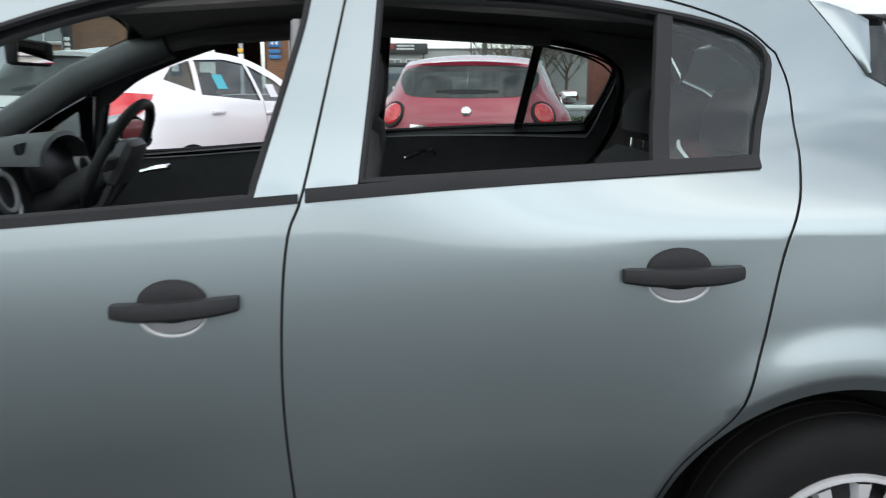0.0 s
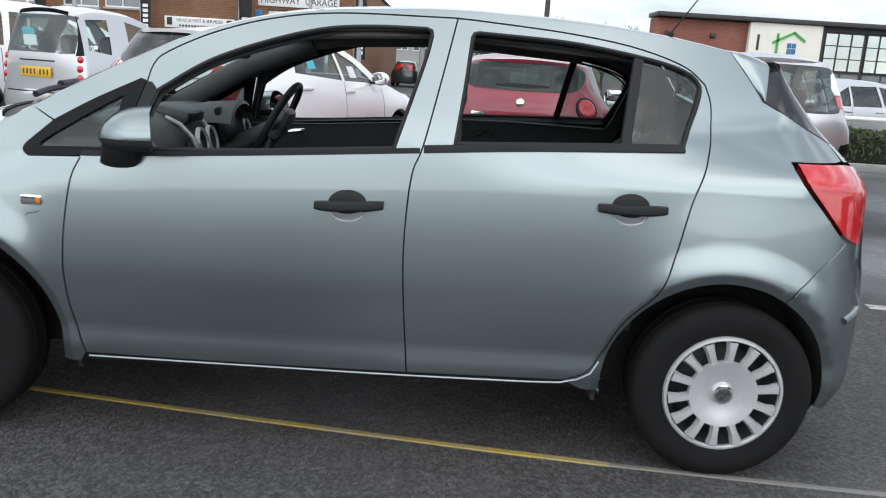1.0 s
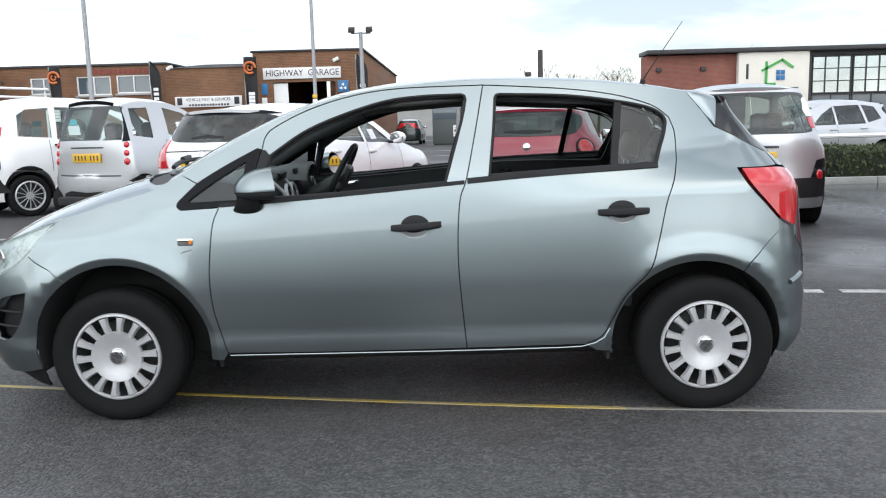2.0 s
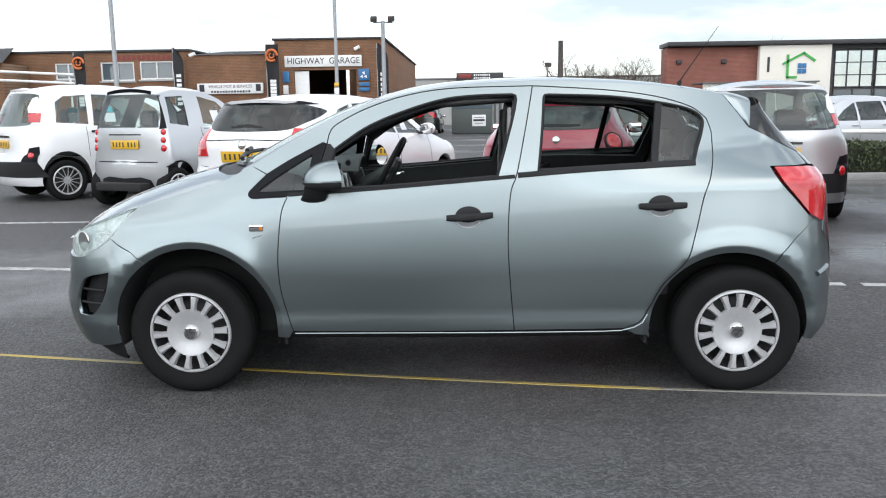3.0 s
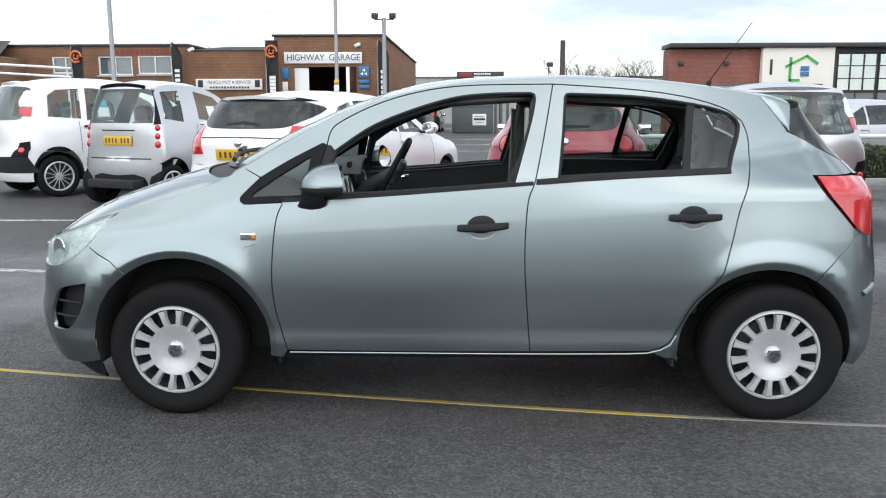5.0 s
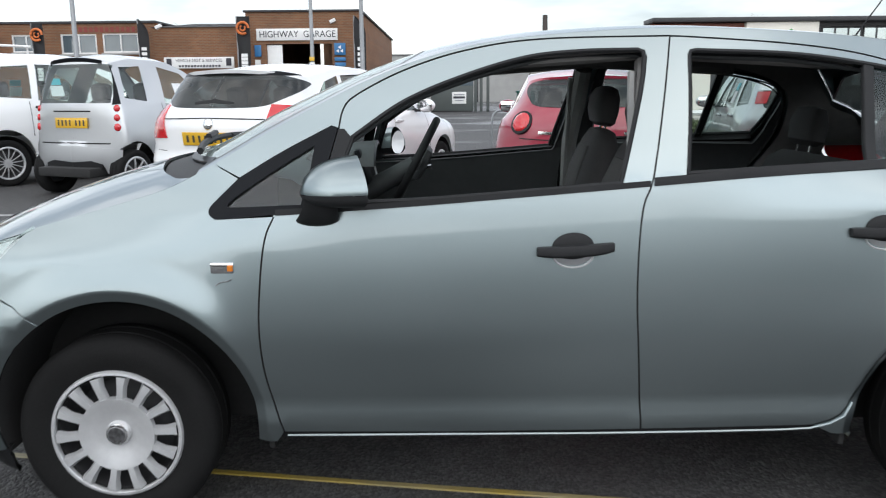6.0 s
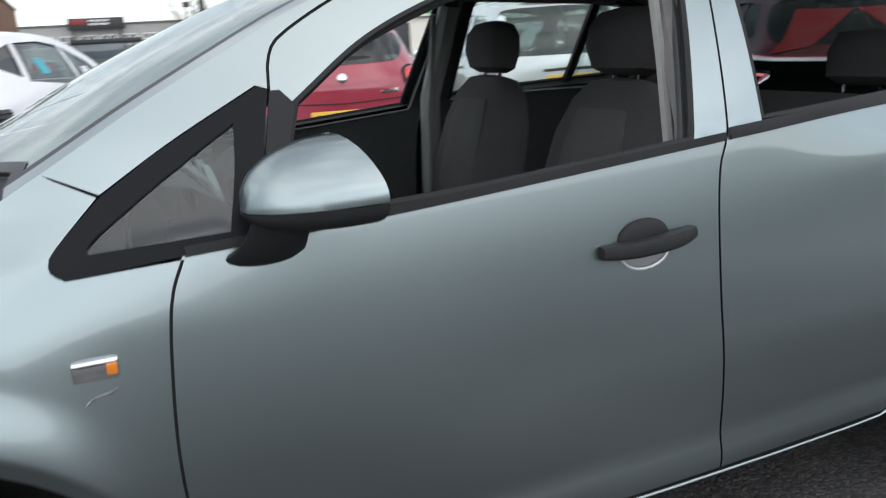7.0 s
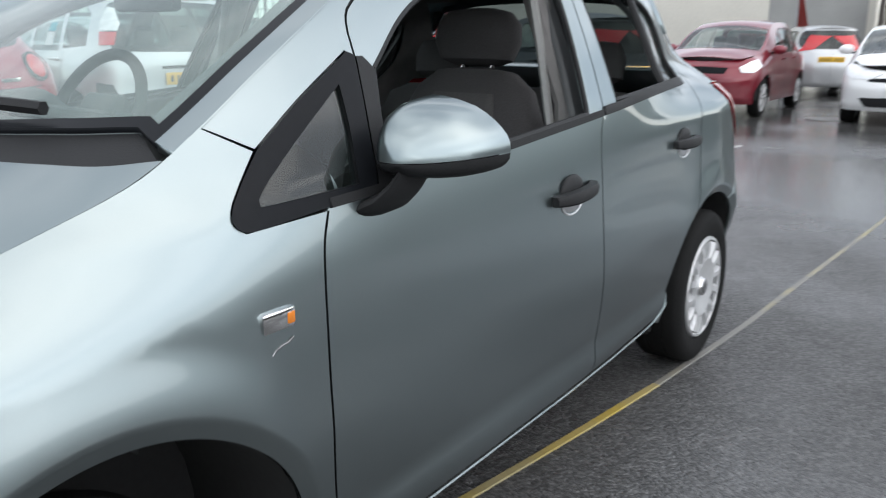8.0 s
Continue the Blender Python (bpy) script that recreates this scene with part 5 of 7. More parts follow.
    # skins laid on the body: lamps, bumpers, bands
    for nm, kind, pts, mt in cfg["skins"]:
        for sd in (-1, 1):
            sk = Sheet()
            q = S.yz(pts) if kind == "y" else S.yz(pts, -1) if kind == "ny" else S.uz(pts)
            sk.panel(S.side(sd), loop(*[[q[k], q[(k + 1) % len(q)]] for k in range(len(q))]), lift=0.008 if "lamp" in nm else 0.004, inset=0.0, depth=0.012, grid=0.05)
            sk.done(nm, mt, c)
    for nm, kind, y, z, r, mt in cfg.get("discs", ()):
        for sd in ((-1, 1) if kind != "mid" else (1,)):
            f = S.side(sd)
            u = S.uy(y, z)
            q = f(u, z)
            nn = (f(u + 1e-3, z) - f(u - 1e-3, z)).cross(f(u, z + 1e-3) - f(u, z - 1e-3)).normalized()
            if nn.x < 0:
                nn = -nn
            hk = 0.3 if nm == "lamp_ring" else 1.0
            bm = bmesh.new()
            lathe(bm, [(0.0005, 0.022 * hk), (r * 0.6, 0.019 * hk), (r * 0.92, 0.010 * hk), (r, 0.0), (r, -0.02)], 24, Matrix.Translation(q) @ nn.to_track_quat("Z", "Y").to_matrix().to_4x4())
            part(nm, bm, mt, c)
    for xg, z0, z1 in cfg.get("gaps", ()):
        for sd in (-1, 1):
            gp = Sheet()
            gp.panel(S.side(sd), loop([(xg, z0), (xg + 0.008, z0)], [(xg + 0.008, z0), (xg + 0.008, z1)], [(xg + 0.008, z1), (xg, z1)], [(xg, z1), (xg, z0)]), lift=0.0015, inset=0, depth=0, grid=0.1)
            gp.done("door_gap", M_VOID, c)
    for hx, hz in cfg.get("handles", ()):
        for sd in (-1, 1):
            boxpart("door_handle", (hx, sd * (S.width(hx, hz) + 0.016), hz), (0.2, 0.03, 0.032), cfg.get("handle", paint_m), c, bev=0.012)
    for x0, x1, z0, z1, mt in cfg.get("stickers", ()):
        for sd in (-1, 1):
            st = Sheet()
            st.panel(S.side(sd), loop([(x0, z0), (x1, z0)], [(x1, z0), (x1, z1)], [(x1, z1), (x0, z1)], [(x0, z1), (x0, z0)]), lift=-0.009, inset=0, depth=0, grid=0.1)
            st.done("window_sticker", mt, c)
    # plates: a coloured plate with dark characters as bars
    for end, z, tilt, wide in cfg.get("plates", ()):
        x = S.tail(z) + 0.010 if end > 0 else S.nose(z) - 0.010
        rot = Matrix.Rotation(radians(tilt), 4, "Y")
        pl = boxpart("number_plate", (x, 0, z), (0.012, 0.52, 0.111), M_YPLATE if end > 0 else M_WPLATE, c, bev=0.003, m=rot)
        for k in (-3, -2, -1, 0, 1.6, 2.6, 3.6):
            bm = bmesh.new()
            box(bm, 0.0065 * end, (k - 0.3) * 0.062, 0, 0.003, 0.024, 0.060)
            bmesh.ops.transform(bm, matrix=Matrix.Translation((x, 0, z)) @ rot, verts=bm.verts)
            part("plate_bar", bm, M_PLATEINK, pl, smooth=False)
    r, rim, kind, slots = cfg["wheels"]
    for x in (fx, rx):
        for sd in (-1, 1):
            wheel(c, x, sd * (shell["W"] - 0.105), r, r, rim, sd, kind, slots, 7)
    for x in (fx, rx)[:cfg.get("liners", 2)]:
        for sd in (-1, 1):
            bm = bmesh.new()
            liner(bm, x, sd, hub, ar - 0.003, shell["W"] - 0.02, shell["W"] - 0.32)
            part("arch_liner", bm, M_VOID, c)
    bm = bmesh.new()
    box(bm, 0, 0, low + 0.03, rx - fx + 0.9, 2 * shell["W"] - 0.62, 0.1, 0.02)
    part("underbody", bm, M_VOID, c)
    # cabin: floor, seats and dash, seen dimly through the glass
    zb = shell["belt"][0]
    bm = bmesh.new()
    box(bm, 0.1, 0, zb - 0.36, rx - fx - 0.5, 2 * shell["W"] - 0.25, 0.05)
    part("cabin_floor", bm, M_VOID, c)
    for x, y in ((cfg["seats"][0], -0.36), (cfg["seats"][0], 0.36), (cfg["seats"][1], -0.36), (cfg["seats"][1], 0.36)):
        bm = bmesh.new()
        soft(bm, [((x - 0.05, y, zb - 0.35), 0.22, 0.06, 18), ((x, y, zb - 0.15), 0.24, 0.07, 16), ((x + 0.05, y, zb + 0.05), 0.2, 0.055, 15), ((x + 0.06, y, zb + 0.09), 0.1, 0.03, 15), ((x + 0.06, y, zb + 0.11), 0.11, 0.045, 10), ((x + 0.07, y, zb + 0.24), 0.11, 0.045, 10), ((x + 0.07, y, zb + 0.27), 0.05, 0.02, 10)])
        part("seat", bm, M_CLOTH, c)
    boxpart("dashboard", (xs + 0.30, 0, zb - 0.12), (0.4, 2 * shell["W"] - 0.32, 0.22), M_DASH, c, bev=0.05)
    for sd in (-1, 1):
        mxp = cfg["mirror"]
        bm = bmesh.new()
        yq = S.width(mxp[0], mxp[1])
        r2 = bmesh.ops.create_uvsphere(bm, u_segments=16, v_segments=10, radius=1)
        bmesh.ops.transform(bm, matrix=Matrix.Translation((mxp[0] - 0.02, sd * (yq + 0.12), mxp[1] + 0.06)) @ Matrix.Diagonal((0.075, 0.11, 0.075, 1)), verts=r2["verts"])
        bmesh.ops.bisect_plane(bm, geom=bm.verts[:] + bm.edges[:] + bm.faces[:], plane_co=(mxp[0] + 0.02, 0, 0), plane_no=(1, 0, 0), clear_outer=True)
        dm = part("door_mirror", bm, cfg.get("mirror_paint", paint_m), c)
        boxpart("mirror_arm", (mxp[0], sd * (yq + 0.02), mxp[1] + 0.01), (0.06, 0.1, 0.03), M_BLACK, dm, bev=0.01)
        boxpart("mirror_glass", (mxp[0] + 0.018, sd * (yq + 0.12), mxp[1] + 0.06), (0.004, 0.16, 0.11), M_MIRROR, dm, bev=0.001)
    return c, S


def tall(c, k):
    """Stretches a car's body upwards, its wheels left round."""
    for ch in c.children:
        if not ch.name.startswith(("tyre", "steel_wheel", "brake_disc", "alloy_wheel", "hubcap", "arch_liner")):
            ch.scale[2] = k


def base(**k):
    d = dict(W=0.85, axles=(-1.3, 1.3), hub=0.31, arch=0.37, flare=0.02, taper=(0.12, 0.10), wedge=(0.03, 0.04), lean=0.42, belt=(0.98, 0.04), ends=(-1.6, 1.4, 2.6))
    d.update(k)
    return d


# white hatchback with a dark wedge of a rear window
WEDGE = base(W=0.885, axles=(-1.324, 1.324), hub=0.32, arch=0.375, belt=(0.985, 0.055), ends=(-1.65, 1.42, 2.7), lean=0.46,
            edge=[(-2.2, 0.66), (-1.9, 0.80), (-1.4, 0.92), (-1.0, 1.0), (-0.8, 1.075), (-0.4, 1.27), (0.0, 1.385), (0.4, 1.42), (0.9, 1.405), (1.42, 1.33), (1.75, 1.26)],
            crown=[(-2.2, 0.10), (-1.0, 0.10), (-0.4, 0.07), (0.2, 0.05), (1.42, 0.075), (1.8, 0.08)],
            nose=[(0.15, -2.05), (0.3, -2.17), (0.5, -2.19), (0.65, -2.16), (0.75, -2.1), (0.9, -1.9)],
            tail=[(0.15, 2.0), (0.3, 2.13), (0.52, 2.16), (0.66, 2.13), (0.70, 2.10), (0.9, 2.10), (1.0, 2.075), (1.1, 2.0), (1.22, 1.92), (1.32, 1.83), (1.40, 1.74)])
M_STICKB = mat("blue_sticker", (0.06, 0.42, 0.50), rough=0.5)
M_STICKW = mat("white_sticker", (0.75, 0.77, 0.78), rough=0.5)
wedge_car = make_car("hatchback_car", (-2.10, 4.88), 69.5, WEDGE, M_WHITE, "white five-door hatchback with a dark wedge-shaped rear window", dict(
    low=0.21, ztail=1.385, znose=0.74, screen=(-1.15, -0.25), wheels=(0.32, 0.205, "alloy", 10), seats=(0.2, 1.05), mirror=(-0.62, 0.98), spoiler=0.10,
    side=[[(-0.72, 0.985), (-0.35, 1.20), (0.02, 1.325), (0.02, 1.005)], [(0.08, 1.008), (0.08, 1.335), (0.40, 1.365), (0.86, 1.35), (0.98, 1.07)], [(1.04, 1.10), (0.93, 1.345), (1.20, 1.29), (1.36, 1.19)]],
    rear=[(0.0, 1.362), (0.40, 1.355), (0.60, 1.315), (0.665, 1.262), (0.60, 1.15), (0.46, 1.085), (0.0, 1.07)],
    skins=[("tail_lamp", "x", [(2.05, 0.82), (2.02, 0.95), (1.90, 1.10), (1.58, 1.075), (1.70, 0.99), (1.84, 0.92), (1.90, 0.81)], M_REDLAMP),
           ("spoiler_band", "y", [(0.0, 1.385), (0.48, 1.375), (0.60, 1.345), (0.55, 1.338), (0.0, 1.352)], M_GLOSSBLACK),
           ("rear_wiper", "y", [(0.0, 1.115), (0.20, 1.105), (0.20, 1.122), (0.05, 1.14), (0.0, 1.15)], M_BLACK),
           ("lower_bumper", "y", [(0.0, 0.24), (0.62, 0.24), (0.66, 0.40), (0.0, 0.42)], M_BLACK),
           ("tailgate_seam", "y", [(0.0, 0.995), (0.52, 0.985), (0.52, 0.979), (0.0, 0.988)], M_VOID), ("bumper_seam", "y", [(0.0, 0.70), (0.62, 0.72), (0.62, 0.714), (0.0, 0.694)], M_VOID)],
    discs=[("badge", "mid", 0.0, 0.942, 0.05, M_CHROME)], gaps=[(0.04, 0.35, 1.0), (-0.90, 0.35, 0.97)], handles=[(-0.05, 0.90), (0.86, 0.93)], plates=[(1, 0.82, 8, 0.52)], handle=M_WHITE, stickers=[(0.55, 0.70, 1.12, 1.24, M_STICKB), (-0.32, -0.16, 1.04, 1.16, M_STICKW)]))[0]
tall(wedge_car, 1.035)

# silver city car with a dark pillar and three round lamps a side
CITY = base(W=0.735, axles=(-0.906, 0.906), hub=0.285, arch=0.315, belt=(0.95, 0.03), ends=(-1.0, 0.98, 2.4), lean=0.33, taper=(0.05, 0.05), wedge=(0.02, 0.02),
             edge=[(-1.35, 0.75), (-1.0, 0.90), (-0.75, 1.03), (-0.5, 1.20), (-0.2, 1.38), (0.1, 1.46), (0.6, 1.475), (0.98, 1.42), (1.2, 1.36)],
             crown=[(-1.3, 0.08), (-0.6, 0.08), (0.0, 0.06), (1.2, 0.06)],
             nose=[(0.15, -1.2), (0.3, -1.32), (0.5, -1.34), (0.7, -1.3), (0.9, -1.15)],
             tail=[(0.15, 1.08), (0.25, 1.18), (0.45, 1.22), (0.56, 1.215), (0.60, 1.17), (0.95, 1.16), (1.0, 1.15), (1.2, 1.12), (1.4, 1.06), (1.5, 1.02)])
city = make_car("city_car", (-4.72, 7.2), 66.5, CITY, M_SILVER2, "small silver city car with a boxy white-grey tail", dict(
    low=0.25, liners=1, ztail=1.475, znose=0.78, screen=(-0.98, -0.15), wheels=(0.285, 0.195, "alloy", 8), seats=(0.2, 0.3), mirror=(-0.48, 1.0), spoiler=0.04, spoiler_paint=M_GLOSSBLACK, mirror_paint=M_BLACK,
    side=[[(-0.55, 0.96), (-0.15, 1.33), (0.22, 1.40), (0.30, 0.98)], [(0.60, 1.02), (0.52, 1.40), (0.86, 1.385), (0.94, 1.06)]],
    rear=[(0.0, 1.42), (0.50, 1.41), (0.53, 1.36), (0.57, 1.06), (0.55, 1.01), (0.0, 1.01)], rear_glass=M_GLASS, side_glass=M_GLASS,
    skins=[("glass_surround", "y", [(0.52, 1.42), (0.60, 1.42), (0.66, 1.0), (0.58, 0.99), (0.585, 1.05)], M_GLOSSBLACK), ("lower_grille", "y", [(0.0, 0.27), (0.40, 0.27), (0.46, 0.36), (0.30, 0.40), (0.0, 0.38)], M_BLACK),
           ("rear_bumper", "y", [(0.0, 0.385), (0.30, 0.40), (0.46, 0.365), (0.50, 0.265), (0.68, 0.265), (0.70, 0.52), (0.0, 0.56)], M_SILVER2), ("tailgate_seam", "y", [(0.0, 0.58), (0.56, 0.58), (0.56, 0.588), (0.0, 0.588)], M_VOID), ("plate_shelf", "y", [(0.0, 0.915), (0.30, 0.915), (0.30, 0.93), (0.0, 0.93)], M_BLACK)],
    discs=[("tail_lamp", "pair", 0.635, 0.955, 0.038, M_REDLAMP), ("tail_lamp", "pair", 0.64, 0.855, 0.038, M_REDLAMP), ("tail_lamp", "pair", 0.645, 0.755, 0.042, M_REDLAMP)], gaps=[(0.36, 0.35, 1.0)], plates=[(1, 0.80, 0, 0.52)], stickers=[(-0.12, 0.05, 1.06, 1.22, M_STICKW)]))[0]
tall(city, 1.12)

TALLCAR = base(W=0.845, axles=(-1.27, 1.27), hub=0.315, arch=0.37, belt=(0.99, 0.02), ends=(-1.5, 1.38, 2.7), lean=0.26, wedge=(0.02, 0.02),
               edge=[(-2.0, 0.80), (-1.6, 0.93), (-1.2, 1.02), (-0.9, 1.18), (-0.5, 1.40), (-0.1, 1.525), (0.4, 1.56), (0.9, 1.555), (1.38, 1.50), (1.7, 1.45)],
               crown=[(-2.0, 0.08), (-0.9, 0.08), (-0.1, 0.06), (1.7, 0.06)],
               nose=[(0.15, -1.9), (0.3, -2.05), (0.55, -2.06), (0.8, -1.98), (0.95, -1.8)],
               tail=[(0.15, 1.85), (0.28, 1.95), (0.5, 1.98), (0.62, 1.96), (0.66, 1.90), (0.95, 1.89), (1.05, 1.87), (1.2, 1.82), (1.4, 1.71), (1.54, 1.60)])
TALL_CFG = dict(low=0.22, ztail=1.535, znose=0.88, screen=(-1.28, -0.35), wheels=(0.315, 0.215, "alloy", 14), seats=(0.15, 1.0), mirror=(-0.75, 1.02), spoiler=0.06,
           side=[[(-0.55, 1.01), (-0.3, 1.28), (0.0, 1.44), (0.02, 1.02)], [(0.08, 1.02), (0.07, 1.455), (0.72, 1.47), (0.78, 1.03)], [(0.86, 1.05), (0.82, 1.46), (1.16, 1.44), (1.30, 1.36), (1.34, 1.08)]],
           rear=[(0.0, 1.49), (0.54, 1.47), (0.60, 1.40), (0.66, 1.10), (0.60, 1.04), (0.0, 1.03)], rear_glass=M_GLASS, side_glass=M_GLASS,
           skins=[("tail_lamp", "x", [(1.52, 1.43), (1.58, 1.41), (1.67, 1.28), (1.68, 1.215), (1.53, 1.215), (1.50, 1.30)], M_CLEARLAMP), ("red_lamp", "x", [(1.53, 1.205), (1.68, 1.205), (1.70, 1.09), (1.57, 1.085)], M_REDLAMP),
                  ("lower_bumper", "y", [(0.0, 0.34), (0.84, 0.34), (0.80, 0.55), (0.70, 0.56), (0.0, 0.55)], M_BLACK), ("brake_lamp", "y", [(0.0, 1.525), (0.16, 1.522), (0.16, 1.508), (0.0, 1.51)], M_REDLAMP),
                  ("chrome_bar", "y", [(0.0, 0.88), (0.28, 0.88), (0.28, 0.905), (0.0, 0.91)], M_CHROME), ("lamp_surround", "y", [(0.62, 0.56), (0.80, 0.55), (0.80, 0.76), (0.70, 0.74)], M_GLOSSBLACK)],
           discs=[("reflector_lamp", "pair", 0.725, 0.65, 0.055, M_REDLAMP)], gaps=[(0.045, 0.35, 1.0), (0.90, 0.6, 1.02)], handles=[(-0.06, 0.93), (0.74, 0.95)], plates=[(1, 0.79, 0, 0.52)], handle=M_BLACK, stickers=[(0.42, 0.58, 1.22, 1.30, M_STICKB), (0.40, 0.58, 1.08, 1.21, M_STICKW)])
tall(make_car("compact_van", (-6.88, 8.68), 48, TALLCAR, M_WHITE, "white tall family car with rounded glass tail lamps", TALL_CFG)[0], 1.12)
TALL_CFG_B = dict(TALL_CFG, discs=[("reflector_lamp", "pair", 0.725, 0.585, 0.055, M_REDLAMP)], rear_glass=M_SMOKE, plates=[(1, 0.79, 0, 0.52)], handle=M_SILVER2)
tall(make_car("compact_van", (3.54, 5.45), 80, TALLCAR, M_SILVER2, "pale silver tall family car beside the hedge", TALL_CFG_B)[0], 1.0)

# red three-door hatchback with round tail lamps
REDCAR = base(W=0.835, axles=(-1.255, 1.255), hub=0.31, arch=0.37, belt=(0.99, 0.055), ends=(-1.5, 1.33, 2.3), lean=0.44, wedge=(0.03, 0.06),
            edge=[(-2.0, 0.70), (-1.6, 0.86), (-1.2, 0.96), (-0.9, 1.05), (-0.5, 1.24), (-0.1, 1.36), (0.3, 1.40), (0.8, 1.385), (1.33, 1.31), (1.6, 1.25)],
            crown=[(-2.0, 0.09), (-0.9, 0.09), (0.0, 0.05), (1.33, 0.06), (1.7, 0.06)],
            nose=[(0.15, -1.9), (0.3, -2.03), (0.5, -2.05), (0.7, -1.98), (0.85, -1.8)],
            tail=[(0.15, 1.88), (0.28, 1.97), (0.5, 2.0), (0.68, 1.985), (0.72, 1.955), (0.9, 1.95), (1.0, 1.92), (1.1, 1.86), (1.2, 1.79), (1.3, 1.68), (1.38, 1.58)])
make_car("hatchback_car", (1.02, 4.72), 81.3, REDCAR, M_RED, "red compact hatchback with round tail lamps and a silver badge", dict(
    low=0.22, ztail=1.355, znose=0.72, screen=(-1.15, -0.3), wheels=(0.31, 0.21, "alloy", 5), seats=(0.2, 0.95), mirror=(-0.6, 1.0), spoiler=0.06,
    side=[[(-0.6, 1.0), (-0.3, 1.17), (0.1, 1.31), (0.32, 1.33), (0.34, 1.02)], [(0.42, 1.03), (0.40, 1.335), (0.75, 1.325), (1.0, 1.25), (1.06, 1.12)]],
    rear=[(0.0, 1.335), (0.42, 1.325), (0.54, 1.27), (0.52, 1.16), (0.44, 1.10), (0.0, 1.085)], rear_glass=M_DARKGLASS,
    skins=[("rear_wiper", "y", [(0.0, 1.115), (0.24, 1.125), (0.24, 1.142), (0.03, 1.15), (0.0, 1.15)], M_BLACK), ("model_letters", "y", [(0.30, 0.86), (0.43, 0.865), (0.43, 0.89), (0.30, 0.885)], M_CHROME), ("bumper_seam", "y", [(0.0, 0.805), (0.60, 0.83), (0.60, 0.823), (0.0, 0.797)], M_VOID),
           ("lower_bumper", "y", [(0.0, 0.24), (0.62, 0.24), (0.66, 0.40), (0.0, 0.42)], M_BLACK)],
    discs=[("lamp_ring", "pair", 0.585, 0.965, 0.110, M_BLACK), ("tail_lamp", "pair", 0.585, 0.967, 0.092, M_REDLAMP), ("badge", "mid", 0.0, 0.99, 0.042, M_CHROME)], gaps=[(0.38, 0.4, 1.0)], plates=[(1, 0.70, 0, 0.52)]))

# dark red and white cars that face the camera at the end of the yard
FAMILY = base(W=0.825, axles=(-1.3, 1.3), hub=0.305, arch=0.36, belt=(0.97, 0.03), ends=(-1.5, 1.45, 2.5), lean=0.30,
            edge=[(-2.0, 0.78), (-1.6, 0.92), (-1.2, 1.02), (-0.9, 1.15), (-0.5, 1.33), (-0.1, 1.45), (0.4, 1.485), (0.9, 1.475), (1.45, 1.40), (1.8, 1.3)],
            crown=[(-2.0, 0.09), (-0.9, 0.08), (0.0, 0.05), (1.8, 0.05)],
            nose=[(0.15, -1.9), (0.3, -2.02), (0.55, -2.04), (0.75, -1.98), (0.9, -1.8)],
            tail=[(0.15, 1.9), (0.3, 2.03), (0.6, 2.05), (0.9, 2.0), (1.1, 1.93), (1.3, 1.8), (1.45, 1.65)])
FAMILY_CFG = dict(low=0.22, ztail=1.44, znose=0.86, screen=(-1.32, -0.4), wheels=(0.305, 0.205, "alloy", 7), seats=(0.15, 1.0), mirror=(-0.78, 0.98), spoiler=0.05,
    side=[[(-0.6, 0.99), (-0.3, 1.22), (0.02, 1.375), (0.02, 0.99)], [(0.08, 0.99), (0.07, 1.385), (0.75, 1.40), (0.85, 1.0)], [(0.92, 1.02), (0.83, 1.40), (1.2, 1.36), (1.36, 1.1)]],
    rear=[(0.0, 1.40), (0.5, 1.385), (0.6, 1.3), (0.62, 1.08), (0.5, 1.02), (0.0, 1.01)],
    skins=[("headlamp", "x", [(-1.52, 0.90), (-1.55, 0.80), (-1.78, 0.70), (-1.90, 0.70), (-1.88, 0.78), (-1.72, 0.86)], M_CLEARLAMP), ("tail_lamp", "x", [(1.72, 1.30), (1.82, 1.28), (1.93, 1.0), (1.80, 0.95)], M_REDLAMP),
           ("upper_grille", "ny", [(0.0, 0.68), (0.36, 0.68), (0.40, 0.77), (0.0, 0.78)], M_GLOSSBLACK), ("lower_grille", "ny", [(0.0, 0.30), (0.42, 0.30), (0.46, 0.42), (0.0, 0.43)], M_BLACK)],
    gaps=[(0.045, 0.35, 0.98), (-0.85, 0.35, 0.95)], handles=[(-0.06, 0.89), (0.76, 0.90)], plates=[(-1, 0.52, 0, 0.52)])
make_car("family_car", (14.5, 2.53), 181, FAMILY, M_DARKRED, "dark red five-door car parked facing the yard", FAMILY_CFG)
SALOON = dict(FAMILY, W=0.855, lean=0.42,
             edge=[(-2.2, 0.72), (-1.7, 0.88), (-1.2, 1.02), (-0.9, 1.12), (-0.5, 1.28), (-0.1, 1.39), (0.3, 1.42), (0.8, 1.39), (1.45, 1.26), (1.8, 1.18)], axles=(-1.35, 1.35), ends=(-1.62, 1.45, 2.5),
             nose=[(0.15, -2.05), (0.3, -2.18), (0.5, -2.22), (0.7, -2.12), (0.85, -1.9)], tail=[(0.15, 2.0), (0.3, 2.15), (0.6, 2.2), (0.9, 2.15), (1.1, 2.05), (1.2, 1.9), (1.3, 1.7)])
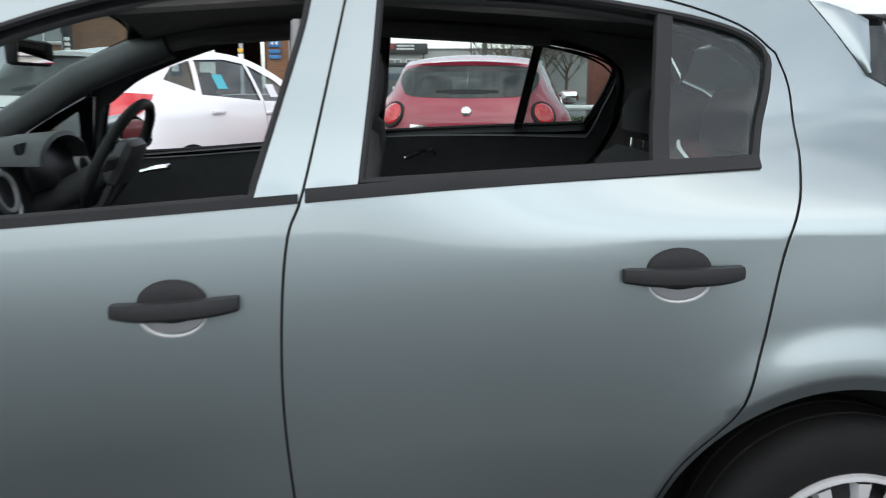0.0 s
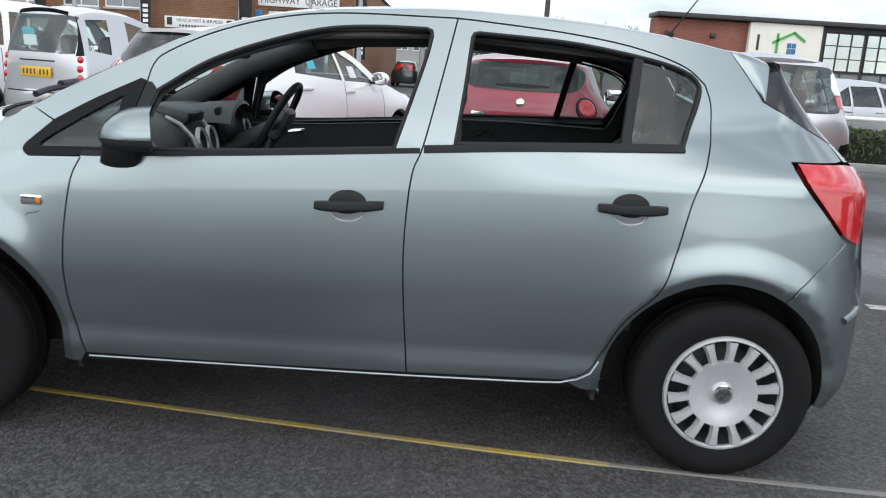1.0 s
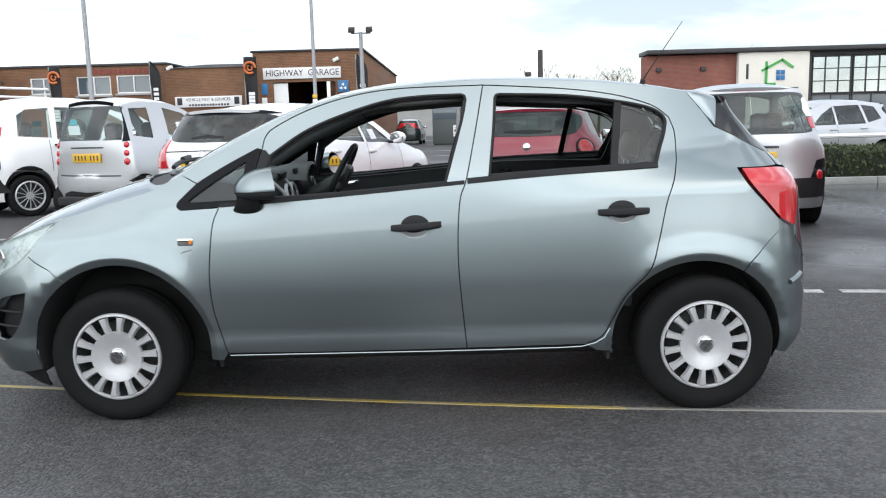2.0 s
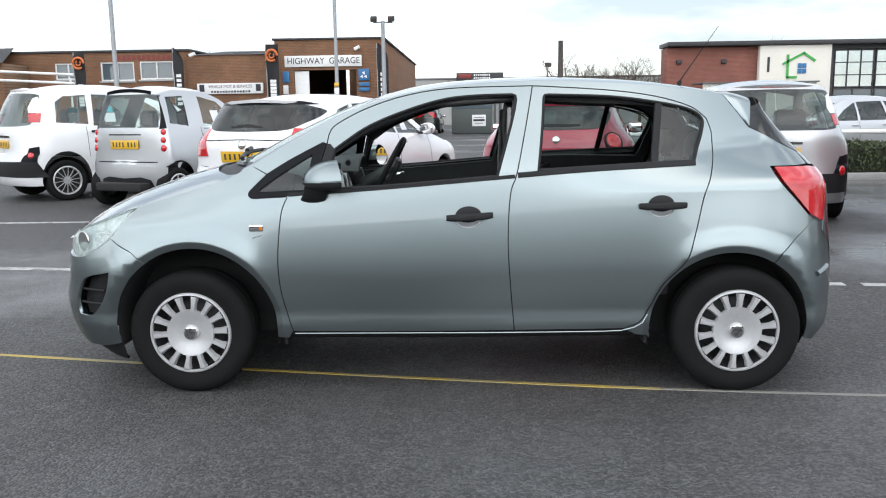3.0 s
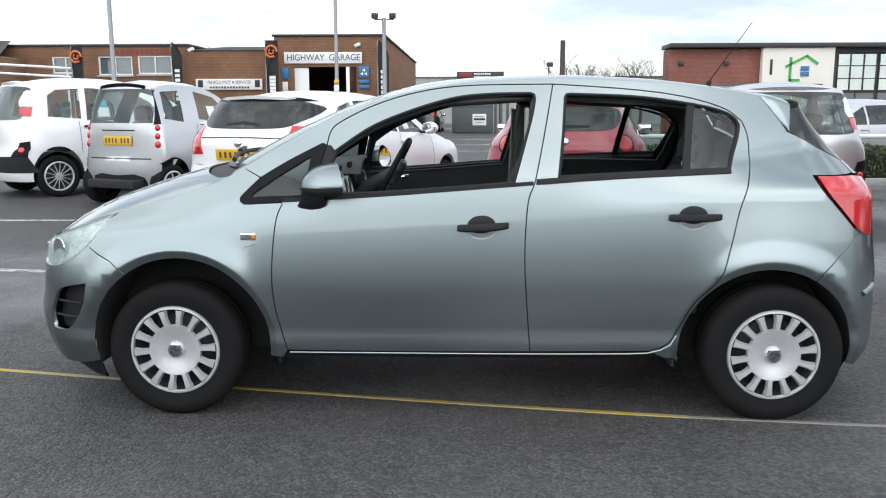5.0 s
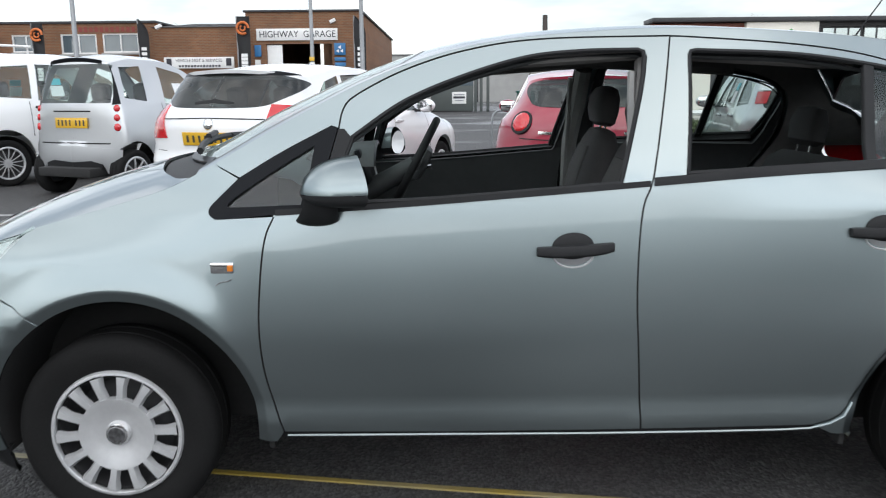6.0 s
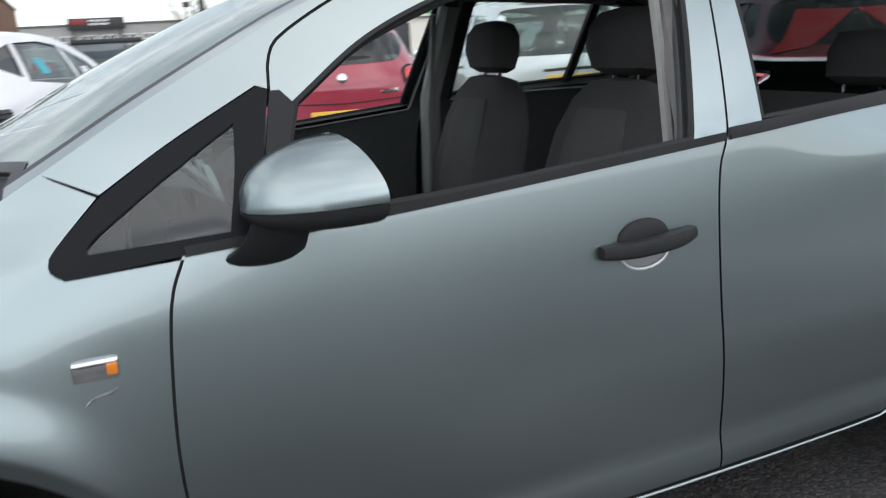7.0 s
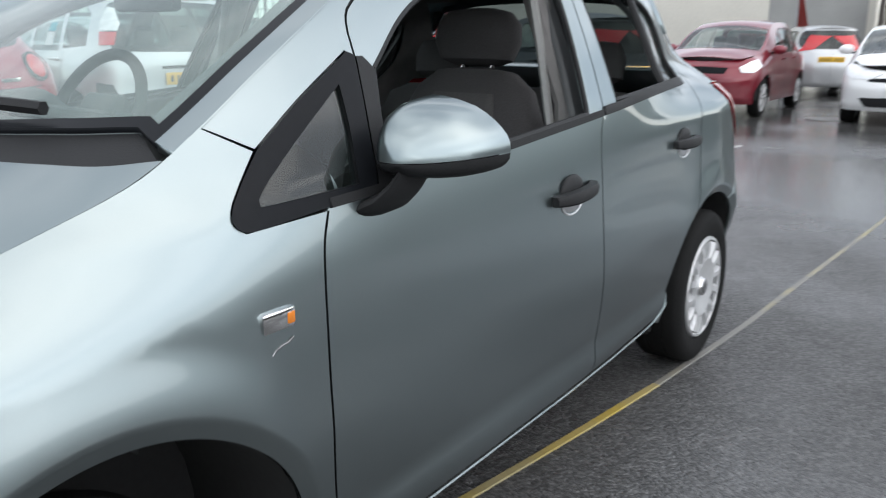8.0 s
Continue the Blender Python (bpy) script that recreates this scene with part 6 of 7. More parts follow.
SALOON_CFG = dict(FAMILY_CFG, ztail=1.27, znose=0.76, screen=(-1.45, -0.25), mirror=(-0.72, 1.0), handle=M_WHITE, side=[[(-0.6, 1.0), (-0.3, 1.19), (0.02, 1.31), (0.02, 1.0)], [(0.08, 1.0), (0.07, 1.32), (0.6, 1.32), (0.85, 1.02)], [(0.92, 1.04), (0.72, 1.31), (1.1, 1.24), (1.3, 1.10)]],
    rear=[(0.0, 1.22), (0.5, 1.21), (0.55, 1.15), (0.5, 1.05), (0.0, 1.05)],
    skins=[("headlamp", "x", [(-1.64, 0.88), (-1.66, 0.80), (-1.98, 0.66), (-2.10, 0.66), (-2.06, 0.74), (-1.84, 0.84)], M_CLEARLAMP), ("tail_lamp", "x", [(1.80, 1.05), (1.95, 1.04), (2.08, 0.8), (1.95, 0.8)], M_REDLAMP),
           ("upper_grille", "ny", [(0.0, 0.62), (0.5, 0.63), (0.52, 0.67), (0.0, 0.68)], M_GLOSSBLACK), ("lower_grille", "ny", [(0.0, 0.28), (0.50, 0.28), (0.60, 0.40), (0.0, 0.42)], M_BLACK)],
    plates=[(-1, 0.53, 0, 0.52)])
make_car("saloon_car", (14.85, 0.0), 186, SALOON, M_WHITE, "white car with a low black grille, parked facing the yard", SALOON_CFG)
SILV = dict(FAMILY_CFG, plates=[(1, 0.80, 0, 0.52)])
make_car("hatchback_car", (18.3, 2.0), 20, FAMILY, M_SILVER2, "silver hatchback seen from behind, with red lamps", SILV)
make_car("hatchback_car", (5.2, 3.4), 60, FAMILY, M_DARKRED, "red hatchback with a dark rear window", dict(FAMILY_CFG, plates=[(1, 0.80, 0, 0.52)]))
make_car("estate_car", (8.6, 2.9), 55, FAMILY, M_DARKCAR, "dark green car with red tail lamps and silver roof bars", dict(FAMILY_CFG, plates=[(1, 0.80, 0, 0.52)]))


# ---- ground ----
def asphalt():
    m = mat("asphalt", (0.080, 0.0795, 0.079), rough=0.6, spec=0.3, var=0.2, scale=0.5, fine=9.0)
    n, l = m.node_tree.nodes, m.node_tree.links
    b = n["Principled BSDF"]
    tc = n.new("ShaderNodeTexCoord")
    vo = n.new("ShaderNodeTexVoronoi")
    vo.inputs["Scale"].default_value = 95.0
    l.new(tc.outputs["Object"], vo.inputs["Vector"])
    sep = n.new("ShaderNodeSeparateColor")
    l.new(vo.outputs["Color"], sep.inputs[0])
    chip = n.new("ShaderNodeMapRange")          # pale and dark stone chips
    chip.inputs["To Min"].default_value, chip.inputs["To Max"].default_value = 0.55, 1.50
    pw = n.new("ShaderNodeMath")
    pw.operation = "POWER"
    pw.inputs[1].default_value = 1.6
    l.new(sep.outputs[0], pw.inputs[0])
    l.new(pw.outputs[0], chip.inputs["Value"])
    old = b.inputs["Base Color"].links[0].from_socket
    mul = n.new("ShaderNodeVectorMath")
    mul.operation = "SCALE"
    l.new(old, mul.inputs[0])
    l.new(chip.outputs[0], mul.inputs["Scale"])
    l.new(mul.outputs[0], b.inputs["Base Color"])
    wet = n.new("ShaderNodeTexNoise")           # damp patches
    wet.inputs["Scale"].default_value = 0.28
    wet.inputs["Detail"].default_value = 5
    l.new(tc.outputs["Object"], wet.inputs["Vector"])
    wr = n.new("ShaderNodeMapRange")
    wr.inputs["From Min"].default_value, wr.inputs["From Max"].default_value = 0.54, 0.76
    wr.inputs["To Min"].default_value, wr.inputs["To Max"].default_value = 0.62, 0.12
    pos = n.new("ShaderNodeSeparateXYZ")
    l.new(tc.outputs["Object"], pos.inputs[0])
    run = n.new("ShaderNodeMapRange")           # rain lies on the lower end of the yard
    run.inputs["From Min"].default_value, run.inputs["From Max"].default_value = 1.0, 7.0
    run.inputs["To Min"].default_value, run.inputs["To Max"].default_value = 0.0, 0.30
    l.new(pos.outputs["X"], run.inputs["Value"])
    tot = n.new("ShaderNodeMath")
    l.new(wet.outputs["Fac"], tot.inputs[0])
    l.new(run.outputs[0], tot.inputs[1])
    l.new(tot.outputs[0], wr.inputs["Value"])
    l.new(wr.outputs[0], b.inputs["Roughness"])
    bp = n.new("ShaderNodeBump")
    film = n.new("ShaderNodeMapRange")          # standing water smooths the stones
    film.inputs["From Min"].default_value, film.inputs["From Max"].default_value = 0.56, 0.80
    film.inputs["To Min"].default_value, film.inputs["To Max"].default_value = 1.0, 0.14
    l.new(tot.outputs[0], film.inputs["Value"])
    l.new(film.outputs[0], bp.inputs["Strength"])
    gloss = n.new("ShaderNodeMapRange")         # and gives them a shine
    gloss.inputs["From Min"].default_value, gloss.inputs["From Max"].default_value = 0.52, 0.74
    gloss.inputs["To Min"].default_value, gloss.inputs["To Max"].default_value = 0.22, 0.75
    l.new(tot.outputs[0], gloss.inputs["Value"])
    l.new(gloss.outputs[0], b.inputs["Specular IOR Level"])
    bp.inputs["Distance"].default_value = 0.004
    l.new(vo.outputs["Distance"], bp.inputs["Height"])
    bp.invert = True
    l.new(bp.outputs[0], b.inputs["Normal"])
    return m


M_ASPHALT = asphalt()
bm = bmesh.new()
bmesh.ops.create_grid(bm, x_segments=12, y_segments=12, size=400)
tagged(part("ground", bm, M_ASPHALT, None, smooth=False), "grey asphalt car park, damp in places", "ground", kind="structure")


def worn(name, color, grey, amount, scale=14.0):
    """Worn road paint that lets the asphalt through."""
    m = mat(name, color, rough=0.6, var=0.15, scale=3, fine=80)
    n, l = m.node_tree.nodes, m.node_tree.links
    b = n["Principled BSDF"]
    tc, nz, rp, mx = n.new("ShaderNodeTexCoord"), n.new("ShaderNodeTexNoise"), n.new("ShaderNodeMapRange"), n.new("ShaderNodeMix")
    mx.data_type = "RGBA"
    nz.inputs["Scale"].default_value, nz.inputs["Detail"].default_value = scale, 6
    l.new(tc.outputs["Object"], nz.inputs["Vector"])
    rp.inputs["From Min"].default_value, rp.inputs["From Max"].default_value = amount - 0.1, amount + 0.1
    l.new(nz.outputs["Fac"], rp.inputs["Value"])
    l.new(rp.outputs[0], mx.inputs["Factor"])
    l.new(b.inputs["Base Color"].links[0].from_socket, mx.inputs["A"])
    mx.inputs["B"].default_value = (*grey, 1)
    l.new(mx.outputs["Result"], b.inputs["Base Color"])
    return m


M_YLINE = worn("worn_yellow_paint", (0.44, 0.32, 0.06), (0.27, 0.26, 0.20), 0.54, 1.3)
M_GLINE = worn("grey_worn_paint", (0.30, 0.27, 0.17), (0.20, 0.195, 0.18), 0.47, 2.2)
M_WLINE = worn("worn_white_paint", (0.45, 0.45, 0.44), (0.12, 0.12, 0.12), 0.56)


def stripe(name, pts, width, material, label):
    pts = [Vector(p) for p in pts]
    run = curve(pts, 0.25)
    bm = bmesh.new()
    rows = []
    for i, p in enumerate(run):
        d = (run[min(i + 1, len(run) - 1)] - run[max(i - 1, 0)]).normalized()
        nn = Vector((-d.y, d.x)) * width / 2 * (1 + 0.12 * noise.noise((p.x * 3, p.y * 3, 0)))
        rows.append([bm.verts.new((p.x + nn.x, p.y + nn.y, 0.0005)), bm.verts.new((p.x + nn.x * 0.8, p.y + nn.y * 0.8, 0.004)), bm.verts.new((p.x - nn.x * 0.8, p.y - nn.y * 0.8, 0.004)), bm.verts.new((p.x - nn.x, p.y - nn.y, 0.0005))])
    for a, b in zip(rows, rows[1:]):
        for k in range(3):
            bm.faces.new((a[k], b[k], b[k + 1], a[k + 1]))
    bmesh.ops.recalc_face_normals(bm, faces=bm.faces)
    return tagged(part(name, bm, material), label, "road marking", kind="structure")


stripe("road_marking_1", [(-9, 0.95), (-6, 0.42), (-2.61, -0.17), (-1.08, -0.45), (0.2, -0.655), (0.93, -0.755)], 0.03, M_YLINE, "worn thin yellow line on the asphalt")
stripe("road_marking_5", [(0.93, -0.755), (1.75, -0.835), (2.46, -0.88), (4.7, -1.03), (9, -1.28), (14, -1.55)], 0.026, M_GLINE, "thin yellow line worn almost to grey")
stripe("road_marking_2", [(-9, 3.02), (-3.42, 2.32), (2.78, 1.54)], 0.10, M_WLINE, "worn white bay line")
stripe("road_marking_3", [(2.90, 1.53), (8, 0.93)], 0.10, M_WLINE, "worn white bay line")
stripe("road_marking_4", [(-7.6, 5.38), (-4.6, 5.45)], 0.10, M_WLINE, "worn white bay line")
bm = bmesh.new()
bmesh.ops.create_cone(bm, cap_ends=True, segments=20, radius1=0.33, radius2=0.33, depth=0.012)
bmesh.ops.transform(bm, matrix=pose(12.2, 0.75, 0.004), verts=bm.verts)
tagged(part("drain_cover", bm, mat("worn_iron", (0.22, 0.22, 0.21), rough=0.4, metal=0.5)), "round worn metal drain cover in the asphalt", "drain cover")


# ---- buildings ----
def brick(name, c1, c2, mortar, scale=1.0):
    m = bpy.data.materials.new(name)
    m.use_nodes = True
    n, l = m.node_tree.nodes, m.node_tree.links
    b = n["Principled BSDF"]
    tc = n.new("ShaderNodeTexCoord")
    mp = n.new("ShaderNodeMapping")
    mp.inputs["Rotation"].default_value = (radians(90), 0, 0)
    br = n.new("ShaderNodeTexBrick")
    br.inputs["Scale"].default_value = scale
    br.inputs["Brick Width"].default_value, br.inputs["Row Height"].default_value, br.inputs["Mortar Size"].default_value = 0.225, 0.075, 0.010
    br.inputs["Color1"].default_value, br.inputs["Color2"].default_value, br.inputs["Mortar"].default_value = (*c1, 1), (*c2, 1), (*mortar, 1)
    l.new(tc.outputs["Object"], mp.inputs["Vector"])
    l.new(mp.outputs[0], br.inputs["Vector"])
    nz, mr, mu = n.new("ShaderNodeTexNoise"), n.new("ShaderNodeMapRange"), n.new("ShaderNodeVectorMath")
    nz.inputs["Scale"].default_value, nz.inputs["Detail"].default_value = 0.9, 6
    l.new(tc.outputs["Object"], nz.inputs["Vector"])
    mr.inputs["To Min"].default_value, mr.inputs["To Max"].default_value = 0.6, 1.35
    l.new(nz.outputs["Fac"], mr.inputs["Value"])
    mu.operation = "SCALE"
    l.new(br.outputs["Color"], mu.inputs[0])
    l.new(mr.outputs[0], mu.inputs["Scale"])
    l.new(mu.outputs[0], b.inputs["Base Color"])
    b.inputs["Roughness"].default_value = 0.85
    return m


M_BRICK = brick("brown_brick", (0.23, 0.095, 0.042), (0.17, 0.070, 0.034), (0.20, 0.15, 0.10))
M_BRICKR = brick("red_brick", (0.26, 0.075, 0.05), (0.20, 0.058, 0.042), (0.22, 0.14, 0.11))
M_WALLW = mat("white_render", (0.72, 0.69, 0.62), rough=0.8, var=0.06, scale=0.8, fine=12)
M_FRAMEW = mat("white_window_frame", (0.75, 0.75, 0.74), rough=0.4, var=0.05)
M_FASCIA = mat("dark_fascia", (0.03, 0.03, 0.033), rough=0.5, var=0.15)
M_SLATE = mat("grey_roof_sheet", (0.13, 0.13, 0.135), rough=0.7, var=0.2, scale=1.2)
M_PANEG = mat("window_pane", (0.10, 0.13, 0.15), rough=0.06, var=0.25, scale=0.6, spec=0.8)
M_SIGNW = mat("white_sign", (0.78, 0.78, 0.77), rough=0.45, var=0.04)
M_INK = mat("sign_ink", (0.03, 0.03, 0.04), rough=0.6)
M_BLUE = mat("blue_sign", (0.03, 0.16, 0.36), rough=0.45, var=0.05)
M_GREEN = mat("green_sign", (0.05, 0.36, 0.07), rough=0.45, var=0.05)
M_ORANGE = mat("orange_sign", (0.60, 0.16, 0.04), rough=0.5, var=0.05)
M_REDSIGN = mat("red_sign", (0.22, 0.03, 0.025), rough=0.5, var=0.05)
M_POLE = mat("galvanised_pole", (0.30, 0.31, 0.32), rough=0.5, metal=0.4, var=0.12)
M_DARKPOLE = mat("dark_timber_pole", (0.07, 0.06, 0.055), rough=0.85, var=0.25)
M_CONC = mat("grey_concrete", (0.36, 0.36, 0.35), rough=0.85, var=0.15, scale=1)
M_KERB = mat("kerb_concrete", (0.30, 0.30, 0.29), rough=0.85, bump=0.3, var=0.2)


def house(name, label, category="building"):
    return thing(name, pose(0, 0, 0), label, category)


def block(parent, name, x0, x1, y0, y1, z0, z1, material, label="", bev=0.01):
    return boxpart(name, ((x0 + x1) / 2, (y0 + y1) / 2, (z0 + z1) / 2), (x1 - x0, y1 - y0, z1 - z0), material, parent, label, bev)


def wall_with_openings(parent, name, x0, x1, y, thick, z1, holes, material):
    """A wall along x with real openings (x0, x1, z0, z1) through it."""
    xs = sorted({x0, x1, *[h[0] for h in holes], *[h[1] for h in holes]})
    bm = bmesh.new()
    for a, b in zip(xs, xs[1:]):
        cuts = sorted((h[2], h[3]) for h in holes if h[0] <= a + 1e-6 and h[1] >= b - 1e-6)
        z = 0.0
        for c0, c1 in cuts + [(z1, z1)]:
            if c0 > z + 1e-6:
                box(bm, (a + b) / 2, y + thick / 2, (z + c0) / 2, b - a, thick, c0 - z)
            z = c1
    bmesh.ops.remove_doubles(bm, verts=bm.verts, dist=0.0005)
    return part(name, bm, material, parent, smooth=False)


M_SKYPANE = mat("mirrored_pane", (0.50, 0.56, 0.58), rough=0.05, metal=0.75, var=0.2, scale=0.5)


def window(parent, x0, x1, z0, z1, y, cols=2, rows=1, frame_m=None, w=0.07, pane_m=None):
    fm = frame_m or M_FRAMEW
    bm = bmesh.new()
    for a, b, c, d in ((x0, x1, z0, z0 + w), (x0, x1, z1 - w, z1), (x0, x0 + w, z0 + w, z1 - w), (x1 - w, x1, z0 + w, z1 - w)):
        box(bm, (a + b) / 2, y, (c + d) / 2, b - a, 0.10, d - c, 0.006)
    for k in range(1, cols):
        x = x0 + (x1 - x0) * k / cols
        box(bm, x, y, (z0 + z1) / 2, w * 0.9, 0.09, z1 - z0 - 2 * w, 0.005)
    for k in range(1, rows):
        z = z0 + (z1 - z0) * k / rows
        box(bm, (x0 + x1) / 2, y + 0.004, z, x1 - x0 - 2 * w, 0.08, w * 0.9, 0.005)
    f = part("window_frame", bm, fm, parent)
    for i in range(cols):
        for j in range(rows):
            boxpart("pane", (x0 + (i + 0.5) * (x1 - x0) / cols, y + 0.03, z0 + (j + 0.5) * (z1 - z0) / rows), ((x1 - x0) / cols - w * 0.8, 0.012, (z1 - z0) / rows - w * 0.8), pane_m or M_PANEG, f, bev=0.0)
    return f


def words(name, text, x, y, z, size, material, parent, font_w=1.0):
    c = bpy.data.curves.new(name, "FONT")
    c.body, c.size, c.align_x, c.align_y, c.extrude = text, size, "CENTER", "CENTER", 0.004
    tmp = bpy.data.objects.new(name, c)
    me = bpy.data.meshes.new_from_object(tmp)
    bpy.data.objects.remove(tmp)
    me.transform(Matrix.Translation((x, y, z)) @ Matrix.Rotation(radians(90), 4, "X") @ Matrix.Diagonal((font_w, 1, 1, 1)))
    return obj(name, me, material, parent)


def bars(name, x0, x1, y, z, h, n, material, parent, gap=0.35):
    bm = bmesh.new()
    w = (x1 - x0) / n
    for k in range(n):
        box(bm, x0 + (k + 0.5) * w, y, z, w * (1 - gap), 0.006, h * (0.8 + 0.2 * ((k * 7) % 3) / 2))
    return part(name, bm, material, parent, smooth=False)


# the garage: a taller bay with a vehicle door, a middle shed and a low office wing
gar = house("garage_building", "brown brick garage with an open vehicle door and white signs")
door_h = (-8.35, -5.85, 0.0, 3.45)
wall_with_openings(gar, "wall", -10.0, -4.45, 38.0, 0.3, 5.0, [(-9.05, -5.85, 0.0, 3.5)], M_BRICK)
block(gar, "wall", -10.0, -9.7, 38.3, 60, 0, 5.0, M_BRICK)
block(gar, "wall", -4.75, -4.45, 38.3, 62, 0, 4.98, M_BRICK)
block(gar, "wall", -9.7, -4.75, 61.7, 62, 0, 5.0, M_BRICK)
block(gar, "roof", -10.1, -4.35, 37.9, 62.1, 5.0, 5.1, M_FASCIA, bev=0.02)
block(gar, "vehicle_door", -9.04, -8.30, 38.1, 38.18, 0.0, 3.46, M_FRAMEW, "white door leaf")
block(gar, "bay_floor", -9.7, -4.75, 38.3, 61.7, 0.004, 0.05, M_CONC)
block(gar, "sign_board", -9.5, -5.55, 37.9, 37.98, 3.66, 4.22, M_SIGNW, "white fascia board")
words("lettering", "HIGHWAY  GARAGE", -7.5, 37.89, 3.94, 0.44, M_INK, gar, 0.92)
block(gar, "test_sign", -5.72, -5.18, 37.9, 37.97, 2.95, 3.52, M_BLUE, "blue sign with white triangles")
for dx, dz in ((-0.10, -0.10), (0.10, -0.10), (0.0, 0.08)):
    bm = bmesh.new()
    bmesh.ops.create_cone(bm, cap_ends=True, segments=3, radius1=0.10, radius2=0.10, depth=0.012)
    bmesh.ops.transform(bm, matrix=Matrix.Translation((-5.45 + dx, 37.89, 3.24 + dz)) @ Matrix.Rotation(radians(90), 4, "X") @ Matrix.Rotation(radians(90), 4, "Z"), verts=bm.verts)
    part("triangle", bm, M_SIGNW, gar, smooth=False)
for z in (2.75, 2.50):
    block(gar, "notice", -5.72, -5.18, 37.9, 37.97, z - 0.09, z + 0.09, M_BLUE)
block(gar, "notice", -9.62, -9.30, 37.9, 37.97, 2.9, 3.45, M_BLUE)
block(gar, "notice", -9.62, -9.36, 37.9, 37.97, 2.3, 2.75, M_SIGNW)
for x, z in ((-5.75, 4.55), (-14.2, 4.35)):
    bm = bmesh.new()
    box(bm, x, 37.8, z, 0.30, 0.25, 0.16, 0.02, Matrix.Rotation(radians(-25), 4, "Y"))
    part("flood_lamp", bm, M_FRAMEW, gar)
wall_with_openings(gar, "wall", -14.7, -10.0, 38.4, 0.3, 4.35, [], M_BRICK)
bm = bmesh.new()
v = [bm.verts.new(q) for q in ((-14.8, 38.3, 4.36), (-10.0, 38.3, 4.36), (-10.0, 44, 4.95), (-14.3, 44, 4.95), (-14.8, 60, 4.36), (-10.0, 60, 4.36))]
bm.faces.new((v[0], v[1], v[2], v[3]))
bm.faces.new((v[3], v[2], v[5], v[4]))
bm.faces.new((v[0], v[3], v[4]))
r = bmesh.ops.solidify(bm, geom=bm.faces[:], thickness=0.12)
part("roof", bm, M_SLATE, gar, smooth=False)
block(gar, "service_board", -14.2, -10.75, 38.25, 38.38, 2.38, 2.92, M_SIGNW, "white board")
words("lettering", "VEHICLE MOT & SERVICES", -12.47, 38.24, 2.75, 0.21, M_INK, gar, 0.95)
bars("lettering_bars", -13.5, -11.4, 38.24, 2.49, 0.11, 14, M_INK, gar)
for x in (-13.95, -11.0):
    block(gar, "board_emblem", x - 0.13, x + 0.13, 38.235, 38.25, 2.5, 2.86, M_INK)
office = house("office_wing", "low brown brick office wing with white-framed windows")
wins = [(-22.0, -20.6, 3.25, 4.1), (-19.55, -17.75, 3.15, 4.12), (-17.45, -15.65, 3.2, 4.14)]
wall_with_openings(office, "wall", -26.5, -14.7, 39.0, 0.3, 4.62, wins, M_BRICK)
for w in wins:
    window(office, w[0], w[1], w[2], w[3], 39.08, 2)
    block(office, "window_sill", w[0] - 0.08, w[1] + 0.08, 38.92, 39.05, w[2] - 0.10, w[2] - 0.002, M_CONC)
block(office, "roof", -26.6, -14.71, 38.9, 55, 4.62, 4.74, M_FASCIA, bev=0.02)
bars("fascia_letters", -18.9, -15.2, 38.97, 4.33, 0.26, 14, M_REDSIGN, office)
shed = house("brick_shed", "brown brick shed with a shallow grey roof")
block(shed, "wall", -40, -23.4, 36.5, 38.9, 0, 4.0, M_BRICK)
bm = bmesh.new()
for a in (0,):
    v = [bm.verts.new(q) for q in ((-40.3, 36.2, 4.0), (-23.2, 36.2, 4.0), (-24.2, 39.2, 4.95), (-40.3, 39.2, 4.95))]
    bm.faces.new(v)
    bmesh.ops.solidify(bm, geom=bm.faces[:], thickness=0.15)
part("roof", bm, M_SLATE, shed, smooth=False)


def feather(x, y, z0, z1, w, logo):
    t = thing("feather_flag" if not logo else "banner", pose(x, y, 0), "black advertising flag on a pole with pale lettering" if not logo else "black banner with an orange ring", "flag", "advertising flags")
    bm = bmesh.new()
    tube(bm, [(-w / 2, 0, 0), (-w / 2, 0, z1)], 0.03, 8)
    part("pole", bm, M_POLE, t)
    bm = bmesh.new()
    n = 12
    rows = []
    for k in range(n + 1):
        z = z0 + (z1 - z0) * k / n
        ww = w * (1.0 if k < n - 3 or logo else (1 - ((k - n + 3) / 3.2) ** 2))
        rows.append([bm.verts.new((-w / 2 + ww * j / 4, 0.05 * math.sin(j * 0.9 + k * 0.5), z)) for j in range(5)])
    for a, b in zip(rows, rows[1:]):
        for j in range(4):
            bm.faces.new((a[j], a[j + 1], b[j + 1], b[j]))
    bmesh.ops.solidify(bm, geom=bm.faces[:], thickness=0.012)
    part("cloth", bm, M_FASCIA, t)
    bm = bmesh.new()
    for k in range(7):
        z = z0 + 0.3 + k * (z1 - z0) * (0.075 if not logo else 0.055)
        box(bm, 0.02, -0.09, z, w * 0.5, 0.01, (z1 - z0) * 0.048)
    part("lettering_bars", bm, M_SIGNW, t, smooth=False)
    if logo:
        bm = bmesh.new()
        zc = z1 - 0.55
        tube(bm, [(0.27 * math.cos(a), -0.13, zc + 0.27 * math.sin(a)) for a in (2 * math.pi * k / 24 * 0.85 for k in range(25))], 0.06, 8)
        tube(bm, [(0.12 * math.cos(a), -0.13, zc + 0.12 * math.sin(a)) for a in (2 * math.pi * k / 16 * 0.8 + 2 for k in range(17))], 0.04, 8)
        part("ring", bm, M_ORANGE, t)
    return t


